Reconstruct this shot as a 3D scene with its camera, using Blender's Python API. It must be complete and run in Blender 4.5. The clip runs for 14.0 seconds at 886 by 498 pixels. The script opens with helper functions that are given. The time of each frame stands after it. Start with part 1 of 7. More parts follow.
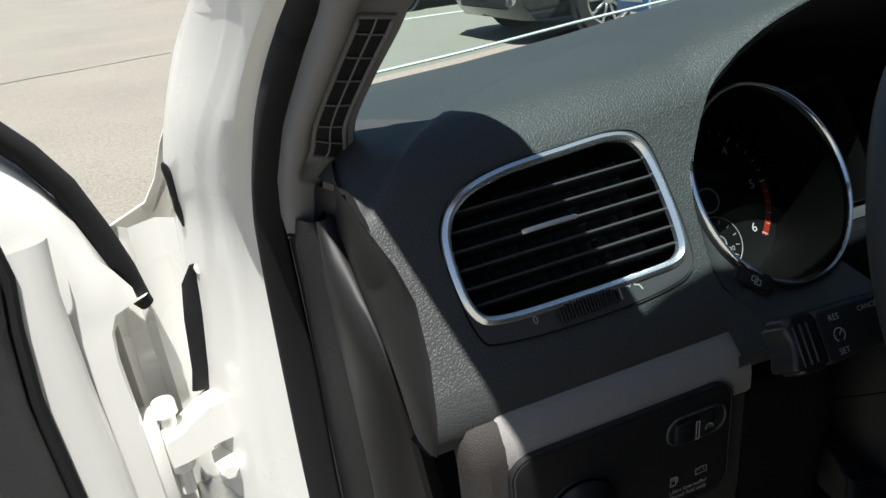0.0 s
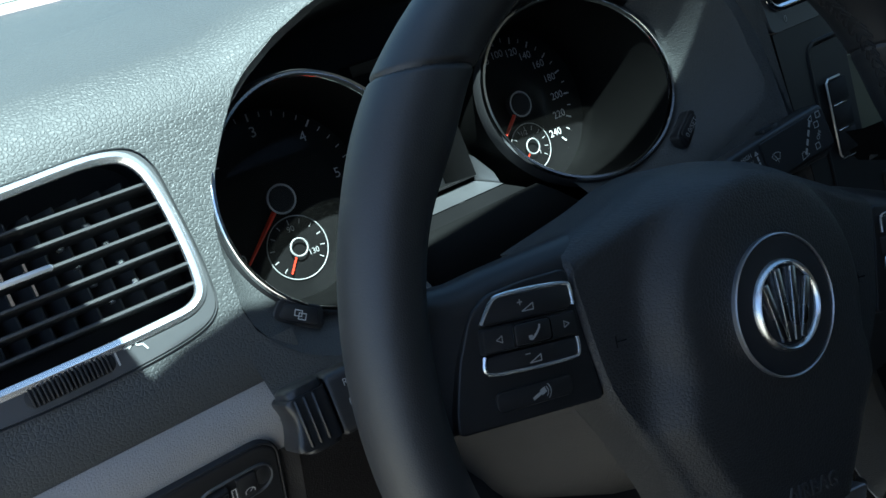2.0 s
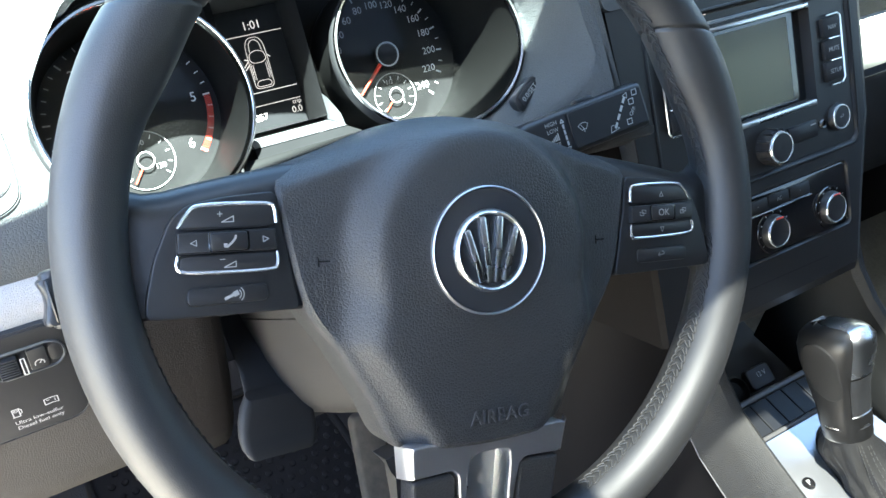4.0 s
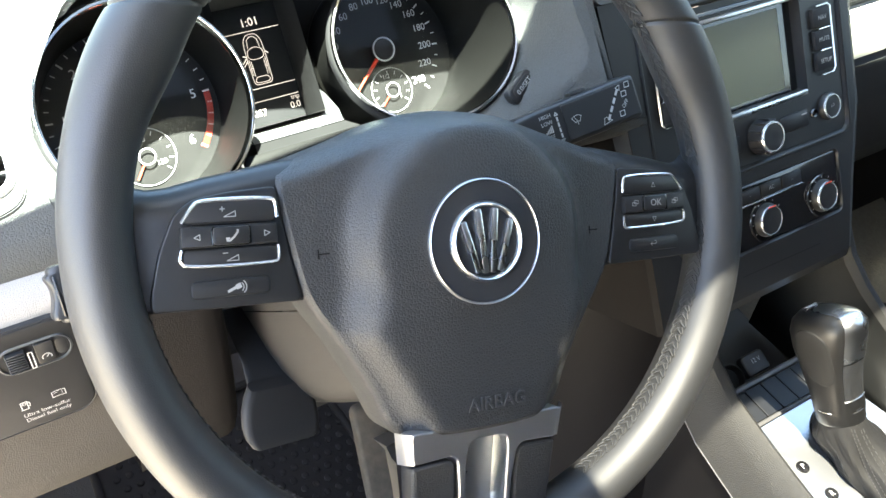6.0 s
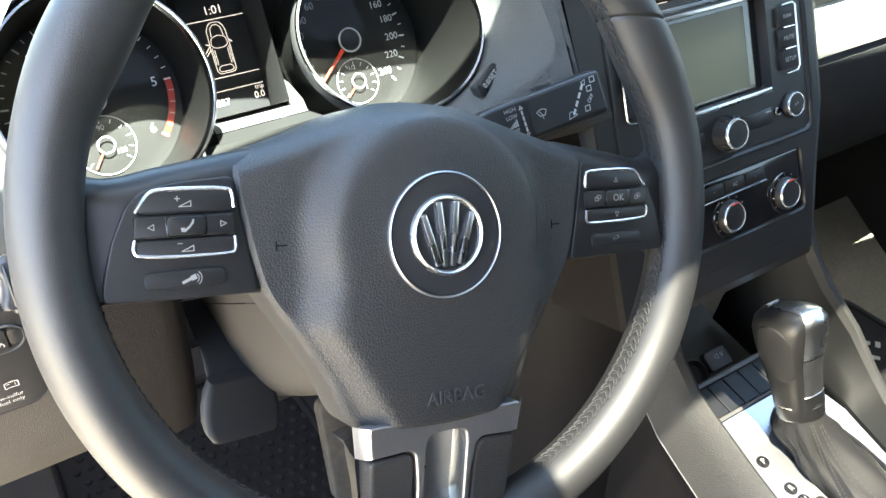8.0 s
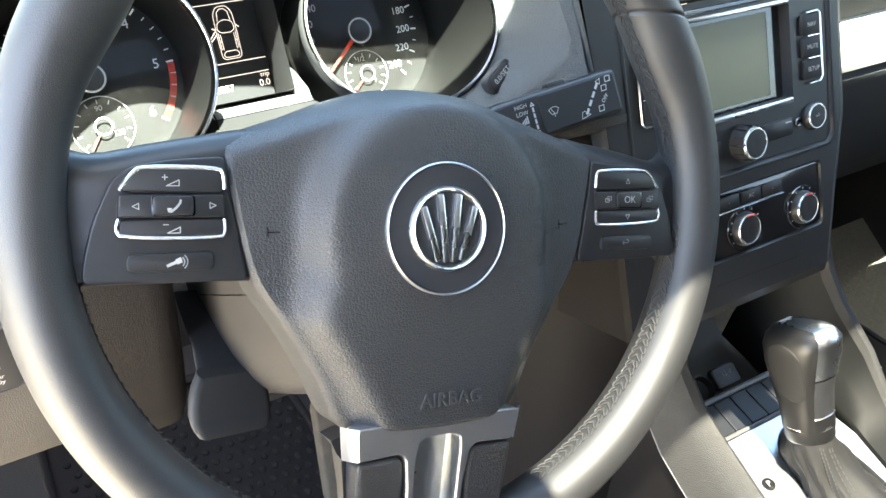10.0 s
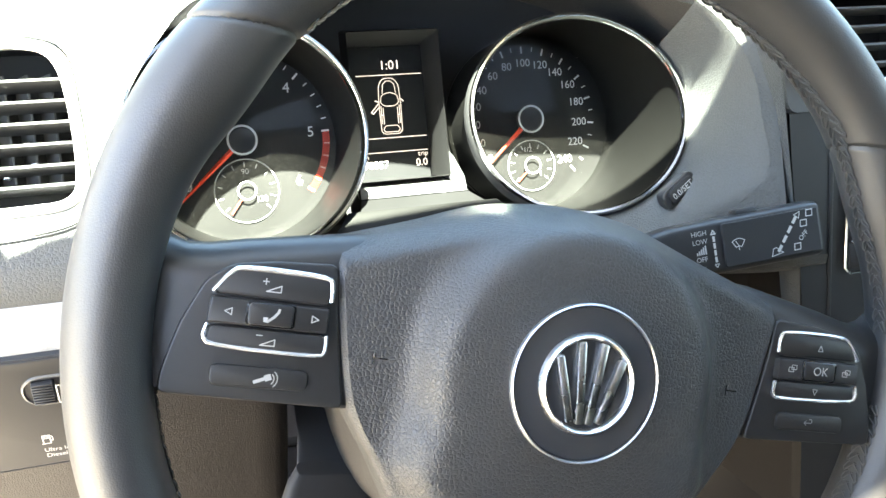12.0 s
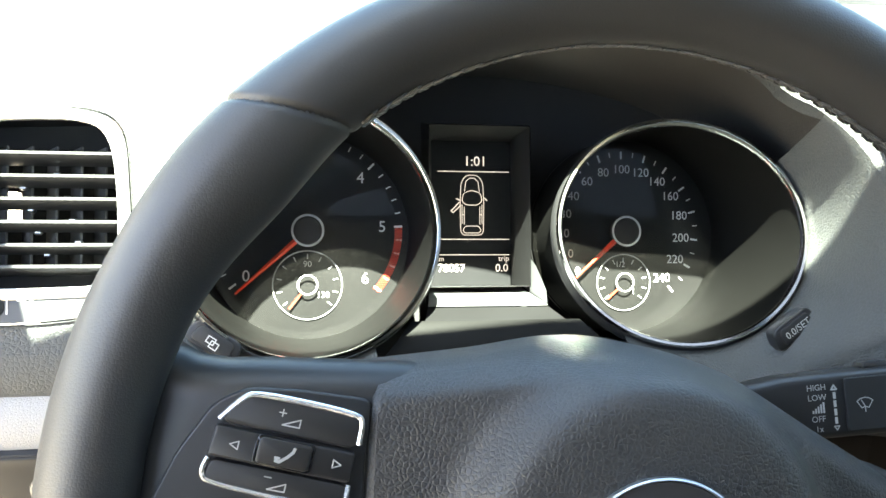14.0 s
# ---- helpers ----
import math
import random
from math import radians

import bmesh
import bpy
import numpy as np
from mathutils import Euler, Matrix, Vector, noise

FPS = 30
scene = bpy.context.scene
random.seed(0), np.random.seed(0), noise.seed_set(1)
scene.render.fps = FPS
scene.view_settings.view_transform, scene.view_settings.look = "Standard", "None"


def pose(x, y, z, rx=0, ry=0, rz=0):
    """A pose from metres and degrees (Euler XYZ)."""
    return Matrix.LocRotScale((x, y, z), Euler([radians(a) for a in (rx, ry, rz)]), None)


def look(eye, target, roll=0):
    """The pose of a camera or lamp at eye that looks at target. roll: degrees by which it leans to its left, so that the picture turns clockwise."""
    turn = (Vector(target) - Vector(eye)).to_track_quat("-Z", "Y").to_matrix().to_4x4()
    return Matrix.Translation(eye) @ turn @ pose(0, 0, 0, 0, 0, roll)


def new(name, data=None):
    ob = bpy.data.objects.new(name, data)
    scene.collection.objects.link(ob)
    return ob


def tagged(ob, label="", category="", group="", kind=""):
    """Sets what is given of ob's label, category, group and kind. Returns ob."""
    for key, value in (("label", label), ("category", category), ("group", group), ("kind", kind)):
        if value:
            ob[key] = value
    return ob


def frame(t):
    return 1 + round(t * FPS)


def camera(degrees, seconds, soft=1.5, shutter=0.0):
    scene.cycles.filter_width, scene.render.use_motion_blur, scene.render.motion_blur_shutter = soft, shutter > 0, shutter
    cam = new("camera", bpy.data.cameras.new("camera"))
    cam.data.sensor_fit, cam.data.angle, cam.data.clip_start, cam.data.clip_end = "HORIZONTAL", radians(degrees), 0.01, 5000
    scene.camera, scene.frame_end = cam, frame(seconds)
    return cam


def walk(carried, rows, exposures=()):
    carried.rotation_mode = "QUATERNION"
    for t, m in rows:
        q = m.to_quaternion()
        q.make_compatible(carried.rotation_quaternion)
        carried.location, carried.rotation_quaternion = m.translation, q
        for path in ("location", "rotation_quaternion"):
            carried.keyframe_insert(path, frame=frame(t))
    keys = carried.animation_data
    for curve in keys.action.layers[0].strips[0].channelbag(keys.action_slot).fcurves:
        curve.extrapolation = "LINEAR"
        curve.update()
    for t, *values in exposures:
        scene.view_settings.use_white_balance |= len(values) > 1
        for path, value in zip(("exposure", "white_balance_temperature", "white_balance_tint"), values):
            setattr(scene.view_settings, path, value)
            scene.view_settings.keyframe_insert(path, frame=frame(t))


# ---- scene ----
cam = camera(53.99, 14.0)
PATH = [
    (0, (-0.4410, -0.2167, 1.1387), (-0.1460, 0.6589, 0.7562), -9.23),
    (0.5, (-0.4179, -0.2073, 1.1388), (-0.0940, 0.6591, 0.7587), -9.11),
    (0.8, (-0.3760, -0.2080, 1.1460), (-0.0087, 0.6610, 0.7963), -10.10),
    (1, (-0.3266, -0.2081, 1.1676), (0.0623, 0.6294, 0.7837), -10.19),
    (1.2, (-0.3047, -0.2149, 1.1690), (0.1541, 0.5929, 0.7988), -9.20),
    (1.5, (-0.2920, -0.2263, 1.1694), (0.1828, 0.5336, 0.7254), -8.27),
    (2, (-0.2751, -0.1866, 1.1508), (0.2006, 0.5194, 0.6263), -5.98),
    (2.3, (-0.2482, -0.1935, 1.1433), (0.1656, 0.5690, 0.6459), -7.79),
    (2.5, (-0.2302, -0.2067, 1.1396), (0.1660, 0.5477, 0.6163), -6.55),
    (2.7, (-0.2180, -0.2273, 1.1343), (0.1792, 0.4905, 0.5624), -3.35),
    (3, (-0.1986, -0.2674, 1.1291), (0.2087, 0.4331, 0.5431), 0.06),
    (3.2, (-0.1849, -0.2883, 1.1407), (0.2465, 0.4175, 0.5788), -0.45),
    (5.3, (-0.2006, -0.3033, 1.1635), (0.2055, 0.4110, 0.5935), -1.88),
    (5.5, (-0.1987, -0.3041, 1.1631), (0.2124, 0.4064, 0.5919), -1.60),
    (6, (-0.1934, -0.3071, 1.1637), (0.2277, 0.3969, 0.5918), -1.53),
    (6.5, (-0.1925, -0.3039, 1.1610), (0.2261, 0.3885, 0.5734), -1.29),
    (7, (-0.1919, -0.3044, 1.1626), (0.2259, 0.3887, 0.5751), -1.37),
    (7.5, (-0.1927, -0.3053, 1.1636), (0.2261, 0.3884, 0.5776), -1.00),
    (8, (-0.1873, -0.3081, 1.1615), (0.2583, 0.3756, 0.5836), 0.33),
    (8.2, (-0.1876, -0.3075, 1.1593), (0.2585, 0.3735, 0.5785), 0.71),
    (10.3, (-0.1766, -0.2959, 1.1446), (0.2617, 0.4008, 0.5766), 2.80),
    (10.5, (-0.1774, -0.2888, 1.1453), (0.2600, 0.4089, 0.5779), 3.20),
    (11, (-0.1786, -0.2810, 1.1455), (0.2608, 0.4274, 0.5930), 3.81),
    (11.5, (-0.1771, -0.2726, 1.1502), (0.2257, 0.4654, 0.6087), 3.41),
    (11.8, (-0.1635, -0.2678, 1.1483), (0.2003, 0.4950, 0.6137), 3.86),
    (12, (-0.1382, -0.2447, 1.1385), (0.1448, 0.5605, 0.6174), 3.80),
    (12.2, (-0.1127, -0.2151, 1.1301), (0.1000, 0.6272, 0.6349), 5.08),
    (12.5, (-0.0931, -0.1917, 1.1240), (0.1379, 0.6593, 0.6524), 8.09),
    (13, (-0.0919, -0.2005, 1.1187), (0.1359, 0.6496, 0.6439), 7.71),
    (13.5, (-0.0965, -0.1992, 1.1269), (0.1172, 0.6604, 0.6629), 5.66),
    (14, (-0.1129, -0.1975, 1.1262), (0.0695, 0.6807, 0.6842), 5.17),
]
walk(cam, [(t, look(eye, target, roll)) for t, eye, target, roll in PATH],
     exposures=[(0.0, 0.95, 6250, 10), (0.4, 0.86, 6100, 8), (1.0, 0.87, 5400, 1), (1.6, 1.8, 5550, 2), (2.0, 2.55, 5700, 4), (2.3, 3.08, 5800, 5), (2.5, 3.2, 5850, 6), (3.0, 4.25, 5750, 7), (5.5, 5.73, 7250, 11), (8.0, 5.83, 7250, 11), (10.5, 6.17, 7350, 11), (11.8, 6.25, 7500, 11), (12.2, 6.08, 7700, 9), (12.5, 5.90, 7700, 8), (13.5, 5.75, 7700, 8), (14.0, 5.47, 7600, 9)])

# ---- light ----
SUN_TO = Vector((-0.08, -0.28, 1.0)).normalized()
world = bpy.data.worlds.new("sky")
scene.world = world
world.use_nodes = True
wn, wl = world.node_tree.nodes, world.node_tree.links
sky = wn.new("ShaderNodeTexSky")
sky.sky_type = "NISHITA"
sky.sun_disc = False
sky.sun_elevation = math.asin(SUN_TO.z)
sky.sun_rotation = math.atan2(SUN_TO.x, SUN_TO.y)
wl.new(sky.outputs[0], wn["Background"].inputs[0])
wn["Background"].inputs[1].default_value = 0.05
sun = new("sun", bpy.data.lights.new("sun", "SUN"))
sun.data.energy, sun.data.angle, sun.data.color = 5.0, radians(0.6), (1.0, 0.96, 0.895)
sun.matrix_world = look(SUN_TO * 20, (0, 0, 0))

# ---- materials ----


def mat(name, color, rough=0.5, metal=0.0, spec=0.5, grain=0.0, grain_size=400.0, kind="noise", var=0.12, var_size=30.0, coat=0.0, dust=0.0):
    """A surface with colour variation at two scales and a fine relief."""
    m = bpy.data.materials.new(name)
    m.use_nodes = True
    n, l = m.node_tree.nodes, m.node_tree.links
    b = n["Principled BSDF"]
    b.inputs["Roughness"].default_value, b.inputs["Metallic"].default_value = rough, metal
    b.inputs["Specular IOR Level"].default_value = spec
    b.inputs["Coat Weight"].default_value = coat
    tc = n.new("ShaderNodeTexCoord")
    ns = n.new("ShaderNodeTexNoise")
    ns.inputs["Scale"].default_value, ns.inputs["Detail"].default_value = var_size, 5.0
    l.new(tc.outputs["Object"], ns.inputs["Vector"])
    mx = n.new("ShaderNodeMix")
    mx.data_type = "RGBA"
    lo = [c * (1 - var) for c in color]
    hi = [min(1.0, c * (1 + var)) for c in color]
    mx.inputs[6].default_value, mx.inputs[7].default_value = (*lo, 1), (*hi, 1)
    l.new(ns.outputs[0], mx.inputs[0])
    out = mx.outputs[2]
    if dust:
        fine = n.new("ShaderNodeTexNoise")
        fine.inputs["Scale"].default_value, fine.inputs["Detail"].default_value = 900.0, 3.0
        l.new(tc.outputs["Object"], fine.inputs["Vector"])
        rp = n.new("ShaderNodeMapRange")
        rp.inputs[1].default_value, rp.inputs[2].default_value, rp.inputs[3].default_value, rp.inputs[4].default_value = 0.62, 0.8, 0.0, dust
        l.new(fine.outputs[0], rp.inputs[0])
        m2 = n.new("ShaderNodeMix")
        m2.data_type = "RGBA"
        m2.inputs[7].default_value = (0.55, 0.53, 0.48, 1)
        l.new(rp.outputs[0], m2.inputs[0])
        l.new(out, m2.inputs[6])
        out = m2.outputs[2]
    l.new(out, b.inputs["Base Color"])
    rr = n.new("ShaderNodeMapRange")
    rr.inputs[3].default_value, rr.inputs[4].default_value = rough * 0.85, min(1.0, rough * 1.15)
    l.new(ns.outputs[0], rr.inputs[0])
    l.new(rr.outputs[0], b.inputs["Roughness"])
    if grain:
        if kind == "leather":
            g = n.new("ShaderNodeTexVoronoi")
            g.feature = "DISTANCE_TO_EDGE"
            g.inputs["Scale"].default_value = grain_size
            g.inputs["Randomness"].default_value = 0.9
            rp = n.new("ShaderNodeMapRange")
            rp.inputs[2].default_value = 0.24
            rp.interpolation_type = "SMOOTHSTEP"
            wv = n.new("ShaderNodeTexNoise")
            wv.inputs["Scale"].default_value, wv.inputs["Detail"].default_value = grain_size * 0.55, 3.0
            ad = n.new("ShaderNodeVectorMath")
            ad.operation = "MULTIPLY_ADD"
            ad.inputs[1].default_value = (0.4 / grain_size,) * 3
            l.new(wv.outputs["Color"], ad.inputs[0])
            l.new(tc.outputs["Object"], ad.inputs[2])
            l.new(ad.outputs[0], g.inputs["Vector"])
            l.new(g.outputs[0], rp.inputs[0])
            h = rp.outputs[0]
        else:
            g = n.new("ShaderNodeTexNoise")
            g.inputs["Scale"].default_value, g.inputs["Detail"].default_value = grain_size, 4.0
            l.new(tc.outputs["Object"], g.inputs["Vector"])
            h = g.outputs[0]
        bp = n.new("ShaderNodeBump")
        bp.inputs["Strength"].default_value = min(1.0, grain)
        bp.inputs["Distance"].default_value = 0.35 / grain_size
        l.new(h, bp.inputs["Height"])
        l.new(bp.outputs[0], b.inputs["Normal"])
    return m


def glow(name, color, power):
    """A lit display or lit mark."""
    m = mat(name, color, 0.4)
    b = m.node_tree.nodes["Principled BSDF"]
    b.inputs["Emission Color"].default_value, b.inputs["Emission Strength"].default_value = (*color, 1), power
    return m


def clear(name, tint=(1, 1, 1), rough=0.02, gloss=1.0):
    """Thin clear pane: lets light pass and mirrors by Fresnel."""
    m = bpy.data.materials.new(name)
    m.use_nodes = True
    n, l = m.node_tree.nodes, m.node_tree.links
    n.remove(n["Principled BSDF"])
    tr, gl, mx, fr = (n.new("ShaderNode" + k) for k in ("BsdfTransparent", "BsdfGlossy", "MixShader", "LayerWeight"))
    tr.inputs[0].default_value = (*tint, 1)
    gl.inputs[1].default_value = rough
    pw = n.new("ShaderNodeMath")
    pw.operation = "POWER"
    pw.inputs[1].default_value = 4.0
    l.new(fr.outputs["Facing"], pw.inputs[0])
    sc = n.new("ShaderNodeMath")
    sc.operation = "MULTIPLY_ADD"
    sc.inputs[1].default_value, sc.inputs[2].default_value = 0.5 * gloss, 0.045 * gloss
    l.new(pw.outputs[0], sc.inputs[0])
    l.new(sc.outputs[0], mx.inputs[0])
    l.new(tr.outputs[0], mx.inputs[1])
    l.new(gl.outputs[0], mx.inputs[2])
    l.new(mx.outputs[0], n["Material Output"].inputs[0])
    return m


def dusty(m):
    """Adds a thin film of dust and specks to a clear pane."""
    n, l = m.node_tree.nodes, m.node_tree.links
    out = n["Material Output"]
    src = out.inputs[0].links[0].from_socket
    tc, a, b = n.new("ShaderNodeTexCoord"), n.new("ShaderNodeTexNoise"), n.new("ShaderNodeTexNoise")
    a.inputs["Scale"].default_value, a.inputs["Detail"].default_value = 1500.0, 2.0
    b.inputs["Scale"].default_value, b.inputs["Detail"].default_value = 28.0, 4.0
    for k in (a, b):
        l.new(tc.outputs["Object"], k.inputs["Vector"])
    sp, fl, ad = n.new("ShaderNodeMapRange"), n.new("ShaderNodeMapRange"), n.new("ShaderNodeMath")
    sp.inputs[1].default_value, sp.inputs[2].default_value, sp.inputs[3].default_value, sp.inputs[4].default_value = 0.65, 0.80, 0.0, 0.06
    fl.inputs[1].default_value, fl.inputs[2].default_value, fl.inputs[3].default_value, fl.inputs[4].default_value = 0.3, 0.75, 0.0004, 0.0028
    l.new(a.outputs[0], sp.inputs[0])
    l.new(b.outputs[0], fl.inputs[0])
    l.new(sp.outputs[0], ad.inputs[0])
    l.new(fl.outputs[0], ad.inputs[1])
    df, mx = n.new("ShaderNodeBsdfDiffuse"), n.new("ShaderNodeMixShader")
    df.inputs[0].default_value = (0.62, 0.60, 0.55, 1)
    l.new(ad.outputs[0], mx.inputs[0])
    l.new(src, mx.inputs[1])
    l.new(df.outputs[0], mx.inputs[2])
    l.new(mx.outputs[0], out.inputs[0])
    return m


DASH = mat("dash_soft_plastic", (0.050, 0.0525, 0.0522), 0.50, spec=0.35, grain=0.34, grain_size=520, kind="leather", var_size=12)
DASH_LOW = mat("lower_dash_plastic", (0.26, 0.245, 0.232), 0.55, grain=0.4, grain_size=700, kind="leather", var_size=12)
LEATHER = mat("wheel_leather", (0.0195, 0.0197, 0.0203), 0.50, spec=0.62, grain=0.12, grain_size=900, kind="leather", var_size=18)
AIRBAG = mat("airbag_cover_plastic", (0.0215, 0.0215, 0.0222), 0.46, spec=0.6, grain=0.42, grain_size=600, kind="leather", var_size=15)
SMOOTH = mat("satin_black_plastic", (0.017, 0.017, 0.0178), 0.40, spec=0.42, grain=0.1, grain_size=1500, var_size=20)
MATTE = mat("matte_black_plastic", (0.018, 0.018, 0.019), 0.6, spec=0.3, grain=0.2, grain_size=1200)
GLOSSB = mat("gloss_black_plastic", (0.012, 0.012, 0.013), 0.12, coat=0.5)
CHROME = mat("chrome", (0.78, 0.79, 0.80), 0.12, 1.0, var=0.04)
SATIN = mat("satin_chrome", (0.62, 0.63, 0.64), 0.28, 1.0, var=0.05, grain=0.05, grain_size=900)
SILVER = mat("brushed_silver_trim", (0.44, 0.45, 0.47), 0.34, 0.9, var=0.06, grain=0.06, grain_size=1400)
GREYTRIM = mat("grey_pillar_trim", (0.19, 0.182, 0.175), 0.7, grain=0.25, grain_size=1300, var_size=25)
WHITE = mat("white_car_paint", (0.80, 0.79, 0.74), 0.28, coat=0.6, var=0.03, var_size=9)
RUBBER = mat("black_rubber", (0.014, 0.014, 0.015), 0.7, spec=0.2, grain=0.25, grain_size=900)
KEYP = mat("key_print", (0.30, 0.30, 0.295), 0.6, var=0.05)
NUMP = mat("numeral_print", (0.54, 0.54, 0.525), 0.6, var=0.05)
FRAMEC = mat("bright_frame_chrome", (0.82, 0.83, 0.84), 0.24, 0.85, var=0.04)
FINEP = mat("grey_print", (0.32, 0.32, 0.315), 0.6, var=0.05)
PRINT = mat("white_print", (0.42, 0.42, 0.41), 0.6, var=0.05)
REDP = mat("red_needle", (0.75, 0.05, 0.02), 0.4, var=0.05)
AMBER = mat("amber_plastic", (0.9, 0.25, 0.02), 0.3)
FACE = mat("dial_face", (0.0024, 0.0024, 0.0025), 0.5, spec=0.25, dust=0.015)
LCDBACK = mat("display_back", (0.006, 0.0062, 0.007), 0.5, spec=0.2)
LCDINK = glow("display_ink", (0.60, 0.54, 0.49), 0.035)
SCREEN = mat("unlit_screen", (0.145, 0.145, 0.090), 0.38, var=0.05, var_size=4)
CARPET = mat("carpet", (0.045, 0.043, 0.042), 0.95, spec=0.1, grain=1.0, grain_size=500)
HEAD = mat("headliner_cloth", (0.22, 0.213, 0.20), 0.9, grain=0.3, grain_size=700)
CONS = mat("console_plastic", (0.031, 0.0305, 0.029), 0.5, spec=0.3, grain=0.45, grain_size=650, kind="leather", var_size=12)
# Darkened base colour: the door pillar's shade on the dash end is painted in.
ENDP = mat("smooth_dash_end_shaded", (0.0145, 0.0138, 0.013), 0.5, spec=0.25, grain=0.08, grain_size=900, var_size=14)
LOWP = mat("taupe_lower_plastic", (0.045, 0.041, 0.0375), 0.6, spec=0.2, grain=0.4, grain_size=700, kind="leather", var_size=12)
# Darker copy of the lower plastic; shade under the column is in the colour.
KNEE = mat("shaded_knee_plastic", (0.0115, 0.0098, 0.0093), 0.6, spec=0.15, grain=0.4, grain_size=700, kind="leather", var_size=12)
SHROUD = mat("shroud_plastic", (0.025, 0.0225, 0.0205), 0.45, grain=0.4, grain_size=800, kind="leather", var_size=12)
SLAT = mat("slat_plastic", (0.058, 0.059, 0.061), 0.36, grain=0.05, grain_size=1500)
VENTP = mat("vent_surround_plastic", (0.060, 0.061, 0.063), 0.30, grain=0.08, grain_size=1500)
# Dark tint added to weaken the light from the passenger side.
SIDEGLASS = clear("side_window_glass", (0.30, 0.32, 0.31))
ROOFGLASS = clear("sun_opening_pane", (0.102, 0.107, 0.102))
# Side trim likewise carries the pillar's shade in its colour.
SIDE = mat("side_trim_shaded", (0.015, 0.015, 0.016), 0.55, spec=0.2, grain=0.5, grain_size=520, kind="leather", var_size=12)
# Near-black tone puts the footwell's shade into these side panels.
TUNNEL = mat("tunnel_side_shaded", (0.0080, 0.0073, 0.0076), 0.65, spec=0.10, grain=0.3, grain_size=800, var_size=14)
SHUT = mat("shutter_plastic", (0.013, 0.014, 0.016), 0.42, spec=0.28, grain=0.03, grain_size=900)
RIMGREY = mat("console_frame_plastic", (0.11, 0.11, 0.112), 0.35)
BOOT = mat("boot_leather", (0.013, 0.0125, 0.012), 0.62, spec=0.3, grain=0.2, grain_size=900, kind="leather", var_size=30)
THREAD = mat("dark_thread", (0.040, 0.040, 0.040), 0.45)
WINDGLASS = clear("windscreen_glass", (0.72, 0.87, 0.86))
LENSGLASS = dusty(clear("gauge_lens", (0.96, 0.96, 0.96), 0.03, 0.6))
GROUND = mat("pale_asphalt", (0.240, 0.224, 0.182), 0.9, grain=0.5, grain_size=60, var=0.18, var_size=0.7)
gn, gl = GROUND.node_tree.nodes, GROUND.node_tree.links
gb = gn["Principled BSDF"]
src = gb.inputs["Base Color"].links[0].from_socket
tcg, ng, mg, rg = gn.new("ShaderNodeTexCoord"), gn.new("ShaderNodeTexNoise"), gn.new("ShaderNodeMix"), gn.new("ShaderNodeMapRange")
ng.inputs["Scale"].default_value, ng.inputs["Detail"].default_value, ng.inputs["Roughness"].default_value = 55.0, 8.0, 0.75
rg.inputs[1].default_value, rg.inputs[2].default_value, rg.inputs[3].default_value, rg.inputs[4].default_value = 0.35, 0.65, 0.62, 1.25
mg.data_type, mg.blend_type = "RGBA", "MULTIPLY"
mg.inputs[0].default_value = 1.0
gl.new(tcg.outputs["Object"], ng.inputs["Vector"])
gl.new(ng.outputs[0], rg.inputs[0])
gl.new(src, mg.inputs[6])
gl.new(rg.outputs[0], mg.inputs[7])
gl.new(mg.outputs[2], gb.inputs["Base Color"])
TYRE = mat("tyre_rubber", (0.02, 0.02, 0.02), 0.8)
CARBLACK = mat("black_car_paint", (0.012, 0.013, 0.016), 0.15, coat=0.8)
CARDARK = mat("dark_grey_car_paint", (0.06, 0.06, 0.065), 0.2, 0.3, coat=0.8)
CARSILVER = mat("silver_car_paint", (0.45, 0.46, 0.47), 0.25, 0.5, coat=0.8)
CARGLASS = mat("car_window", (0.02, 0.025, 0.028), 0.05, coat=0.5)
PLATE = mat("blue_plate", (0.02, 0.11, 0.32), 0.4)

# ---- mesh helpers ----


def part(name, bm, material, parent=None, label="", smooth=True):
    """Links a bmesh as one mesh object under a thing or a part."""
    bmesh.ops.recalc_face_normals(bm, faces=bm.faces)
    me = bpy.data.meshes.new(name)
    bm.to_mesh(me)
    bm.free()
    me.materials.append(material)
    for f in me.polygons:
        f.use_smooth = smooth
    if smooth:
        me.set_sharp_from_angle(angle=radians(38))
    ob = new(name, me)
    if parent:
        ob.parent = parent
    if label:
        tagged(ob, label)
    return ob


def thing(name, label, category, m=Matrix(), group="", kind=""):
    ob = new(name)
    ob.empty_display_size = 0.02
    ob.matrix_world = m
    return tagged(ob, label, category, group, kind)


def frame_of(o, x, y):
    """A pose with its origin at o and its first two axes along x and y."""
    x, y = Vector(x).normalized(), Vector(y).normalized()
    z = x.cross(y).normalized()
    y = z.cross(x)
    m = Matrix((x, y, z)).transposed().to_4x4()
    m.translation = o
    return m


def loft(rings, closed=True, cap=False):
    """A skin over rows of points."""
    bm = bmesh.new()
    rows = [[bm.verts.new(p) for p in r] for r in rings]
    for a, b in zip(rows, rows[1:]):
        k = len(a)
        for i in range(k if closed else k - 1):
            j = (i + 1) % k
            bm.faces.new((a[i], a[j], b[j], b[i]))
    if cap:
        bm.faces.new(rows[0])
        bm.faces.new(rows[-1])
    return bm


def join(*bms):
    out = bmesh.new()
    for b in bms:
        me = bpy.data.meshes.new("joined")
        b.to_mesh(me)
        b.free()
        out.from_mesh(me)
        bpy.data.meshes.remove(me)
    return out


def moved(bm, m):
    bmesh.ops.transform(bm, matrix=m, verts=bm.verts)
    return bm


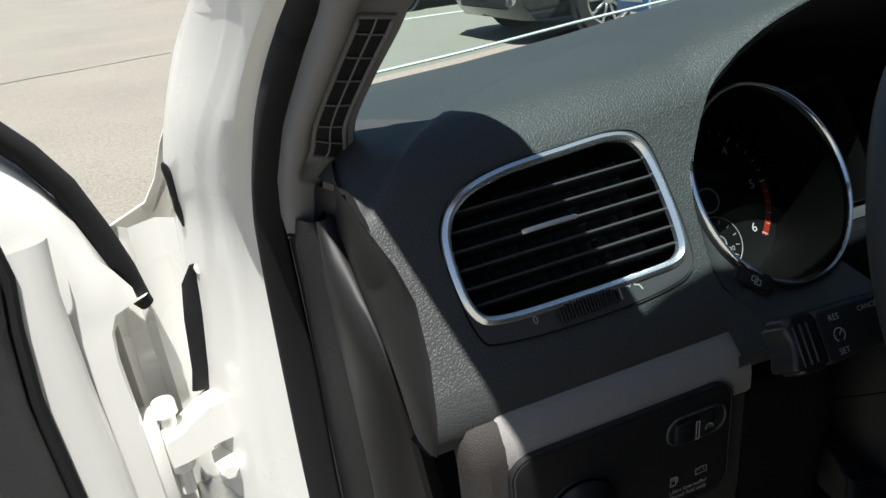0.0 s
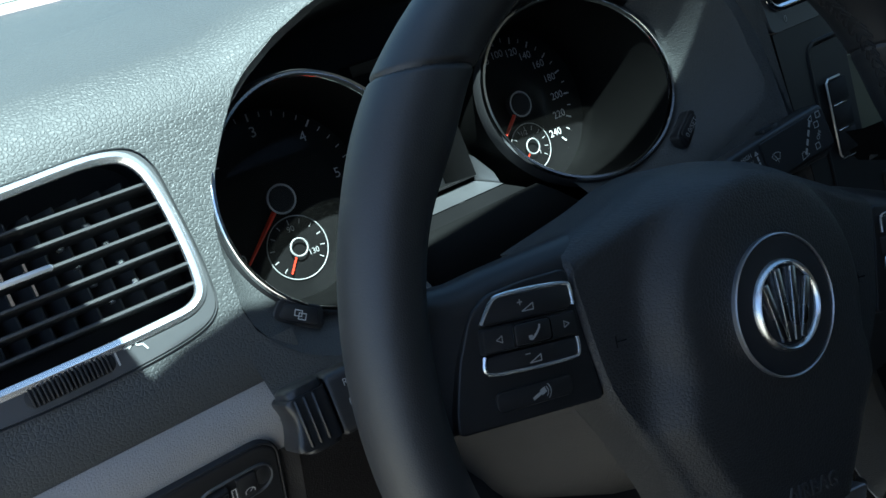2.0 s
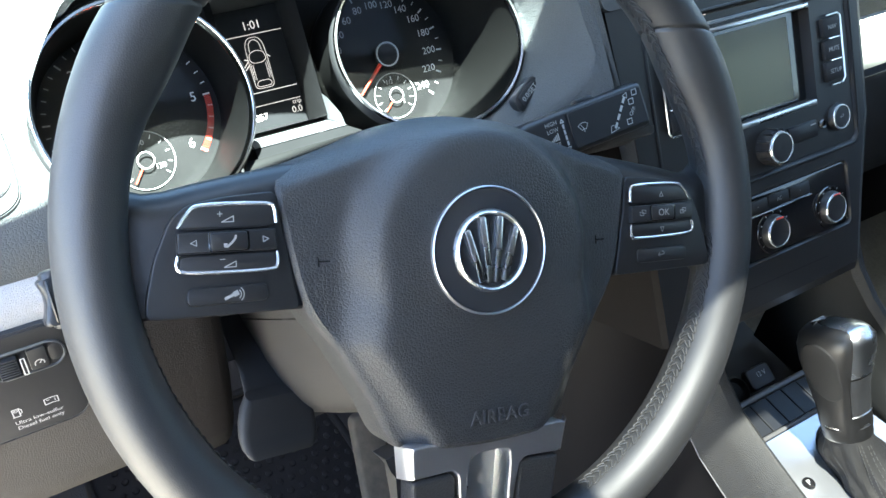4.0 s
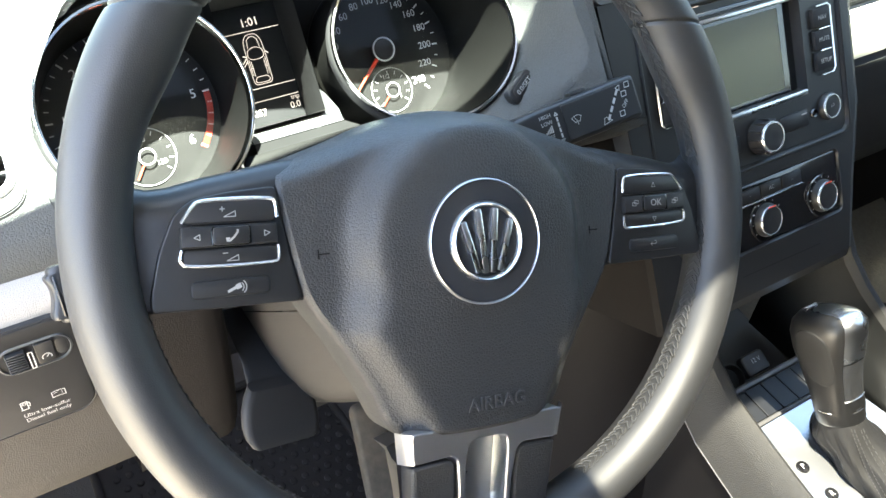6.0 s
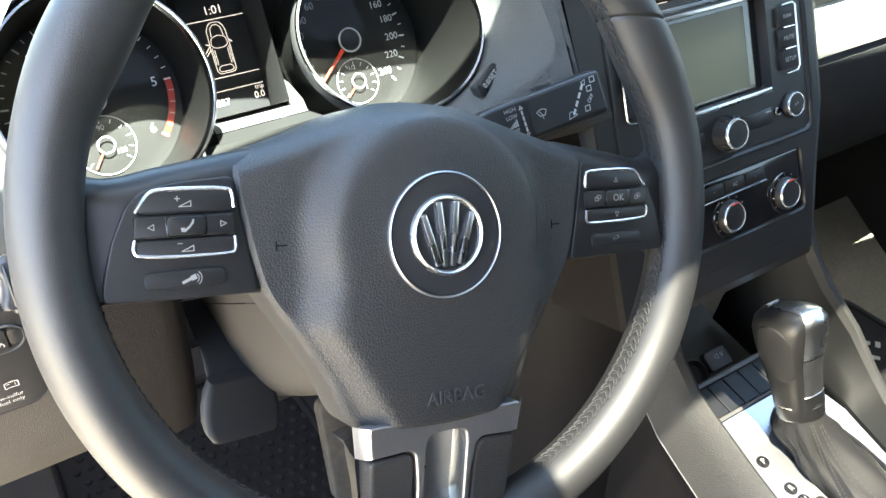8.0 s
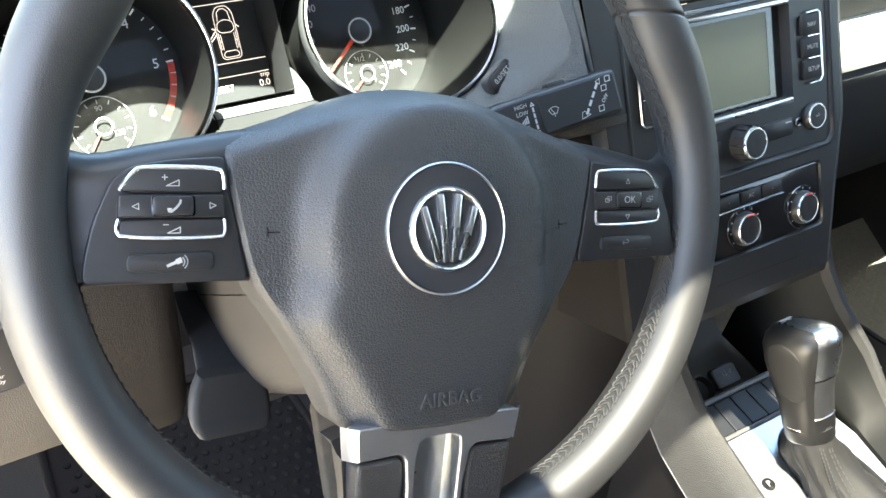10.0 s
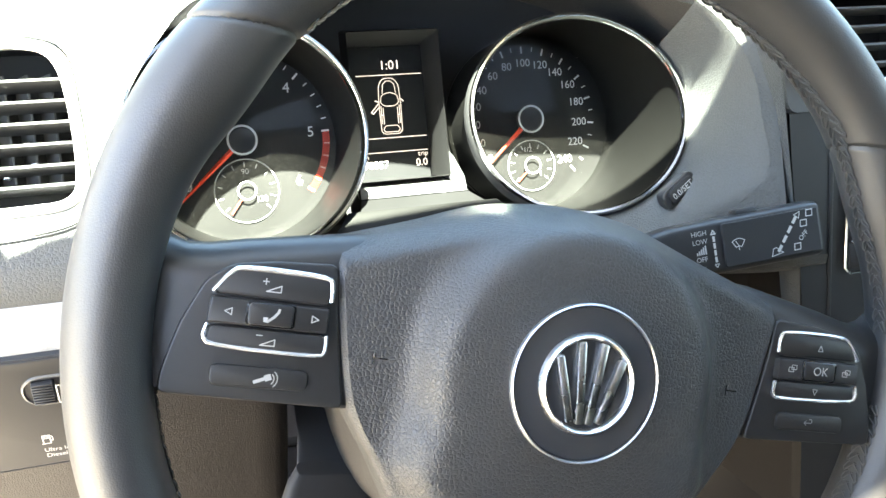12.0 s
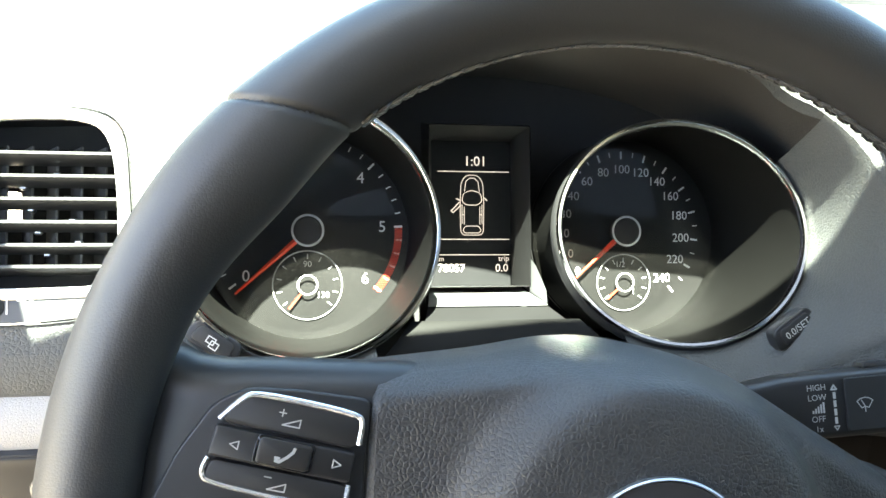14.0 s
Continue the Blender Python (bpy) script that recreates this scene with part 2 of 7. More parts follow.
def box(sx, sy, sz, r=0.0, seg=2, at=(0, 0, 0)):
    """A box with rounded edges, centred."""
    bm = bmesh.new()
    bmesh.ops.create_cube(bm, size=1.0, matrix=Matrix.Diagonal((sx, sy, sz, 1)))
    if r:
        bmesh.ops.bevel(bm, geom=bm.edges[:], offset=r, segments=seg, profile=0.5, affect="EDGES")
    return moved(bm, Matrix.Translation(at))


def rounded(w, h, r, n=5, skew=None):
    """A rounded rectangle's outline, centred, anticlockwise; r may be four radii from the lower left."""
    rs = r if isinstance(r, (tuple, list)) else (r,) * 4
    cs = [(-w / 2, -h / 2, 180), (w / 2, -h / 2, 270), (w / 2, h / 2, 0), (-w / 2, h / 2, 90)]
    out = []
    for (cx, cy, a0), q in zip(cs, rs):
        ox, oy = cx - math.copysign(q, cx), cy - math.copysign(q, cy)
        for i in range(n + 1):
            a = radians(a0 + 90 * i / n)
            out.append((ox + q * math.cos(a), oy + q * math.sin(a)))
    return out


def round_poly(pts, r, n=4):
    """A polygon's outline with its corners rounded by about r."""
    out, k = [], len(pts)
    for i in range(k):
        p, a, b = (np.array(pts[(i + d) % k], float) for d in (0, -1, 1))
        u, v = a - p, b - p
        q = min(r, 0.45 * np.linalg.norm(u), 0.45 * np.linalg.norm(v))
        s, e = p + u / np.linalg.norm(u) * q, p + v / np.linalg.norm(v) * q
        for j in range(n + 1):
            t = j / n
            out.append(tuple((1 - t) ** 2 * s + 2 * t * (1 - t) * p + t * t * e))
    return out


def smooth_loop(pts, n=6):
    """A closed Catmull-Rom curve through points of the plane."""
    out, k = [], len(pts)
    for i in range(k):
        p0, p1, p2, p3 = (np.array(pts[(i + d) % k], float) for d in (-1, 0, 1, 2))
        for j in range(n):
            t = j / n
            out.append(tuple(0.5 * (2 * p1 + (p2 - p0) * t + (2 * p0 - 5 * p1 + 4 * p2 - p3) * t * t + (3 * p1 - p0 - 3 * p2 + p3) * t**3)))
    return out


def inset(loop, d):
    """A loop moved inwards by d."""
    c = np.array(loop, float)
    nxt, prv = np.roll(c, -1, 0), np.roll(c, 1, 0)
    t = nxt - prv
    t /= np.linalg.norm(t, axis=1)[:, None] + 1e-12
    return [tuple(p) for p in c + d * np.stack([-t[:, 1], t[:, 0]], 1)]


def slab(loop, z0, z1, bevel=0.0, seg=3, back=True):
    """A plate between heights z0 and z1 with a rounded upper edge."""
    rings = [[(x, y, z0) for x, y in loop]]
    if bevel:
        for i in range(seg + 1):
            a = radians(90 * i / seg)
            rings.append([(x, y, z1 - bevel + bevel * math.sin(a)) for x, y in inset(loop, bevel * (1 - math.cos(a)))])
    else:
        rings.append([(x, y, z1) for x, y in loop])
    bm = loft(rings)
    bm.verts.ensure_lookup_table()
    k = len(loop)
    bm.faces.new(bm.verts[-k:])
    if back:
        bm.faces.new(list(reversed(bm.verts[:k])))
    return bm


def bezel(outer, inner, z0, z1, edge=0.0008):
    """A raised frame between two loops of equal length."""
    mid = [((a[0] + b[0]) / 2, (a[1] + b[1]) / 2) for a, b in zip(outer, inner)]
    o2, i2 = inset(outer, edge), inset(inner, -edge)
    rings = [[(x, y, z0) for x, y in outer], [(x, y, z1 - edge) for x, y in outer], [(x, y, z1) for x, y in o2], [(x, y, z1 + edge * 0.3) for x, y in mid],
             [(x, y, z1) for x, y in i2], [(x, y, z1 - edge) for x, y in inner], [(x, y, z0) for x, y in inner]]
    return loft(rings)


def circle(r, n=48, cx=0.0, cy=0.0):
    return [(cx + r * math.cos(2 * math.pi * i / n), cy + r * math.sin(2 * math.pi * i / n)) for i in range(n)]


def tube(pts, r, n=8, cap=True):
    """A round bar along points; r may be a list."""
    pts = [Vector(p) for p in pts]
    rs = r if isinstance(r, (list, tuple)) else [r] * len(pts)
    rings, up = [], Vector((0, 0, 1))
    for i, p in enumerate(pts):
        t = (pts[min(i + 1, len(pts) - 1)] - pts[max(i - 1, 0)]).normalized()
        if abs(t.dot(up)) > 0.95:
            up = Vector((1, 0, 0))
        a = t.cross(up).normalized()
        b = a.cross(t).normalized()
        rings.append([p + rs[i] * (math.cos(2 * math.pi * k / n) * a + math.sin(2 * math.pi * k / n) * b) for k in range(n)])
    return loft(rings, True, cap)


def lathe(profile, n=48):
    """A turned body round z from (radius, height) pairs."""
    return loft([[(r * math.cos(2 * math.pi * k / n), r * math.sin(2 * math.pi * k / n), z) for k in range(n)] for r, z in profile])


def stroke(pts, w, z=0.0, h=0.0003):
    """A flat printed line of width w along points of the plane."""
    bm = bmesh.new()
    for (x0, y0), (x1, y1) in zip(pts, pts[1:]):
        d = Vector((x1 - x0, y1 - y0))
        if d.length < 1e-9:
            continue
        q = Vector((-d.y, d.x)).normalized() * w / 2
        e = d.normalized() * w * 0.3
        vs = [bm.verts.new((x, y, z + h)) for x, y in ((x0 - e.x + q.x, y0 - e.y + q.y), (x0 - e.x - q.x, y0 - e.y - q.y), (x1 + e.x - q.x, y1 + e.y - q.y), (x1 + e.x + q.x, y1 + e.y + q.y))]
        bm.faces.new(vs)
    return bm


def arc(r, a0, a1, n=24, cx=0.0, cy=0.0):
    return [(cx + r * math.cos(radians(a0 + (a1 - a0) * i / n)), cy + r * math.sin(radians(a0 + (a1 - a0) * i / n))) for i in range(n + 1)]


def words(body, size, x=0.0, y=0.0, z=0.0004, turn=0.0, depth=0.0):
    """Letters as a mesh, centred at (x, y)."""
    cu = bpy.data.curves.new("letters", "FONT")
    cu.body, cu.size, cu.align_x, cu.align_y, cu.extrude = body, size, "CENTER", "CENTER", depth
    cu.resolution_u = 3
    ob = new("letters", cu)
    bpy.context.view_layer.update()
    me = bpy.data.meshes.new_from_object(ob.evaluated_get(bpy.context.evaluated_depsgraph_get()))
    bpy.data.objects.remove(ob)
    bpy.data.curves.remove(cu)
    bm = bmesh.new()
    bm.from_mesh(me)
    bpy.data.meshes.remove(me)
    return moved(bm, pose(x, y, z, 0, 0, turn))


def spline(pts, u):
    """A place on the smooth curve through points; whole u are the points themselves."""
    k = max(0, min(int(u), len(pts) - 2))
    t = u - k
    p0, p1, p2, p3 = (Vector(pts[max(0, min(k + d, len(pts) - 1))]) for d in (-1, 0, 1, 2))
    return 0.5 * (2 * p1 + (p2 - p0) * t + (2 * p0 - 5 * p1 + 4 * p2 - p3) * t * t + (3 * p1 - p0 - 3 * p2 + p3) * t**3)


X, Y, Z = Vector((1, 0, 0)), Vector((0, 1, 0)), Vector((0, 0, 1))


def lean(deg):
    """Up along a face whose normal looks back and up by deg."""
    return Vector((0, math.sin(radians(deg)), math.cos(radians(deg))))


FACE_V = frame_of((-0.25, 0.1675, 0.9685), X, lean(30))
FACE_C = frame_of((-0.0055, 0.2413, 0.9167), X, lean(28))
FACE_S = frame_of((0.345, 0.0525, 0.828), X, lean(22))

# ---- ground and parked cars ----
def fall(x, y):
    """The car park slopes gently down ahead and to the right."""
    return -0.06 * x - 0.02 * y


bm = bmesh.new()
bmesh.ops.create_grid(bm, x_segments=8, y_segments=8, size=400)
for v in bm.verts:
    v.co.z = fall(v.co.x, v.co.y)
ground = part("ground", bm, GROUND)
tagged(ground, "pale sun-bleached asphalt of a car park", "ground", kind="structure")


def crack(pts, w):
    bm = bmesh.new()
    vs = []
    for x, y in pts:
        k = w * (0.6 + 0.8 * random.random())
        vs.append((bm.verts.new((x, y - k, fall(x, y - k) + 0.004)), bm.verts.new((x, y + k, fall(x, y + k) + 0.004))))
    for a, b in zip(vs, vs[1:]):
        bm.faces.new((a[0], b[0], b[1], a[1]))
    return bm


TAR = mat("tar_seam", (0.10, 0.10, 0.095), 0.8)
seam = part("tar_seam", crack([(-3.0 + 0.3 * i, 9.6 + 0.12 * i + 0.1 * random.random()) for i in range(12)], 0.02), TAR)
tagged(seam, "dark tar-filled crack in the asphalt", "crack", kind="structure")
LINEW = mat("worn_white_line", (0.62, 0.62, 0.58), 0.85, var=0.2, var_size=5)


def parked_car(y0, x0, paint, label, height=1.65, width=1.85, length=4.6, plate=0.0):
    """A parked car whose nose points to -x, near side at y0, front at x0."""
    c = thing("parked_car", label, "car", frame_of((x0, y0, fall(x0, y0)), Vector((1, 0, -0.06)), Vector((0, 1, -0.02))), "row of parked cars")
    w, h = width, height
    prof = [(0.10, 0.22), (0.0, 0.36), (0.02, 0.62), (0.10, 0.80), (0.35, 0.93), (1.15, 1.03), (1.75, h - 0.08), (2.3, h), (3.6, h - 0.03), (4.25, 1.1), (length - 0.05, 0.95), (length, 0.45), (length - 0.12, 0.25)]
    rings = []
    for f, k in ((0.0, 0.0), (0.0, 1.0), (0.12, 1.0), (0.88, 1.0), (1.0, 1.0), (1.0, 0.0)):
        ring = []
        for x, z in prof:
            tuck = 0.16 * max(0.0, (z - 0.95)) if 0.0 < f < 1.0 or True else 0
            nose = 0.16 * max(0.0, 1 - x / 0.5) ** 2
            yy = f * w
            yy = yy + (tuck + nose) * (1 if f < 0.5 else -1) if f in (0.0, 1.0) else yy + (tuck * 0.6 + nose * 0.3) * (1 if f < 0.5 else -1)
            zz = z if k else min(z, 0.35)
            xx = x + (0.06 if f in (0.0, 1.0) and x < 0.3 else 0)
            if not k:
                yy = yy + (0.12 if f < 0.5 else -0.12)
            ring.append((xx, yy, zz))
        rings.append(ring)
    part("body", loft(rings, True, True), paint, c)
    gl = loft([[(1.20, yy, 1.06), (1.74, yy + s * 0.07, h - 0.12), (3.55, yy + s * 0.07, h - 0.10), (4.1, yy, 1.12)] for yy, s in ((0.045, 1),)] + [[(1.20, 0.03, 1.06), (1.74, 0.10, h - 0.12), (3.55, 0.10, h - 0.10), (4.1, 0.03, 1.12)]], True)
    gl.verts.ensure_lookup_table()
    gl.faces.new(gl.verts[4:8])
    part("side_window", gl, CARGLASS, c)
    ws = loft([[(1.14, 0.2, 1.045), (1.14, w - 0.2, 1.045)], [(1.70, 0.28, h - 0.09), (1.70, w - 0.28, h - 0.09)]], False)
    part("windscreen", moved(ws, Matrix.Translation((-0.012, 0, 0.012))), CARGLASS, c)
    for wx, wy, s in ((0.86, 0.0, -1), (3.55, 0.0, -1), (0.86, w, 1), (3.55, w, 1)):
        base = frame_of((wx, wy - s * 0.09, 0.34), X, Z) if s < 0 else frame_of((wx, wy - s * 0.09, 0.34), -X, Z)
        ty = part("wheel", moved(lathe([(0.0, -0.09), (0.25, -0.10), (0.33, -0.08), (0.345, -0.05), (0.345, 0.06), (0.33, 0.095), (0.24, 0.10), (0.235, 0.05)], 40), base), TYRE, c)
        rim = [moved(lathe([(0.235, 0.05), (0.236, 0.10), (0.222, 0.105), (0.212, 0.085), (0.20, 0.04)], 40), base), moved(lathe([(0.0, 0.088), (0.05, 0.085), (0.055, 0.06), (0.0, 0.055)], 20), base)]
        for k in range(10):
            a = 2 * math.pi * k / 10
            rim.append(moved(box(0.18, 0.026, 0.02, 0.004, 1, (0.13, 0, 0.075)), base @ Matrix.Rotation(a, 4, "Z")))
        part("rim", join(*rim), SATIN, ty)
        part("arch_lining", moved(lathe([(0.0, 0.02), (0.30, 0.03), (0.375, 0.085), (0.40, 0.095), (0.40, 0.09)], 32), base), MATTE, c)
    for s in (0, 1):
        yy = 0.30 if s == 0 else w - 0.30
        part("fog_lamp", moved(lathe([(0.0, 0.03), (0.05, 0.03), (0.065, 0.035), (0.075, 0.02), (0.075, -0.02)], 24), frame_of((0.035, yy, 0.42), -Y, Z)), SATIN, c)
        part("headlight", box(0.22, 0.36, 0.13, 0.04, 3, (0.24, 0.24 if s == 0 else w - 0.24, 0.78)), SATIN, c, "clear headlight with chrome reflector")
        part("side_marker", box(0.16, 0.012, 0.035, 0.005, 2, (0.40, 0.062 if s == 0 else w - 0.062, 0.62)), AMBER, c, "amber side marker")
    part("grille", box(0.04, 0.9, 0.16, 0.02, 2, (0.02, w / 2, 0.70)), MATTE, c)
    part("lower_intake", box(0.04, 1.1, 0.12, 0.03, 2, (0.02, w / 2, 0.38)), MATTE, c)
    if plate:
        p = part("front_plate", box(0.012, 0.32, 0.17, 0.006, 2, (-0.028, w * plate, 0.61)), PLATE, c, "blue dealer plate with a white strip")
        part("plate_print", box(0.004, 0.22, 0.03, 0.0, 1, (-0.036, w * plate, 0.60)), PRINT, p)
    return c


parked_car(2.72, 2.45, WHITE, "white sport utility car parked nose out with blue plate", 1.68, plate=0.82)
parked_car(6.87, 3.04, CARBLACK, "glossy black hatchback parked nose out", 1.6, plate=0.5)
parked_car(11.95, 2.70, CARDARK, "dark grey sport utility car with alloy wheels", 1.75)
parked_car(15.2, 2.8, WHITE, "white hatchback in the row of parked cars", 1.5, plate=0.5)
parked_car(18.4, 2.7, CARSILVER, "silver saloon in the row of parked cars", 1.5)
parked_car(21.6, 2.8, CARBLACK, "black car far along the row", 1.5)
parked_car(24.8, 2.7, CARSILVER, "silver car far along the row", 1.5)
parked_car(28.0, 2.8, CARDARK, "dark car far along the row", 1.6)
parked_car(31.2, 2.7, WHITE, "white car far along the row", 1.5)
line = part("bay_line", crack([(2.2 + 0.35 * i, 11.0) for i in range(14)], 0.05), LINEW)
tagged(line, "worn white bay line on the asphalt", "line", kind="structure")

# ---- car shell ----
CX = 0.36


def ws_base(x):
    """Where the windscreen meets the dash."""
    return float(np.interp(x, [-0.42, -0.33, -0.26, -0.10, 0.05, 0.20, 0.36, 0.75, 1.15], [0.53, 0.600, 0.611, 0.618, 0.643, 0.655, 0.656, 0.63, 0.52])), 0.974


# Unseen front edge of the roof, shaped by the shadow it casts on the dash.
def roof_front(x):
    return float(np.interp(x, [-0.295, -0.25, -0.15, 0.0, 0.36, 0.72, 0.87, 0.97, 1.015], [-0.017, -0.005, 0.006, 0.022, 0.026, 0.018, 0.005, -0.005, -0.017]))


rows = []
for i in range(17):
    x = -0.40 + 1.52 * i / 16
    y0, z0 = ws_base(x)
    xt = CX + (x - CX) * 0.82
    yt, zt = roof_front(xt), 1.40
    rows.append([(x + (xt - x) * u, y0 + (yt - y0) * u, z0 + (zt - z0) * u + 0.03 * math.sin(math.pi * u)) for u in [k / 10 for k in range(11)]])
ws = part("windscreen", loft(rows, False), WINDGLASS)
tagged(ws, "raked clear windscreen with a faint green tint", "windscreen", kind="structure")

def roof_z(x, y):
    return 1.40 + 0.05 * (1 - ((x - CX) / 0.66) ** 4) * min(1.0, max(0.0, (0.03 - y) / 0.3))


# Opening added in the unseen roof; its edges place the sun patch on rim and console.
HOLE = (-0.024, 0.72, -0.64, -0.212)
roof_bm = bmesh.new()
xs_r = [-0.295, -0.24, -0.15, -0.07, HOLE[0], 0.12, 0.24, 0.36, 0.48, 0.60, HOLE[1], 0.79, 0.87, 0.96, 1.015]
for dz in (0.0, 0.035):
    grid = []
    for x in xs_r:
        yf = roof_front(x)
        ys_r = [yf, yf - 0.03, HOLE[3], -0.32, -0.47, HOLE[2], -0.9, -1.3, -1.7]
        grid.append([roof_bm.verts.new((x, y, roof_z(x, y) + dz)) for y in ys_r])
    for p in range(len(xs_r) - 1):
        for q in range(8):
            if HOLE[0] <= xs_r[p] < HOLE[1] and 2 <= q < 5:
                continue
            roof_bm.faces.new((grid[p][q], grid[p + 1][q], grid[p + 1][q + 1], grid[p][q + 1]))
roof = part("roof", roof_bm, HEAD)
tagged(roof, "unseen cloth headliner, added to shade the cabin, with an opening for the sun patch", "roof", kind="structure")
# Added pane whose tint sets how strong that sun patch is.
pane = part("sun_opening_pane", loft([[(x, y, roof_z(x, y) + 0.02) for y in np.linspace(HOLE[2] - 0.01, HOLE[3] + 0.01, 6)] for x in np.linspace(HOLE[0] - 0.01, HOLE[1] + 0.01, 8)], False), ROOFGLASS)
tagged(pane, "unseen tinted pane, added to dim the sun through the roof opening", "sunroof", kind="structure")
# Unseen plain wall, added dark to hold back light from behind the door.
wl_side = part("wall_rear_left", box(0.05, 1.39, 1.10, 0.02, 2, (-0.43, -1.025, 0.86)), MATTE)
tagged(wl_side, "unseen dark wall, added to close off light behind the driver door", "wall", kind="structure")
rail = part("roof_rail", tube([(-0.285, -0.09, 1.385), (-0.305, -0.4, 1.405), (-0.31, -0.9, 1.41), (-0.29, -1.7, 1.36)], 0.035, 10), WHITE)
tagged(rail, "white painted roof rail over the open door", "roof rail", kind="structure")
# Unseen wall that closes the cabin against light from the rear.
back = part("wall_rear", box(1.5, 0.04, 1.2, 0.01, 1, (CX, -1.72, 0.85)), MATTE)
tagged(back, "unseen dark wall, added to close the cabin's rear", "wall", kind="structure")
side = part("wall_passenger_door", box(0.05, 2.44, 0.74, 0.02, 2, (1.09, -0.47, 0.60)), MATTE)
tagged(side, "dark passenger door panel", "door", kind="structure")
floor = part("floor", box(1.5, 2.6, 0.04, 0.01, 1, (CX, -0.45, 0.26)), CARPET)
tagged(floor, "dark carpeted car floor", "floor", kind="structure")
sill = part("door_sill", box(0.10, 1.5, 0.16, 0.03, 2, (-0.40, -0.45, 0.33)), MATTE)
tagged(sill, "black plastic covered door sill", "sill", kind="structure")
pw = part("window_passenger", loft([[(1.085 - 0.07 * k / 4, y, 0.97 + 0.43 * k / 4) for y in (0.47 - 0.43 * k / 4, -0.1, -0.4, -0.75)] for k in range(5)], False), SIDEGLASS)
tagged(pw, "passenger window glass, darkened to cut the light from that side", "window", kind="structure")
# Unseen quarter, added to keep light out behind the passenger window.
pq = part("wall_passenger_pillar", loft([[(1.09 - 0.07 * k / 4 + dx, y, 0.97 + 0.44 * k / 4) for dx in (0.0, 0.03) for y in ((-0.75, -1.72) if dx == 0 else (-1.72, -0.75))] for k in range(5)], True), MATTE)
tagged(pq, "unseen dark quarter, added to close off light on the passenger side", "wall", kind="structure")
fire = part("wall_bulkhead", box(1.5, 0.04, 0.66, 0.01, 1, (CX, 0.74, 0.57)), CARPET)
tagged(fire, "dark carpeted bulkhead of the footwell", "wall", kind="structure")

# ---- dashboard ----
dash = thing("dashboard", "black grained soft plastic dashboard with hooded binnacle", "dashboard")

HOOD = [(-0.166, -0.062), (-0.1665, -0.030), (-0.164, -0.010), (-0.158, 0.006), (-0.149, 0.021), (-0.138, 0.036), (-0.122, 0.0535), (-0.10, 0.0655), (-0.07, 0.0765), (-0.035, 0.0845), (-0.0055, 0.0865)]
HOOD_X = -0.0055
HOOD_R = [(0.168, -0.062), (0.1685, -0.030), (0.1670, -0.006), (0.1620, 0.015), (0.1535, 0.034), (0.1410, 0.0500), (0.1225, 0.0635), (0.095, 0.0730), (0.062, 0.0805), (0.026, 0.0855), (-0.0055, 0.0865)]


def arch_at(x):
    if x > HOOD_X:
        xs, zs = [p[0] for p in HOOD_R[:0:-1]], [p[1] for p in HOOD_R[:0:-1]]
        return float(np.interp(x, xs, zs)) if x < xs[-1] else -1.0
    xm = x
    xs, zs = [p[0] for p in HOOD[1:]], [p[1] for p in HOOD[1:]]
    return float(np.interp(xm, xs, zs)) if xm > xs[0] else -1.0


def top_at(x):
    base = float(np.interp(x, [-0.36, -0.345, -0.32, -0.28, -0.20, 0.2, 0.6, 1.1], [0.018, 0.026, 0.036, 0.044, 0.047, 0.047, 0.05, 0.05]))
    a = arch_at(x) + 0.0015
    return 0.5 * (base + a) + math.sqrt((0.5 * (base - a)) ** 2 + 0.000030)


BROW = ((-0.09, 0.0), (-0.03, 0.005), (0.0, 0.011), (0.03, 0.020), (0.060, 0.023), (0.08, 0.020), (0.10, 0.016), (0.12, 0.011), (0.15, 0.003), (0.17, 0.0))


def on_v(x, a, d=0.0):
    """A place on the driver-side fascia: x across, a up along the face, d out of it."""
    t = max(0.0, min(1.0, (x - 0.128) / 0.052))
    # the hood's brow stands out along its upper edge
    u = max(0.0, min(1.0, (a - 0.030) / 0.04))
    brow = float(np.interp(x, [p[0] for p in BROW], [p[1] for p in BROW]))
    return FACE_V @ Vector((x + 0.25, a, d + 0.043 * t * t * (3 - 2 * t) + brow * u * u * (3 - 2 * u)))


# top pad, from the fascia's upper edge to the windscreen
cols = sorted(set([-0.3442 + 0.0058 * i for i in range(96)] + [0.2 + 0.045 * i for i in range(20)]))
ROLL = [(0.0, 0.0)]
for k in range(8):
    sl = radians(56 - 6.2 * k)
    ROLL.append((ROLL[-1][0] + 0.005 * math.cos(sl), ROLL[-1][1] + 0.005 * math.sin(sl)))
LIP = [(0.0, 0.0), (0.003, 0.0012), (0.006, 0.0018), (0.009, 0.0020), (0.012, 0.0020), (0.016, 0.0018), (0.020, 0.0015), (0.024, 0.0012), (0.028, 0.001)]


def hump_at(x):
    return max(0.0, min(1.0, (top_at(x) - 0.048) / 0.038)) if x < 0.2 else 0.0


def edge_at(x):
    """Where the flat fascia ends and the pad's roll begins."""
    return top_at(x) - 0.007 * (1 - hump_at(x))


def crease_y(x):
    return float(np.interp(x, [-0.36, -0.32, -0.29, -0.255, -0.205, -0.13, -0.05, 0.06, 0.3], [0.17, 0.195, 0.222, 0.245, 0.282, 0.315, 0.33, 0.345, 0.38]))


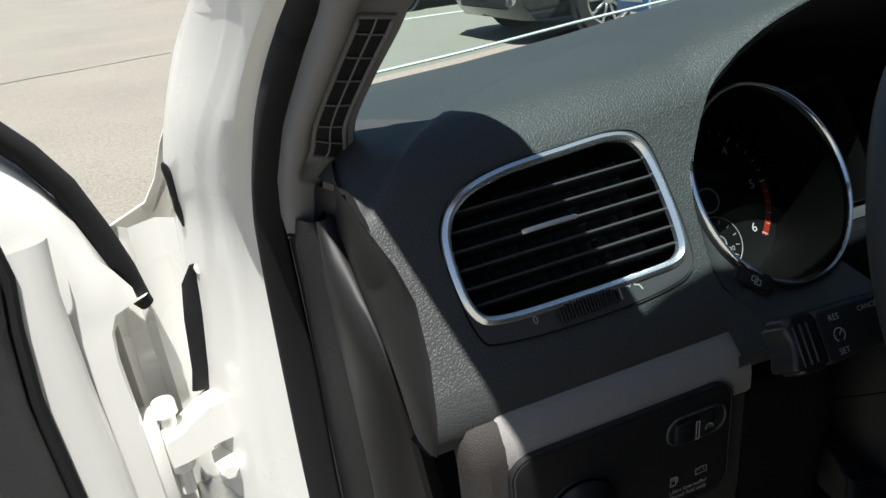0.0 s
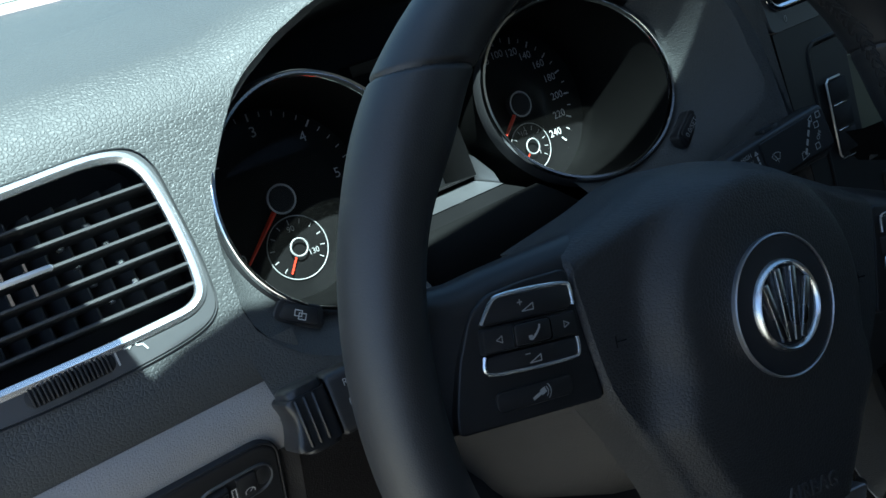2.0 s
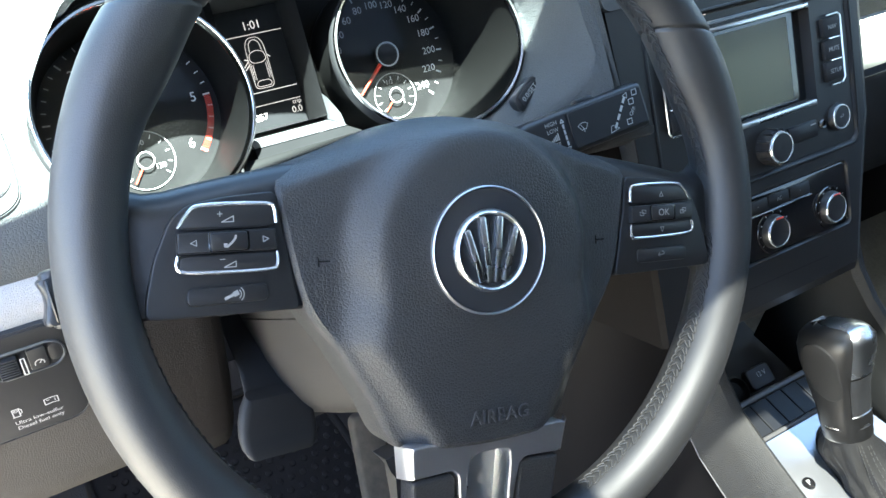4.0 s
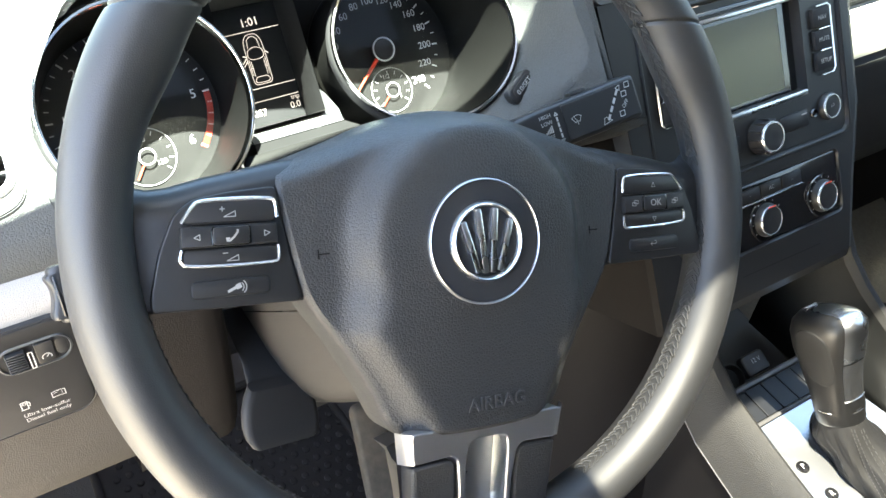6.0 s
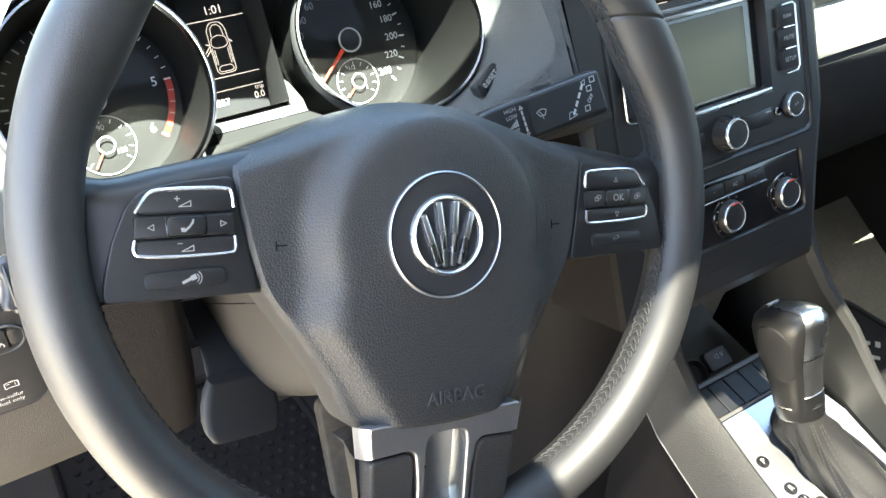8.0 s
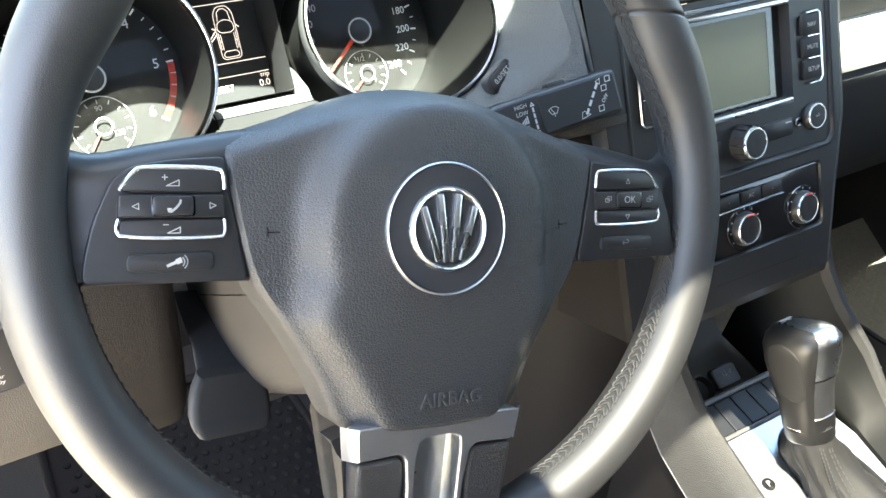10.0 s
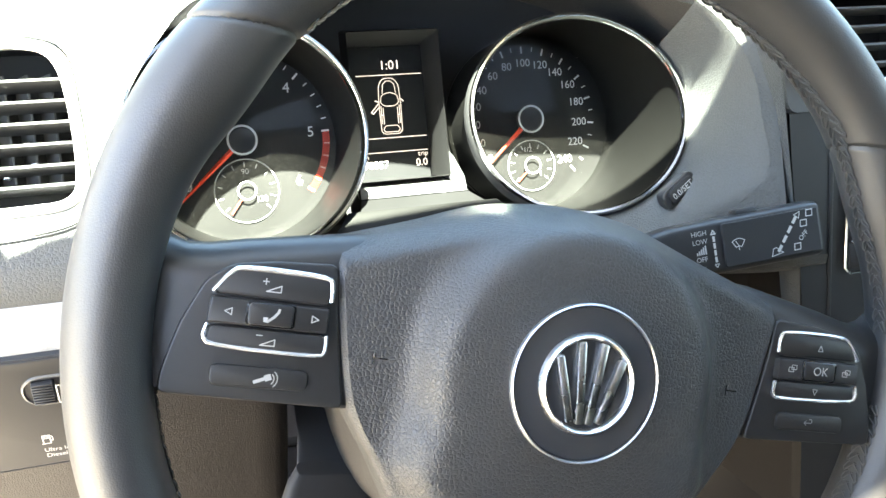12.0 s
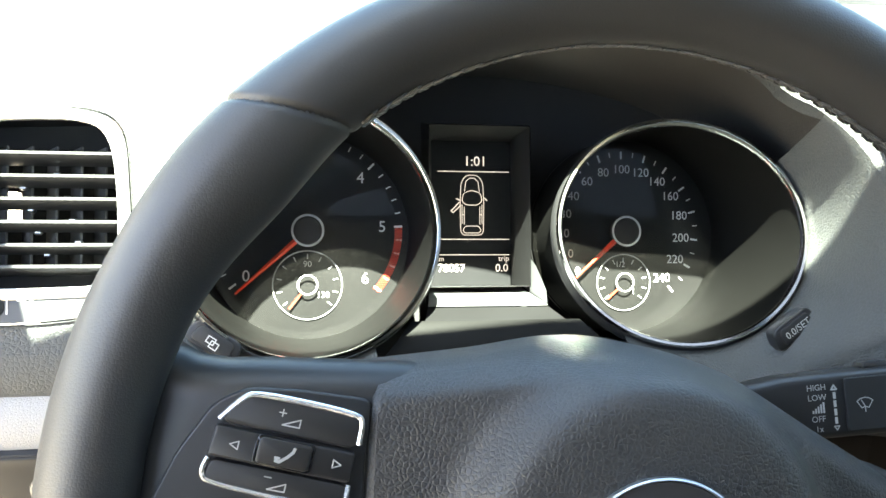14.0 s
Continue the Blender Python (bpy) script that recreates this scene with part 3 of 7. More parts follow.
rings = []
for x in cols:
    e = on_v(x, edge_at(x))
    yw, zw = ws_base(x)
    h = hump_at(x)
    p = [Vector((x, e.y + 0.003, e.z - 0.006))] + [Vector((x, e.y + r[0] * (1 - h) + q[0] * h, e.z + r[1] * (1 - h) + q[1] * h)) for r, q in zip(ROLL, LIP)]
    b0, b3 = p[-1], Vector((x, yw + 0.02, zw - 0.004))
    run = yw - b0.y
    b1 = Vector((x, b0.y + 0.28 * run, b0.z + 0.28 * run * (0.09 * (1 - h) - 0.01 * h)))
    b2 = Vector((x, b0.y + run * 0.65, max(zw + 0.016, b0.z * 0.30 + zw * 0.70 + 0.006)))
    for k in range(1, 41):
        t = k / 40
        p.append((1 - t) ** 3 * b0 + 3 * (1 - t) ** 2 * t * b1 + 3 * (1 - t) * t * t * b2 + t**3 * b3)
    low_c = max(0.0, min(1.0, (-0.312 - x) / 0.032))
    for q in p:
        q.z -= 0.013 * low_c**1.5 * max(0.0, min(1.0, (q.y - 0.195) / 0.07))
    fade = max(0.0, min(1.0, (0.16 - x) / 0.12))
    for q in p[3:]:
        f = max(0.0, min(1.0, (q.y - crease_y(x)) / 0.010))
        q.z -= 0.0055 * f * f * (3 - 2 * f) * fade
    rings.append(p)
part("top_pad", loft(rings, False), DASH, dash)

EDGEW = mat("pale_screen_edge", (0.62, 0.62, 0.58), 0.6, var=0.1)
part("screen_edge", tube([(x, ws_base(x)[0] + 0.004, ws_base(x)[1] + 0.0040) for x in np.linspace(-0.33, 1.0, 40)], 0.0016, 6), EDGEW, dash, "pale edge strip under the windscreen")

# fascia with the openings of the vent and the binnacle
VENT = smooth_loop([(-0.0575, -0.010), (-0.0545, 0.010), (-0.043, 0.0225), (-0.020, 0.0295), (0.018, 0.0320), (0.050, 0.0325), (0.0625, 0.0255), (0.0668, 0.004), (0.0672, -0.026), (0.0625, -0.0372), (0.045, -0.0395), (0.0, -0.0400), (-0.042, -0.0388), (-0.0545, -0.0325)], 5)
PANEL = smooth_loop([(-0.0625, -0.008), (-0.060, 0.012), (-0.047, 0.027), (-0.022, 0.0345), (0.018, 0.0370), (0.054, 0.0375), (0.0690, 0.0285), (0.0725, 0.004), (0.0735, -0.030), (0.0690, -0.047), (0.048, -0.0535), (0.0, -0.0555), (-0.045, -0.0530), (-0.0585, -0.0450)], 5)
half = [(x, a) for x, a in HOOD]
hole = half + list(reversed(HOOD_R[:-1])) + [(0.135, -0.088), (0.08, -0.098), (-0.0055, -0.085), (-0.09, -0.098), (-0.14, -0.088)]
hole = smooth_loop(hole, 3)


def face_with_holes(outer, holes, place):
    bm = bmesh.new()
    edges = []
    for lp in [outer] + holes:
        vs = [bm.verts.new(place(*p)) for p in lp]
        edges += [bm.edges.new((a, b)) for a, b in zip(vs, vs[1:] + vs[:1])]
    bmesh.ops.triangle_fill(bm, use_beauty=True, use_dissolve=False, edges=edges)
    return bm


def end_x(a):
    """The grained fascia's outboard edge at height a."""
    return float(np.interp(a, [-0.10, -0.086, -0.07, -0.05, -0.02, 0.0, 0.026, 0.05], [-0.344, -0.343, -0.340, -0.336, -0.3335, -0.3375, -0.347, -0.352]))


xs_top = [x for x in cols if -0.3445 <= x <= 0.176]
outer = [(x, edge_at(x) + 0.0005) for x in reversed(xs_top)] + [(end_x(a), a) for a in (0.022, 0.012, 0.0, -0.02, -0.035, -0.05, -0.06, -0.068)] + [(-0.25, -0.068), (-0.175, -0.068), (-0.170, -0.100), (0.176, -0.104), (0.176, -0.02)]
fas = face_with_holes(outer, [[(x - 0.25, a) for x, a in PANEL], hole], lambda x, a: on_v(x, a))
lip = loft([[on_v(x, a, d) for x, a in inset(hole, -k)] for k, d in ((0.0, 0.0), (-0.002, -0.001), (-0.004, -0.004), (-0.0045, -0.010))])
part("fascia", join(fas, lip), DASH, dash)
# rolled lower edge of the fascia
roll = ((0.0, 0.0), (0.008, -0.0008), (0.016, -0.0035), (0.023, -0.0085), (0.027, -0.016), (0.028, -0.030), (0.022, -0.06), (0.010, -0.10))
under = loft([[on_v(x, -0.068 - k, d) for x in [end_x(-0.068 - k)] + list(np.linspace(-0.325, -0.150, 20))] for k, d in roll], False)
part("fascia_lower_edge", under, DASH, dash)
under = loft([[on_v(x, -0.100 - 0.006 * (x + 0.17) / 0.37 - k, d) for x in np.linspace(-0.172, 0.2, 24)] for k, d in ((0.0, 0.0), (0.005, -0.002), (0.008, -0.008), (0.006, -0.05), (0.0, -0.09))], False)
part("fascia_lower_edge", under, DASH, dash)
# bridge from the binnacle to the centre stack
rows = []
for k in range(19):
    z = 0.862 + 0.165 * k / 18
    A = on_v(0.176, (z - 0.9685) / math.cos(radians(30)))
    ys = (z - 0.828) / math.cos(radians(22))
    B = FACE_S @ Vector((float(np.interp(ys, [0.03, 0.067, 0.116, 0.1625, 0.24], [-0.1595, -0.1605, -0.1665, -0.172, -0.186])), ys, -0.0005))
    rows.append([Vector((A.x + (B.x - A.x) * f, A.y + (B.y - A.y) * f**1.8, z)) for f in (0.0, 0.12, 0.25, 0.4, 0.55, 0.7, 0.85, 0.95, 1.0)])
part("bridge", loft(rows, False), DASH, dash)
# smooth outboard end of the dash, back to the seam of its cover


def seam_at(z):
    return Vector((float(np.interp(z, [0.80, 0.846, 0.912, 0.940, 0.965, 1.0], [-0.333, -0.336, -0.345, -0.3455, -0.3435, -0.330])), float(np.interp(z, [0.80, 0.846, 0.880, 0.912, 0.940, 0.965, 1.0], [0.180, 0.182, 0.180, 0.184, 0.222, 0.262, 0.287])), z))


endrows = []
for k in range(17):
    a = -0.096 + 0.132 * k / 16
    d = float(np.interp(-0.068 - a, [r[0] for r in roll[:5]], [r[1] for r in roll[:5]])) if a < -0.068 else 0.0
    q = on_v(end_x(a), a, d)
    m = seam_at(q.z)
    endrows.append([q.lerp(m, f) + Vector((-0.0045 * math.sin(math.pi * f) ** 0.6, 0, 0)) for f in (0.0, 0.03, 0.08, 0.2, 0.4, 0.6, 0.8, 0.93, 1.0)] + [m + Vector((0.003, 0.002, 0))])
part("dash_end", loft(endrows, False), ENDP, dash, "smooth outboard end with the pillar's shade in its colour")

part("corner_gusset", loft([[(-0.356, 0.305, z), (-0.349, 0.285, z), (-0.3425, 0.262, z), (-0.338, 0.245, z)] for z in (0.90, 0.93, 0.955, 0.975, 0.986)], False), ENDP, dash, "filler below the pillar trim with shade in its colour")

# hood tunnel behind the binnacle opening
tun = [[on_v(x, a, -0.009) for x, a in inset(hole, 0.004)]]
cin = FACE_C.inverted()
for f in (0.35, 0.7, 1.0):
    row = []
    for x, a in inset(hole, 0.004):
        q = cin @ on_v(x, a, -0.009)
        q2 = Vector((q.x * 0.985, q.y * 0.93, -0.0255))
        row.append(FACE_C @ q.lerp(q2, f))
    tun.append(row)
# Plastic lightened a little: veiling glare over the dark hood is put into its colour.
HOODIN = mat("hood_inner_hazed", (0.036, 0.034, 0.0325), 0.65, spec=0.25, grain=0.3, grain_size=700, kind="leather", var_size=12)
part("binnacle_hood", loft(tun), HOODIN, dash)
# Hidden plate, added to stop the sun leaking down onto the floor mat.
part("sun_stop_plate", box(0.33, 0.15, 0.004, 0, 1, (0.003, 0.235, 0.853)), MATTE, dash)

# ---- lower dash ----
low = thing("lower_dash_panel", "taupe lower dash panel with a pale trim strip", "dash panel")
prof = [(0.165, 0.8985), (0.150, 0.898), (0.140, 0.896), (0.127, 0.889), (0.1205, 0.879), (0.1195, 0.868), (0.123, 0.84), (0.129, 0.79), (0.138, 0.745), (0.152, 0.715), (0.19, 0.690), (0.30, 0.66)]
ring = [[(x, y, z) for y, z in prof] for x in (-0.322, -0.165)]
lo_bm = loft(ring, False)
endp = []
for k, (dx, dy) in enumerate(((0, 0), (-0.006, 0.002), (-0.010, 0.007), (-0.012, 0.014))):
    endp.append([(-0.322 + dx, y + dy, z) for y, z in prof])
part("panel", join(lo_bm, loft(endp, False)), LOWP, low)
strip_pr = [(0.165, 0.9005), (0.150, 0.900), (0.140, 0.898), (0.1265, 0.8905), (0.1190, 0.880), (0.1178, 0.869), (0.1190, 0.858), (0.1235, 0.853)]
ends = [(-0.3165, 0.010, 0.004), (-0.3150, 0.004, 0.0015), (-0.311, 0.0008, 0.0), (-0.305, 0.0, 0.0), (-0.24, 0.0, 0.0), (-0.163, 0.0, 0.0)]
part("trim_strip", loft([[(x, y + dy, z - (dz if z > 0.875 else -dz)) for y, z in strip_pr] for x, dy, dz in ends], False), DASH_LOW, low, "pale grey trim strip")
knee = [(0.165, 0.862), (0.140, 0.860), (0.128, 0.852), (0.124, 0.838), (0.126, 0.80), (0.132, 0.76), (0.142, 0.72), (0.16, 0.69), (0.21, 0.66), (0.32, 0.63)]
part("knee_panel", loft([[(x, y + dy, z) for y, z in knee] for x, dy in ((-0.165, 0.0), (-0.112, 0.0), (-0.101, 0.001), (-0.095, 0.005), (-0.092, 0.012), (-0.090, 0.10), (-0.088, 0.40))], False), KNEE, low, "grained knee panel with the shade under the column in its colour")
part("knee_panel", loft([[(x, y + 0.09, z) for y, z in knee] for x in (0.075, 0.185)], False), TUNNEL, low, "grained knee panel with the shade under the column in its colour")
part("tunnel_panel", loft([[(0.150, 0.45, z), (0.163, 0.27, z), (0.174, 0.18, z), (0.183, 0.135, z), (0.195, 0.104, z), (0.212, 0.084, z), (0.234, 0.074, z), (0.265, 0.070, z)] for z in (0.90, 0.86, 0.76, 0.66, 0.56, 0.45, 0.28)], False), TUNNEL, low, "grained panel beside the pedals, darkened for the footwell's shade")

# ---- column shroud ----
shroud = thing("column_shroud", "grey plastic steering column shroud", "column shroud", frame_of((0, 0.02, 0.895), X, lean(28)))
secs = []
for w, sx, sy, cy, deep in ((0.025, 0.047, 0.040, -0.008, 1.22), (0.0, 0.052, 0.044, -0.010, 1.26), (-0.03, 0.056, 0.047, -0.013, 1.32), (-0.06, 0.060, 0.050, -0.016, 1.38), (-0.13, 0.066, 0.052, -0.022, 1.50), (-0.22, 0.070, 0.055, -0.03, 1.60)):
    ring_s = []
    for t in [2 * math.pi * i / 48 for i in range(48)]:
        c, n = math.cos(t), math.sin(t)
        p, q, k = (0.7, 0.7, 1.0) if n >= 0 else (0.40, 0.52, deep)
        taper = 1.0 if n >= 0 else 1 - 0.16 * abs(n)
        ring_s.append((taper * sx * abs(c) ** p * math.copysign(1, c), cy + k * sy * abs(n) ** q * math.copysign(1, n), w))
    secs.append(ring_s)
part("upper_shell", loft([[(x, y + 0.0004, w) for x, y, w in r[:25]] for r in secs], False), SHROUD, shroud)
part("lower_shell", loft([[(x, y - 0.0004, w) for x, y, w in r[24:] + r[:1]] for r in secs], False), SHROUD, shroud)

# ---- steering wheel ----
TURN = radians(-13.6)
UW = lean(28)
U1 = (math.cos(TURN) * X + math.sin(TURN) * UW)
V1 = (-math.sin(TURN) * X + math.cos(TURN) * UW)
FACE_W = frame_of((0, 0, 0.93), U1, V1)
wheel = thing("steering_wheel", "black leather three-spoke steering wheel with chrome details", "steering wheel", FACE_W)
RM = 0.1685


def rim_point(deg, s, scale=1.0):
    """A place on the rim's skin; deg round the wheel, s round the section (0 is outward, 90 towards the driver)."""
    a, b = radians(deg), radians(s)
    d = (deg - 90 + 180) % 360 - 180
    thumb = math.exp(-((abs(d) - 62) / 10) ** 2)
    rx, rz = (0.0150 + 0.0012 * thumb) * scale, (0.0172 + 0.0015 * thumb) * scale
    r = RM + rx * math.cos(b)
    if math.cos(b) < 0:
        r -= 0.003 * thumb * (-math.cos(b))
    return Vector((r * math.cos(a), r * math.sin(a), rz * math.sin(b)))


SEAM = 0.0970


def skin(deg, s):
    """The leather's skin, with a seam across the rim on both sides at one height."""
    p = rim_point(deg, s)
    step = 1 / (1 + math.exp(-(p.y - SEAM) / 0.0004))
    k = 0.984 + 0.016 * step - 0.075 * math.exp(-((p.y - SEAM) / 0.0008) ** 2) if p.y > 0.06 else 0.984
    return rim_point(deg, s, k)


degs = sorted({round(1.5 * i, 3) for i in range(240)} | {round(29 + 0.2 * i, 3) for i in range(110)} | {round(129 + 0.2 * i, 3) for i in range(115)})
rings = [[skin(deg, 360 * j / 72) for j in range(72)] for deg in degs]
rings.append(rings[0])
part("rim", loft(rings), LEATHER, wheel, "smooth black leather rim")


def stitches(a0, a1, at, step=1.1, band=13, thick=0.00055):
    """A laced seam along the inside of the rim; at gives its place round the section."""
    bms = []
    a, k = a0, 0
    while a < a1:
        s0 = at(a)
        w = band + 1.5 * math.sin(k * 1.7)
        for sg in (-1, 1):
            # outer loop along the edge of the band
            bms.append(tube([rim_point(a, s0 + sg * w, 0.995), rim_point(a + 0.30 * step, s0 + sg * (w + 2), 1.035), rim_point(a + 0.85 * step, s0 + sg * (w - 1), 1.030), rim_point(a + 1.05 * step, s0 + sg * (w - 4), 0.99)], thick, 5))
            # slanted thread down to the seam
            bms.append(tube([rim_point(a + 0.1 * step, s0 + sg * w, 1.0), rim_point(a + 0.5 * step, s0 + sg * w * 0.45, 1.03), rim_point(a + 0.95 * step, s0 - sg * 2, 1.0)], 0.86 * thick, 5))
        a += step
        k += 1
    return join(*bms)


part("stitching", stitches(41, 139, lambda a: 198 - 27 * ((a - 90) / 49) ** 2, 2.0, 11), THREAD, wheel, "dark cross-stitched thread")
part("stitching", stitches(7, 40, lambda a: 174, 2.0, 8, 0.00042), THREAD, wheel, "dark cross-stitched thread")
part("stitching", stitches(-66, -6, lambda a: 171, 1.65, 12, 0.0005), THREAD, wheel, "dark cross-stitched thread")
part("stitching", stitches(186, 246, lambda a: 199, 1.65, 12, 0.0005), THREAD, wheel, "dark cross-stitched thread")

# airbag cover: a domed shield
SHIELD = smooth_loop([(-0.0958, 0.0272), (-0.0925, 0.0287), (-0.060, 0.0395), (-0.028, 0.0508), (0.0, 0.0540), (0.028, 0.0508), (0.060, 0.0395), (0.0925, 0.0287), (0.0958, 0.0272), (0.0954, 0.0235), (0.0922, 0.004), (0.0845, -0.030), (0.0690, -0.055), (0.0554, -0.0785), (0.0440, -0.1005), (0.025, -0.1025), (0.0, -0.1035), (-0.025, -0.1025), (-0.0440, -0.1005), (-0.0554, -0.0785), (-0.0690, -0.055), (-0.0845, -0.030), (-0.0922, 0.004), (-0.0954, 0.0235)], 6)
HC = (0.0, -0.0115)


def dome(x, y):
    """Height of the airbag cover above the rim's plane."""
    d = math.hypot(x - HC[0], y - HC[1])
    side = max(0.0, HC[1] - y)
    ridge = 1 / (1 + math.exp((d - 0.0590) / 0.0024))
    if side:
        half = float(np.interp(y, [-0.1005, -0.0785, -0.055, -0.028, -0.0115], [0.0445, 0.0560, 0.0695, 0.0865, 0.0910]))
        reach = min(0.0575 + 0.1 * side, half - 0.0108)
        wide = 0.0032 - 0.0005 * min(1.0, side / 0.03)
        lower = 1 / (1 + math.exp((abs(x - HC[0]) - reach) / wide))
        k = min(1.0, side / 0.03)
        k = k * k * (3 - 2 * k)
        ridge += (lower - ridge) * k
    flank = max(0.0, abs(x) - 0.05)
    top = float(np.interp(abs(x), [0.0, 0.028, 0.060, 0.0955], [0.0540, 0.0508, 0.0395, 0.0275]))
    roll = max(0.0, 1 - (top - y) / 0.0105)
    return 0.0082 + 0.0128 * ridge + 0.0042 * math.exp(-(d / 0.062) ** 2) - 0.012 * flank - (0.022 - 0.125 * abs(x)) * roll**1.8


rings = []
for f in [1.0, 1.0, 0.985, 0.965] + [0.95 - 0.0215 * k for k in range(31)]:
    n = len(rings)
    row = []
    for x, y in SHIELD:
        px, py = HC[0] + (x - HC[0]) * f, HC[1] + (y - HC[1]) * f
        h = dome(px, py)
        if n == 0:
            h -= 0.03
        elif n == 1:
            h -= 0.005
        elif n == 2:
            h -= 0.0015
        row.append((px, py, h))
    rings.append(row)
ctr = [(HC[0] + 0.0298 * math.cos(a), HC[1] + 0.0298 * math.sin(a), dome(HC[0] + 0.0298, HC[1])) for a in [math.atan2(y - HC[1], x - HC[0]) for x, y in SHIELD]]
rings.append(ctr)
cover = part("airbag_cover", loft(rings), AIRBAG, wheel, "grained black airbag cover")
zc = dome(HC[0], HC[1])
LETTER = mat("raised_letter_plastic", (0.05, 0.05, 0.051), 0.32, var=0.05)
part("lettering", words("AIRBAG", 0.0092, 0.0035, -0.0895, dome(0, -0.0895) + 0.0006, 0, 0.0005), LETTER, cover, "raised black letters")
for s in (-1, 1):
    part("release_mark", join(stroke([(s * 0.0745 - 0.0025, -0.0117), (s * 0.0745 + 0.0025, -0.0117)], 0.0005, dome(s * 0.0745, -0.0117)), stroke([(s * 0.0745 - 0.0025, -0.0097), (s * 0.0745 - 0.0025, -0.0137)], 0.0005, dome(s * 0.0745, -0.0117))), GLOSSB, cover)

# emblem
BOSS = mat("boss_plastic", (0.030, 0.031, 0.034), 0.34, spec=0.6, grain=0.05, grain_size=1500)
em = part("emblem", moved(lathe([(0.0, 0.0005), (0.0285, 0.0005), (0.0292, -0.001), (0.0292, -0.012)], 64), Matrix.Translation((HC[0], HC[1], zc))), BOSS, wheel, "round black boss with chrome rings")
part("outer_ring", moved(lathe([(0.0289, -0.004), (0.0289, 0.0010), (0.0293, 0.0015), (0.0298, 0.0010), (0.0300, -0.004)], 64), Matrix.Translation((HC[0], HC[1], zc))), SILVER, em, "thin dull silver ring")
part("badge_ring", moved(lathe([(0.0164, 0.0005), (0.0168, 0.0026), (0.0178, 0.0036), (0.0188, 0.0026), (0.0193, 0.0)], 64), Matrix.Translation((HC[0], HC[1], zc))), SATIN, em, "satin chrome ring")
part("badge_disc", moved(lathe([(0.0, 0.0012), (0.0166, 0.0012), (0.0166, -0.001)], 48), Matrix.Translation((HC[0], HC[1], zc))), BOSS, em)
for x0, y0, x1, y1 in ((-0.0130, 0.0100, -0.0056, -0.0142), (-0.0047, 0.0156, -0.0018, -0.0148), (0.0047, 0.0156, 0.0018, -0.0148), (0.0130, 0.0100, 0.0056, -0.0142)):
    L = math.hypot(x1 - x0, y1 - y0)
    part("badge_bar", moved(box(L, 0.0035, 0.0026, 0.0009, 2), pose(HC[0] + (x0 + x1) / 2, HC[1] + (y0 + y1) / 2, zc + 0.0020, 0, 0, math.degrees(math.atan2(y1 - y0, x1 - x0)))), SATIN, em)

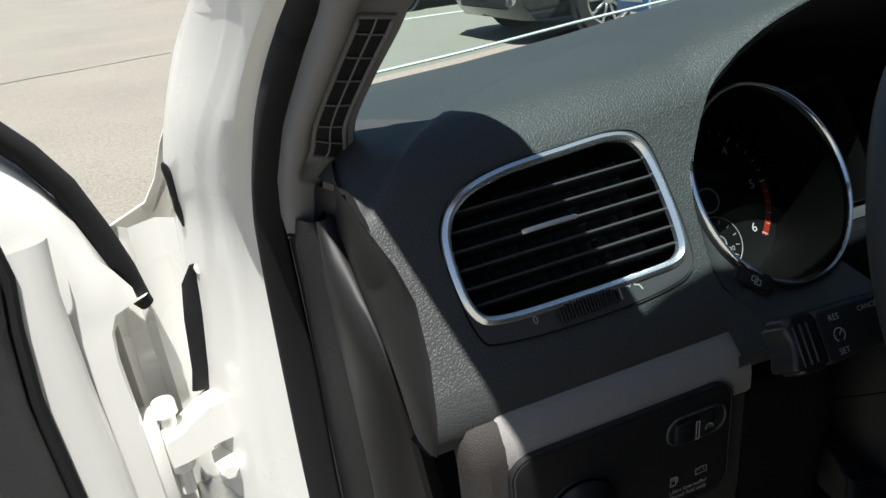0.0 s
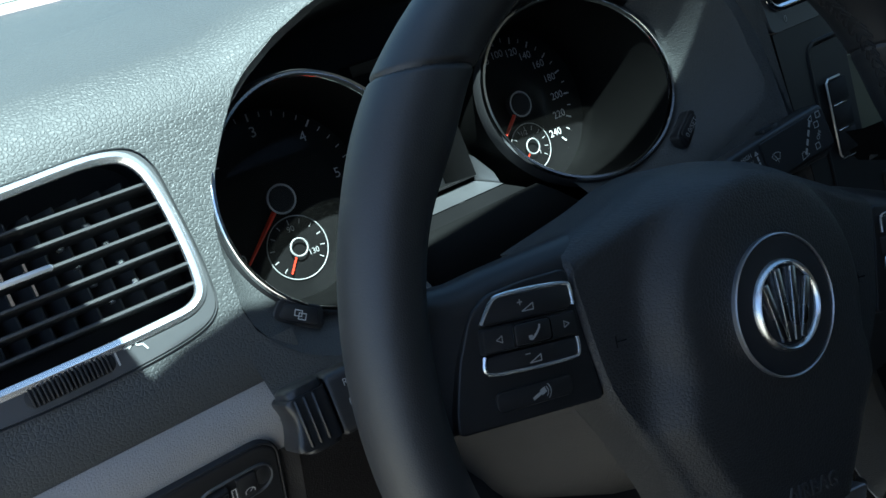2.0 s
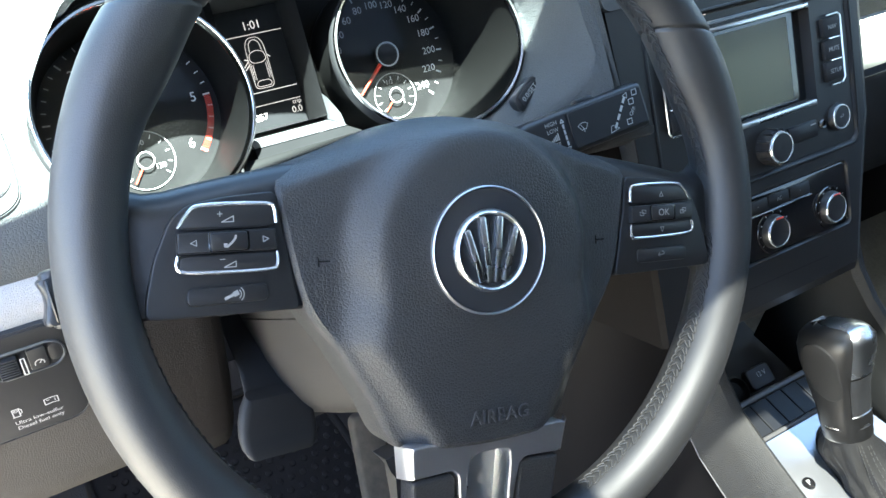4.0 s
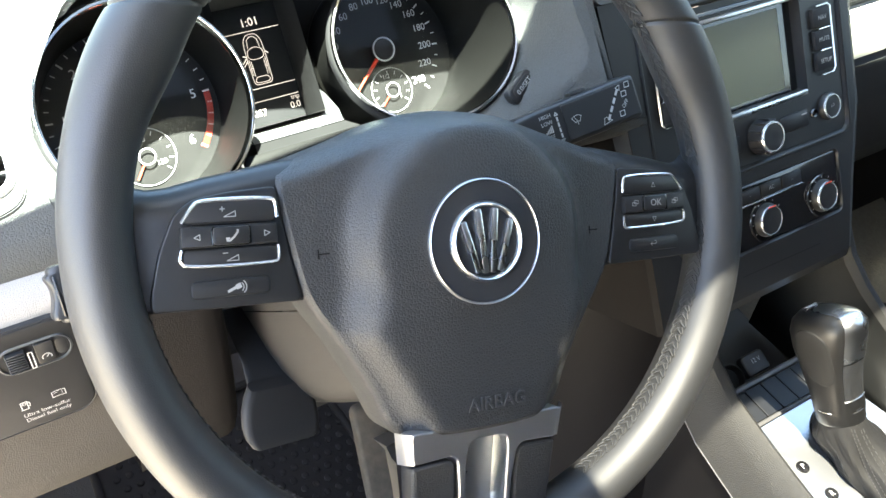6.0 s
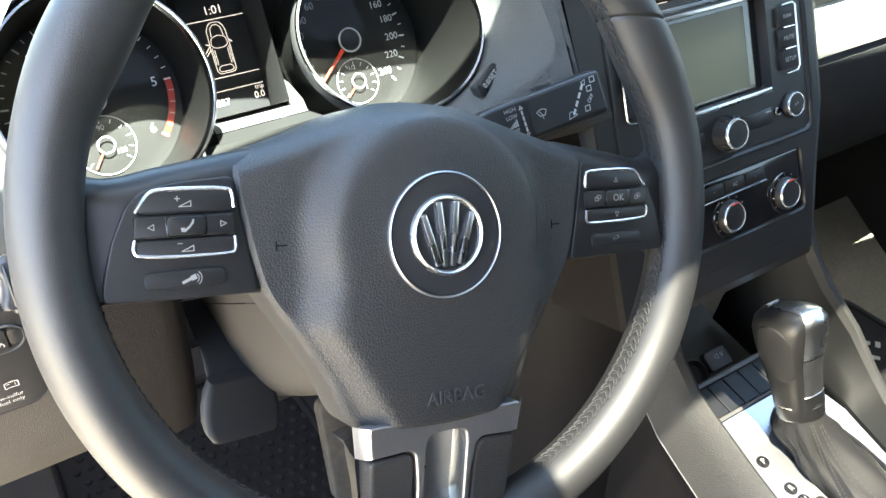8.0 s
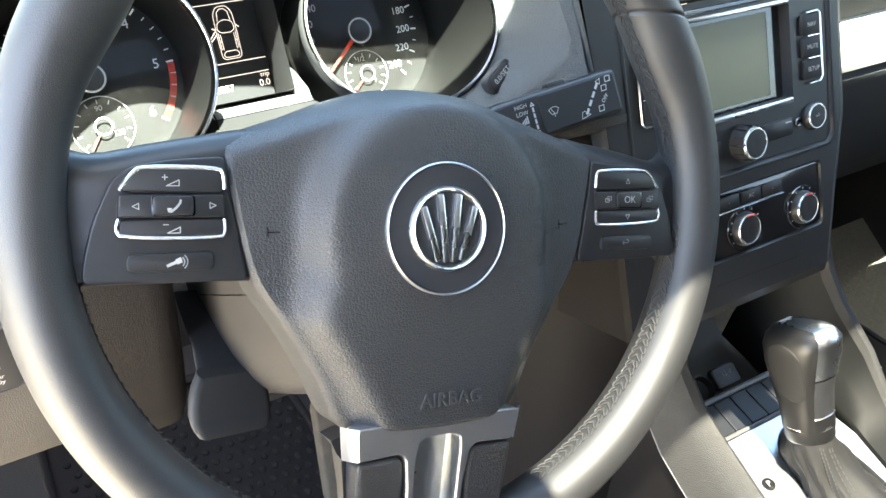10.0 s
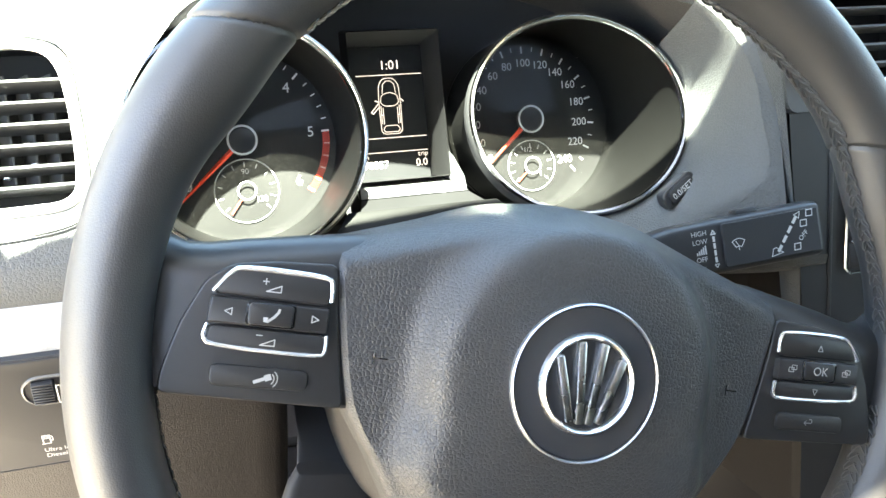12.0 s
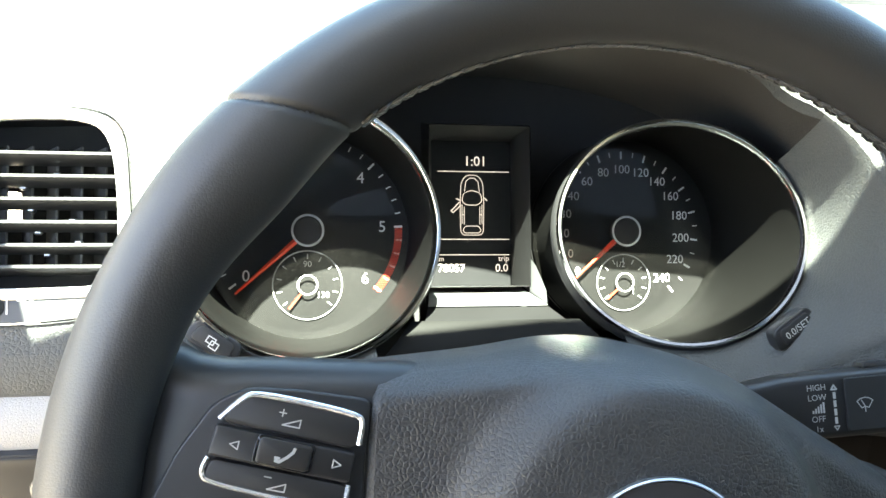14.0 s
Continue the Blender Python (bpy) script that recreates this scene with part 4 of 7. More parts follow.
# side spokes and button pods
for s in (-1, 1):
    arm = []
    for u, hi, lo_, w in ((0.076, 0.0330, -0.0330, 0.0030), (0.086, 0.0320, -0.0325, 0.0058), (0.105, 0.0285, -0.0318, 0.0064), (0.125, 0.0248, -0.0315, 0.0062), (0.138, 0.0218, -0.0312, 0.0056), (0.146, 0.0212, -0.0310, 0.0040), (0.152, 0.0228, -0.0318, 0.0022), (0.158, 0.0270, -0.0345, 0.0005), (0.165, 0.0350, -0.0400, -0.0010)):
        arm.append([(s * u, y, z) for y, z in ((0.0, -0.026), (lo_ + 0.001, w - 0.020), (lo_, w - 0.006), (lo_ + 0.0006, w - 0.002), (lo_ + 0.0022, w - 0.0003), (lo_ + 0.006, w), (-0.010, w), (0.0, w), (hi - 0.014, w), (hi - 0.0112, w - 0.0003), (hi - 0.0085, w - 0.0011), (hi - 0.0058, w - 0.0026), (hi - 0.0032, w - 0.0050), (hi - 0.0012, w - 0.0080), (hi - 0.0002, w - 0.0112), (hi, w - 0.0150))])
    part("side_spoke", loft(arm, True, True), SMOOTH, wheel)
    podloop = round_poly([(s * 0.0935, 0.0200), (s * 0.115, 0.0185), (s * 0.130, 0.0160), (s * 0.1385, 0.0100), (s * 0.1455, -0.006), (s * 0.1495, -0.0225), (s * 0.1500, -0.0305), (s * 0.110, -0.0312), (s * 0.0852, -0.0316), (s * 0.0885, -0.015), (s * 0.0922, 0.005)][:: -s], 0.0035)
    pod = part("button_pod", slab(podloop, -0.012, 0.0072, 0.0009, 3), SMOOTH, wheel, "satin black button pod")
    cx = s * 0.1155
    zb = 0.0070

    def pad(name, loop, z1, mtl, bev=0.0008):
        return part(name, slab(loop, zb - 0.003, z1, bev, 2), mtl, pod)

    def sided(pts):
        return [(cx + s * px, py) for px, py in pts][:: (1 if s > 0 else -1)]

    up = round_poly(sided([(-0.0203, 0.0050), (0.0200, 0.0055), (0.0150, 0.0146), (-0.0200, 0.0148)]), 0.0035)
    dn = round_poly(sided([(-0.0202, -0.0128), (0.0210, -0.0120), (0.0200, -0.0052), (-0.0200, -0.0056)]), 0.0022)
    md = round_poly(sided([(-0.0202, -0.0048), (0.0212, -0.0044), (0.0207, 0.0046), (-0.0202, 0.0042)]), 0.0010)
    bu, bd, bmid = pad("upper_button", up, zb + 0.0026, SMOOTH), pad("lower_button", dn, zb + 0.0026, SMOOTH), pad("middle_button", md, zb + 0.0034, SMOOTH)
    pad("button_gap", round_poly([(cx - 0.0086, -0.0043), (cx + 0.0086, -0.0043), (cx + 0.0086, 0.0043), (cx - 0.0086, 0.0043)], 0.0018), zb + 0.0038, GLOSSB, 0.0002)
    ok = pad("centre_button", round_poly([(cx - 0.0078, -0.0039), (cx + 0.0078, -0.0039), (cx + 0.0078, 0.0039), (cx - 0.0078, 0.0039)], 0.0016), zb + 0.0044, SMOOTH)
    cham = [(-0.0207, 0.0065), (-0.0205, 0.0130), (-0.0188, 0.0153), (0.0115, 0.0156), (0.0152, 0.0132), (0.0203, 0.0062)]
    chdn = [(-0.0203, -0.0055), (-0.0206, -0.0112), (-0.0187, -0.0132), (0.0192, -0.0122), (0.0219, -0.0095), (0.0207, -0.0050)]
    for pts, own in ((cham, bu), (chdn, bd)):
        for _ in range(2):
            pts = [pts[0]] + [(p[0] * (1 - f) + q[0] * f, p[1] * (1 - f) + q[1] * f) for p, q in zip(pts, pts[1:]) for f in (0.25, 0.75)] + [pts[-1]]
        part("chrome_edge", tube([(cx + s * px, py, zb + 0.0022) for px, py in pts], 0.00083, 7), FRAMEC, own, "thin chrome edge")
    lowb = pad("small_button", [(cx + s * 0.0010 + px, -0.0225 + py) for px, py in rounded(0.034, 0.0075, 0.0025, 4)], zb + 0.0012, SMOOTH)
    zt = zb + 0.0026
    tri = lambda x, y, dx, dy, k0, k=0.0012: stroke([(x + dx * k, y + dy * k), (x - dx * k + dy * k, y - dy * k + dx * k), (x - dx * k - dy * k, y - dy * k - dx * k), (x + dx * k, y + dy * k)], 0.00035)
    if s < 0:
        for tx, td in ((-0.1300, -1), (-0.1000, 1)):
            part("mark", moved(tri(tx, 0.0, td, 0, 0.0017), Matrix.Translation((0, 0, zb + 0.0034))), KEYP, bmid)
        part("mark", moved(join(stroke([(-0.0025, -0.0018), (0.0025, -0.0018), (0.0025, 0.0005), (-0.0025, -0.0018)], 0.0004), stroke([(-0.004, 0.0016), (-0.002, 0.0016)], 0.0004), stroke([(-0.003, 0.0026), (-0.003, 0.0006)], 0.0004)), Matrix.Translation((cx, 0.0098, zt))), KEYP, bu)
        part("mark", moved(join(stroke([(-0.0025, -0.0018), (0.0025, -0.0018), (0.0025, 0.0005), (-0.0025, -0.0018)], 0.0004), stroke([(-0.004, 0.0016), (-0.002, 0.0016)], 0.0004)), Matrix.Translation((cx, -0.0090, zt))), KEYP, bd)
        part("mark", moved(join(stroke([(-0.0022, -0.0020), (-0.0010, -0.0022), (0.0010, -0.0005), (0.0024, 0.0012), (0.0026, 0.0022)], 0.0009), stroke([(-0.0024, -0.0012), (-0.0012, -0.0012)], 0.0008)), Matrix.Translation((cx, 0, zb + 0.0044))), KEYP, ok, "white handset mark")
        part("mark", moved(join(stroke([(-0.0035, -0.0015), (0.0005, 0.0002)], 0.0012), stroke([(0.0005, 0.0002), (0.0015, 0.0006)], 0.0022), stroke(arc(0.0022, -50, 50, 6, 0.001, 0.0), 0.0004), stroke(arc(0.0034, -50, 50, 6, 0.001, 0.0), 0.0004)), Matrix.Translation((cx + 0.001, -0.0225, zb + 0.0012))), KEYP, lowb)
    else:
        part("mark", moved(tri(0, 0, 0, 1, 0.0013), Matrix.Translation((cx, 0.0098, zt))), KEYP, bu)
        part("mark", moved(tri(0, 0, 0, -1, 0.0013), Matrix.Translation((cx, -0.0090, zt))), KEYP, bd)
        part("mark", words("OK", 0.0052, cx, 0, zb + 0.0047), KEYP, ok)
        sq = lambda x: join(stroke([(x - 0.0018, -0.001), (x + 0.0006, -0.001), (x + 0.0006, 0.0008), (x - 0.0018, 0.0008), (x - 0.0018, -0.001)], 0.0003), stroke([(x - 0.0004, 0.0), (x + 0.002, 0.0), (x + 0.002, 0.0018), (x - 0.0004, 0.0018), (x - 0.0004, 0.0)], 0.0003))
        for tx in (cx - 0.0135, cx + 0.0140):
            part("mark", moved(sq(tx), Matrix.Translation((0, 0, zb + 0.0034))), KEYP, bmid)
        part("mark", moved(stroke([(-0.002, 0.0), (-0.001, 0.001), (-0.002, 0.0), (-0.001, -0.001), (-0.002, 0.0), (0.0015, 0.0), (0.002, 0.0008), (0.0015, 0.0016), (0.0005, 0.0016)], 0.00035), Matrix.Translation((cx, -0.0225, zb + 0.0012))), KEYP, lowb)

# lower spoke with silver trim
def sag(bm):
    """Lets the spoke fall away towards the rim."""
    for v in bm.verts:
        if v.co.z > 0:
            v.co.z -= 0.22 * max(0.0, -0.0985 - v.co.y)
    return bm


SP = smooth_loop([(-0.040, -0.1060), (0.040, -0.1060), (0.0400, -0.115), (0.0375, -0.135), (0.0365, -0.155), (0.034, -0.163), (-0.034, -0.163), (-0.0365, -0.155), (-0.0375, -0.135), (-0.0400, -0.115)], 3)
sp = part("lower_spoke", sag(slab(SP, -0.018, 0.0060, 0.003, 3)), SMOOTH, wheel)
YOKE = [(-0.0405, -0.1145), (-0.0200, -0.1135), (-0.0168, -0.1165), (-0.0150, -0.1320), (-0.0146, -0.1640), (-0.0112, -0.1640), (-0.0114, -0.1150), (-0.0104, -0.1085), (-0.0060, -0.1070), (0.0060, -0.1070), (0.0104, -0.1085), (0.0114, -0.1150), (0.0112, -0.1640), (0.0146, -0.1640), (0.0150, -0.1320), (0.0168, -0.1165), (0.0200, -0.1135), (0.0405, -0.1145), (0.0420, -0.0985), (-0.0420, -0.0985)]
yoke = round_poly(YOKE, 0.0030, 4)
trim_p = part("silver_trim", sag(slab(yoke, 0.0040, 0.0198, 0.0011, 3)), SILVER, sp, "silver painted trim with a slotted yoke", smooth=False)
for s in (-1, 1):
    fac = loft([[(s * 0.0412, -0.0988, 0.0196), (s * 0.0398, -0.1142, 0.0161)], [(s * 0.0440, -0.0986, 0.0168), (s * 0.0424, -0.1145, 0.0134)], [(s * 0.0466, -0.0984, 0.0105), (s * 0.0446, -0.1148, 0.0070)]], False)
    part("bevelled_end", fac, SILVER, trim_p, "bevelled silver end")
    ins = [(0.0172, -0.1180), (0.0208, -0.1152), (0.0405, -0.1160), (0.0392, -0.1380), (0.0375, -0.1600), (0.0165, -0.1600), (0.0163, -0.1330)]
    ins = [(s * x, y) for x, y in ins][:: -s]
    part("spoke_insert", sag(slab(round_poly(ins, 0.0025), -0.002, 0.0186, 0.0022, 3)), AIRBAG, sp, "grained black insert", smooth=False)
wallp = inset([(x, y) for x, y in rounded(0.0232, 0.0570, 0.003, 4)], 0.0)
part("slot_wall", sag(moved(loft([[(x * k, y, z) for x, y in wallp] for z, k in ((0.0170, 0.985), (0.0120, 0.93), (0.0075, 0.84))]), Matrix.Translation((0, -0.1362, 0)))), SATIN, sp, "polished slot wall")
part("slot_floor", sag(moved(slab(rounded(0.0215, 0.056, 0.001, 2), -0.002, 0.0078, 0.0), Matrix.Translation((0, -0.1362, 0)))), SATIN, sp, "satin chrome slot floor")

# ---- instrument cluster ----
clu = thing("instrument_cluster", "twin-dial instrument cluster with chrome rings and a display", "instrument cluster", FACE_C)
GX, GXR = 0.0934, 0.0908
CI = FACE_C.inverted()
part("backplate", box(0.335, 0.165, 0.004, 0, 1, (0, 0.012, -0.0265)), MATTE, clu)


TUBE = mat("dial_cone_plastic", (0.0023, 0.0023, 0.0022), 0.55, spec=0.10, grain=0.1, grain_size=1500)
RR = 0.0645


def ring_pose(cx):
    """The dial's outer ring, leaning back and turned to the driver, and its squash."""
    right = cx > 0
    c = Vector((0.0931, 0.1867, 0.9439)) if right else Vector((-0.0992, 0.1725, 0.9500))
    yaw = radians(-15.2 if right else 14.0)
    h = Vector((math.cos(yaw), math.sin(yaw), 0))
    bk = Vector((-math.sin(yaw), math.cos(yaw), 0))
    ln = radians(39.4 if right else 29.5)
    return CI @ frame_of(c, h, bk * math.sin(ln) + Z * math.cos(ln)), (0.945 if right else 0.955)


def tick(r0, r1, deg, w, cx=0.0, cy=0.0):
    c, s = math.cos(radians(deg)), math.sin(radians(deg))
    return stroke([(cx + r0 * c, cy + r0 * s), (cx + r1 * c, cy + r1 * s)], w)


def dial(name, cx, numbers, rn, rt, size, needle, small, label):
    g = part(name, moved(lathe([(0.0, 0.0), (0.057, 0.0), (0.057, -0.003)], 64), Matrix.Translation((cx, -0.003, 0))), FACE, clu, label)
    fr, sq = ring_pose(cx)
    n = 72
    ang = [2 * math.pi * k / n for k in range(n)]
    base = [Vector((cx + 0.0565 * math.cos(t), -0.003 + 0.0565 * math.sin(t), 0.0)) for t in ang]
    top = [fr @ Vector((0.965 * RR * math.cos(t), 0.965 * RR * sq * math.sin(t), -0.002)) for t in ang]
    part("tube", loft([[b.lerp(t, f) for b, t in zip(base, top)] for f in (0.0, 0.25, 0.5, 0.75, 1.0)]), TUBE, g, "deep dark cone round the dial")
    squash = fr @ Matrix.Diagonal((1, sq, 1, 1))
    k = RR / 0.0724
    part("chrome_ring", moved(lathe([(0.0697 * k, -0.003), (0.0700 * k, 0.0005), (0.0709 * k, 0.0016), (0.0724 * k, 0.0016), (0.0733 * k, 0.0006), (0.0738 * k, -0.003)], 96), squash), CHROME, g, "bright chrome ring")
    part("outer_lip", moved(lathe([(0.0736 * k, -0.001), (0.0750 * k, -0.003), (0.0760 * k, -0.010)], 96), squash), MATTE, g)
    part("hub", moved(lathe([(0.0, 0.006), (0.0070, 0.006), (0.0078, 0.005), (0.0080, 0.0)], 32), Matrix.Translation((cx, 0, 0))), MATTE, g)
    part("hub_ring", moved(lathe([(0.0078, 0.0062), (0.0084, 0.0064), (0.0090, 0.0062)], 40), Matrix.Translation((cx, 0, 0))), PRINT, g)
    letters = [words(t, size, cx + rn * math.cos(radians(a)), rn * math.sin(radians(a)), 0.0005) for a, t in numbers]
    part("numerals", join(*letters), NUMP, g, "white numerals")
    a0, a1 = needle
    part("needle", join(loft([[(cx + r * math.cos(radians(a0)) - h * math.sin(radians(a0)), r * math.sin(radians(a0)) + h * math.cos(radians(a0)), z) for h, z in ((-w, 0.0035), (0, 0.0048), (w, 0.0035))] for r, w in ((0.0085, 0.0016), (a1, 0.0006))], False)), REDP, g, "red pointer")
    sr, marks, sneedle = small
    cy = -0.0300
    part("small_dial_ring", moved(join(lathe([(sr - 0.0004, 0.0008), (sr, 0.0011), (sr + 0.0003, 0.0008)], 64), lathe([(0.0047, 0.003), (0.0052, 0.0035), (0.0058, 0.003)], 40)), Matrix.Translation((cx, cy, 0))), FINEP, g)
    tk = [tick(sr - 0.0045, sr - 0.0020, a, 0.0006, cx, cy) for a in range(-40, 221, 26)]
    part("small_dial_marks", join(*tk, *[words(t, 0.0048, cx + x, cy + y, 0.0007) for t, x, y in marks]), FINEP, g)
    part("small_needle", moved(stroke([(0.005 * math.cos(radians(sneedle)), 0.005 * math.sin(radians(sneedle))), (sr * 0.85 * math.cos(radians(sneedle)), sr * 0.85 * math.sin(radians(sneedle)))], 0.0011), Matrix.Translation((cx, cy, 0.002))), REDP, g, "red pointer")
    return g


tach = dial("rev_counter", -GX, [(217, "0"), (174, "1"), (131, "2"), (88, "3"), (45, "4"), (3, "5"), (-40, "6")], 0.0415, 0.05, 0.0088, (221.5, 0.052), (0.0190, (("90", 0, 0.0115), ("130", 0.0085, -0.0055)), 232), "black rev counter face with dust")
bits = []
for k in range(31):
    a = 217 - 257 * k / 30
    bits.append(tick(0.0485 if k % 5 == 0 else 0.0498, 0.0525, a, 0.0011 if k % 5 == 0 else 0.0006, -GX, 0))
part("scale", join(*bits), NUMP, tach)
red = []
for k in range(26):
    a = 1 - 42 * k / 25
    for j in range(4):
        r = 0.0490 + 0.0011 * j
        red.append(moved(slab(circle(0.00045, 6), 0, 0.0004), Matrix.Translation((-GX + r * math.cos(radians(a + 0.8 * (j % 2))), r * math.sin(radians(a + 0.8 * (j % 2))), 0))))
part("red_zone", join(*red), REDP, tach, "red dotted warning zone")
speedo = dial("speedometer", GXR, [(220, "0"), (201, "10"), (182, "20"), (164, "30"), (146, "40"), (127, "60"), (109, "80"), (91, "100"), (72, "120"), (54, "140"), (35, "160"), (15, "180"), (-6, "200"), (-27, "220"), (-49, "240")], 0.0366, 0.04, 0.0072, (222, 0.045), (0.0165, (("1/2", -0.002, 0.0105), ("1", 0.006, -0.0055)), 222), "black speedometer face with dust")
bits = []
for k in range(25):
    a = float(np.interp(k, [0, 6, 10, 14, 18, 20, 22, 24], [220, 127, 91, 54, 15, -6, -27, -49]))
    bits.append(tick(0.0432 if k % 2 == 0 else 0.0444, 0.0470, a, 0.0011 if k % 2 == 0 else 0.0006, GXR, 0))
part("scale", join(*bits), NUMP, speedo)
# grained surround between the binnacle's edge and the rings
VI = FACE_V.inverted()


def to_edge(c, deg):
    """Meets the binnacle's edge from c in the fascia's plane."""
    d = (math.cos(radians(deg)), math.sin(radians(deg)))
    best = 1.0
    for (x0, y0), (x1, y1) in zip(hole, hole[1:] + hole[:1]):
        ex, ey = x1 - x0, y1 - y0
        den = d[0] * ey - d[1] * ex
        if abs(den) > 1e-9:
            k = ((x0 - c[0]) * ey - (y0 - c[1]) * ex) / den
            u = ((x0 - c[0]) * d[1] - (y0 - c[1]) * d[0]) / den
            if k > 0 and -0.001 <= u <= 1.001:
                best = min(best, k)
    return c[0] + d[0] * best, c[1] + d[1] * best


for g in (tach, speedo):
    cx = -GX if g is tach else GX
    fr, sq = ring_pose(cx)
    mid = VI @ (FACE_C @ fr.translation)
    c = (mid.x - 0.25, mid.y)
    rows = []
    for k in range(25):
        t = -112 + (44 + 112) * k / 24
        t = t if cx > 0 else 180 - t
        q = FACE_C @ (fr @ Vector((RR * 1.03 * math.cos(radians(t)), RR * 1.03 * sq * math.sin(radians(t)), -0.003)))
        ex, ea = to_edge(c, t)
        qv = VI @ q
        ze = (VI @ on_v(ex, ea, 0.0003)).z
        row = []
        for f in (0.0, 0.1, 0.22, 0.36, 0.5, 0.65, 0.8, 0.92, 1.0):
            row.append(CI @ (FACE_V @ Vector((qv.x + (ex + 0.25 - qv.x) * f, qv.y + (ea - qv.y) * f, qv.z + (ze - qv.z) * (1 - (1 - f) ** 1.3) - 0.0012 * math.sin(math.pi * f)))))
        rows.append(row)
    part("surround", loft(rows, False), DASH, clu, "grained black surround of the dial")

# display between the dials
disp = part("display", box(0.0500, 0.0860, 0.002, 0, 1, (0.0037, 0.0115, -0.0195)), LCDBACK, clu, "dark display with pale readings")
LZ = -0.0182


def ink(bm, name="reading"):
    return part(name, moved(bm, Matrix.Translation((0.0037, 0.0, LZ))), LCDINK, disp)


ink(words("1:01", 0.0082, 0.0022, 0.0422, 0))
for y in (0.0362, -0.0040, -0.0132):
    ink(stroke([(-0.0205, y), (0.0225, y)], 0.0005), "rule")
cw, ch, cyc = 0.0072, 0.0178, 0.0163


def sketch(pts, r=0.0):
    """A thin closed or open line of the car's plan, in parts of its half width and half length."""
    pts = [(x * cw, cyc + y * ch) for x, y in pts]
    if r:
        pts = round_poly(pts, r, 5)
        pts = pts + pts[:1]
    return stroke(pts, 0.00042)


icon = [sketch([(-0.95, -0.9), (-0.7, -1.0), (0.7, -1.0), (0.95, -0.9), (1.0, 0.0), (0.92, 0.75), (0.5, 1.0), (-0.5, 1.0), (-0.92, 0.75), (-1.0, 0.0)], 0.0028),
        sketch([(-0.86, 0.12), (-0.45, 0.0), (0.45, 0.0), (0.86, 0.12), (0.72, 0.40), (0.0, 0.50), (-0.72, 0.40)], 0.0018),
        sketch([(-0.78, -0.84), (-0.55, -0.70), (0.55, -0.70), (0.78, -0.84), (0.6, -0.93), (-0.6, -0.93)], 0.0012),
        sketch([(-0.66, -0.64), (-0.66, -0.06)]), sketch([(0.66, -0.64), (0.66, -0.06)]), sketch([(-0.84, -0.62), (-0.84, 0.02)]), sketch([(0.84, -0.62), (0.84, 0.02)]), sketch([(-0.84, -0.32), (-0.66, -0.32)]), sketch([(0.84, -0.32), (0.66, -0.32)]),
        sketch([(-0.62, 0.46), (-0.52, 0.78), (-0.2, 0.90), (0.2, 0.90), (0.52, 0.78), (0.62, 0.46)]),
        stroke([(-0.0076, 0.0180), (-0.0126, 0.0128), (-0.0114, 0.0118), (-0.0070, 0.0160)], 0.0006), stroke([(-0.0095, 0.0200), (-0.0075, 0.0192)], 0.0007), stroke([(0.0076, 0.0205), (0.0092, 0.0190)], 0.0007)]
ink(join(*icon), "car_sketch")
ink(words("km", 0.0042, -0.0195, -0.0157, 0))
ink(words("trip", 0.0046, 0.0193, -0.0155, 0))
ink(words("78057", 0.0066, -0.0125, -0.0212, 0))
ink(words("0.0", 0.0066, 0.0180, -0.0212, 0))
BEZ = mat("dark_bezel", (0.006, 0.006, 0.0063), 0.55, spec=0.2)
inl = rounded(0.0482, 0.0862, 0.001, 3)
wall = loft([[(x + 0.0037, y + 0.0115, -0.0200) for x, y in inl], [(x * 1.03, y + 0.0115, 0.002) for x, y in inl], [(x * 1.18, y * 1.03 + 0.013, 0.020) for x, y in inl], [(x * 1.30, y * 1.06 + 0.014, 0.012) for x, y in inl]])
part("display_surround", wall, BEZ, clu)
sil = []
for f in (0.0, 0.2, 0.6, 0.85, 1.0):
    w_ = 0.026 + 0.011 * f
    sil.append([(x, -0.0315 - 0.016 * f , 0.004 + 0.052 * f + 0.004 * math.sin(math.pi * f)) for x in np.linspace(-w_, w_, 9)])
sil_low = sil[2:]
sil = sil[:3]
part("silver_sill", loft(sil, False), SILVER, clu, "satin silver sill under the display")
for s in (-1, 1):
    fin = loft([[(s * 0.0270, -0.0310, 0.005), (s * 0.0285, -0.012, 0.010)], [(s * 0.0310, -0.0365, 0.020), (s * 0.0315, -0.020, 0.020)], [(s * 0.0330, -0.0412, 0.036), (s * 0.0335, -0.033, 0.032)]], False)
    part("silver_fin", fin, SILVER, clu, "satin silver fin")
# Sill base and cowl are near black: the shade below the sill is painted in.
part("sill_base", loft([[(x, y - 0.0006, z) for x, y, z in r] for r in sil_low], False), BEZ, clu, "base below the sill with shade put into its colour")
part("lower_cowl", loft([[(x, -0.0475, 0.056), (x * 1.15, -0.055, 0.063), (x * 1.5, -0.072, 0.068), (x * 2.2, -0.110, 0.069)] for x in np.linspace(-0.044, 0.044, 9)], False), TUBE, clu)
for g, cx in ((tach, -GX), (speedo, GXR)):
    lens = part("lens", moved(lathe([(0.0, 0.0098), (0.020, 0.0097), (0.040, 0.0094), (0.0580, 0.0088)], 64), Matrix.Translation((cx, -0.003, 0))), LENSGLASS, g, "clear dusty lens")
    lens.visible_shadow = False


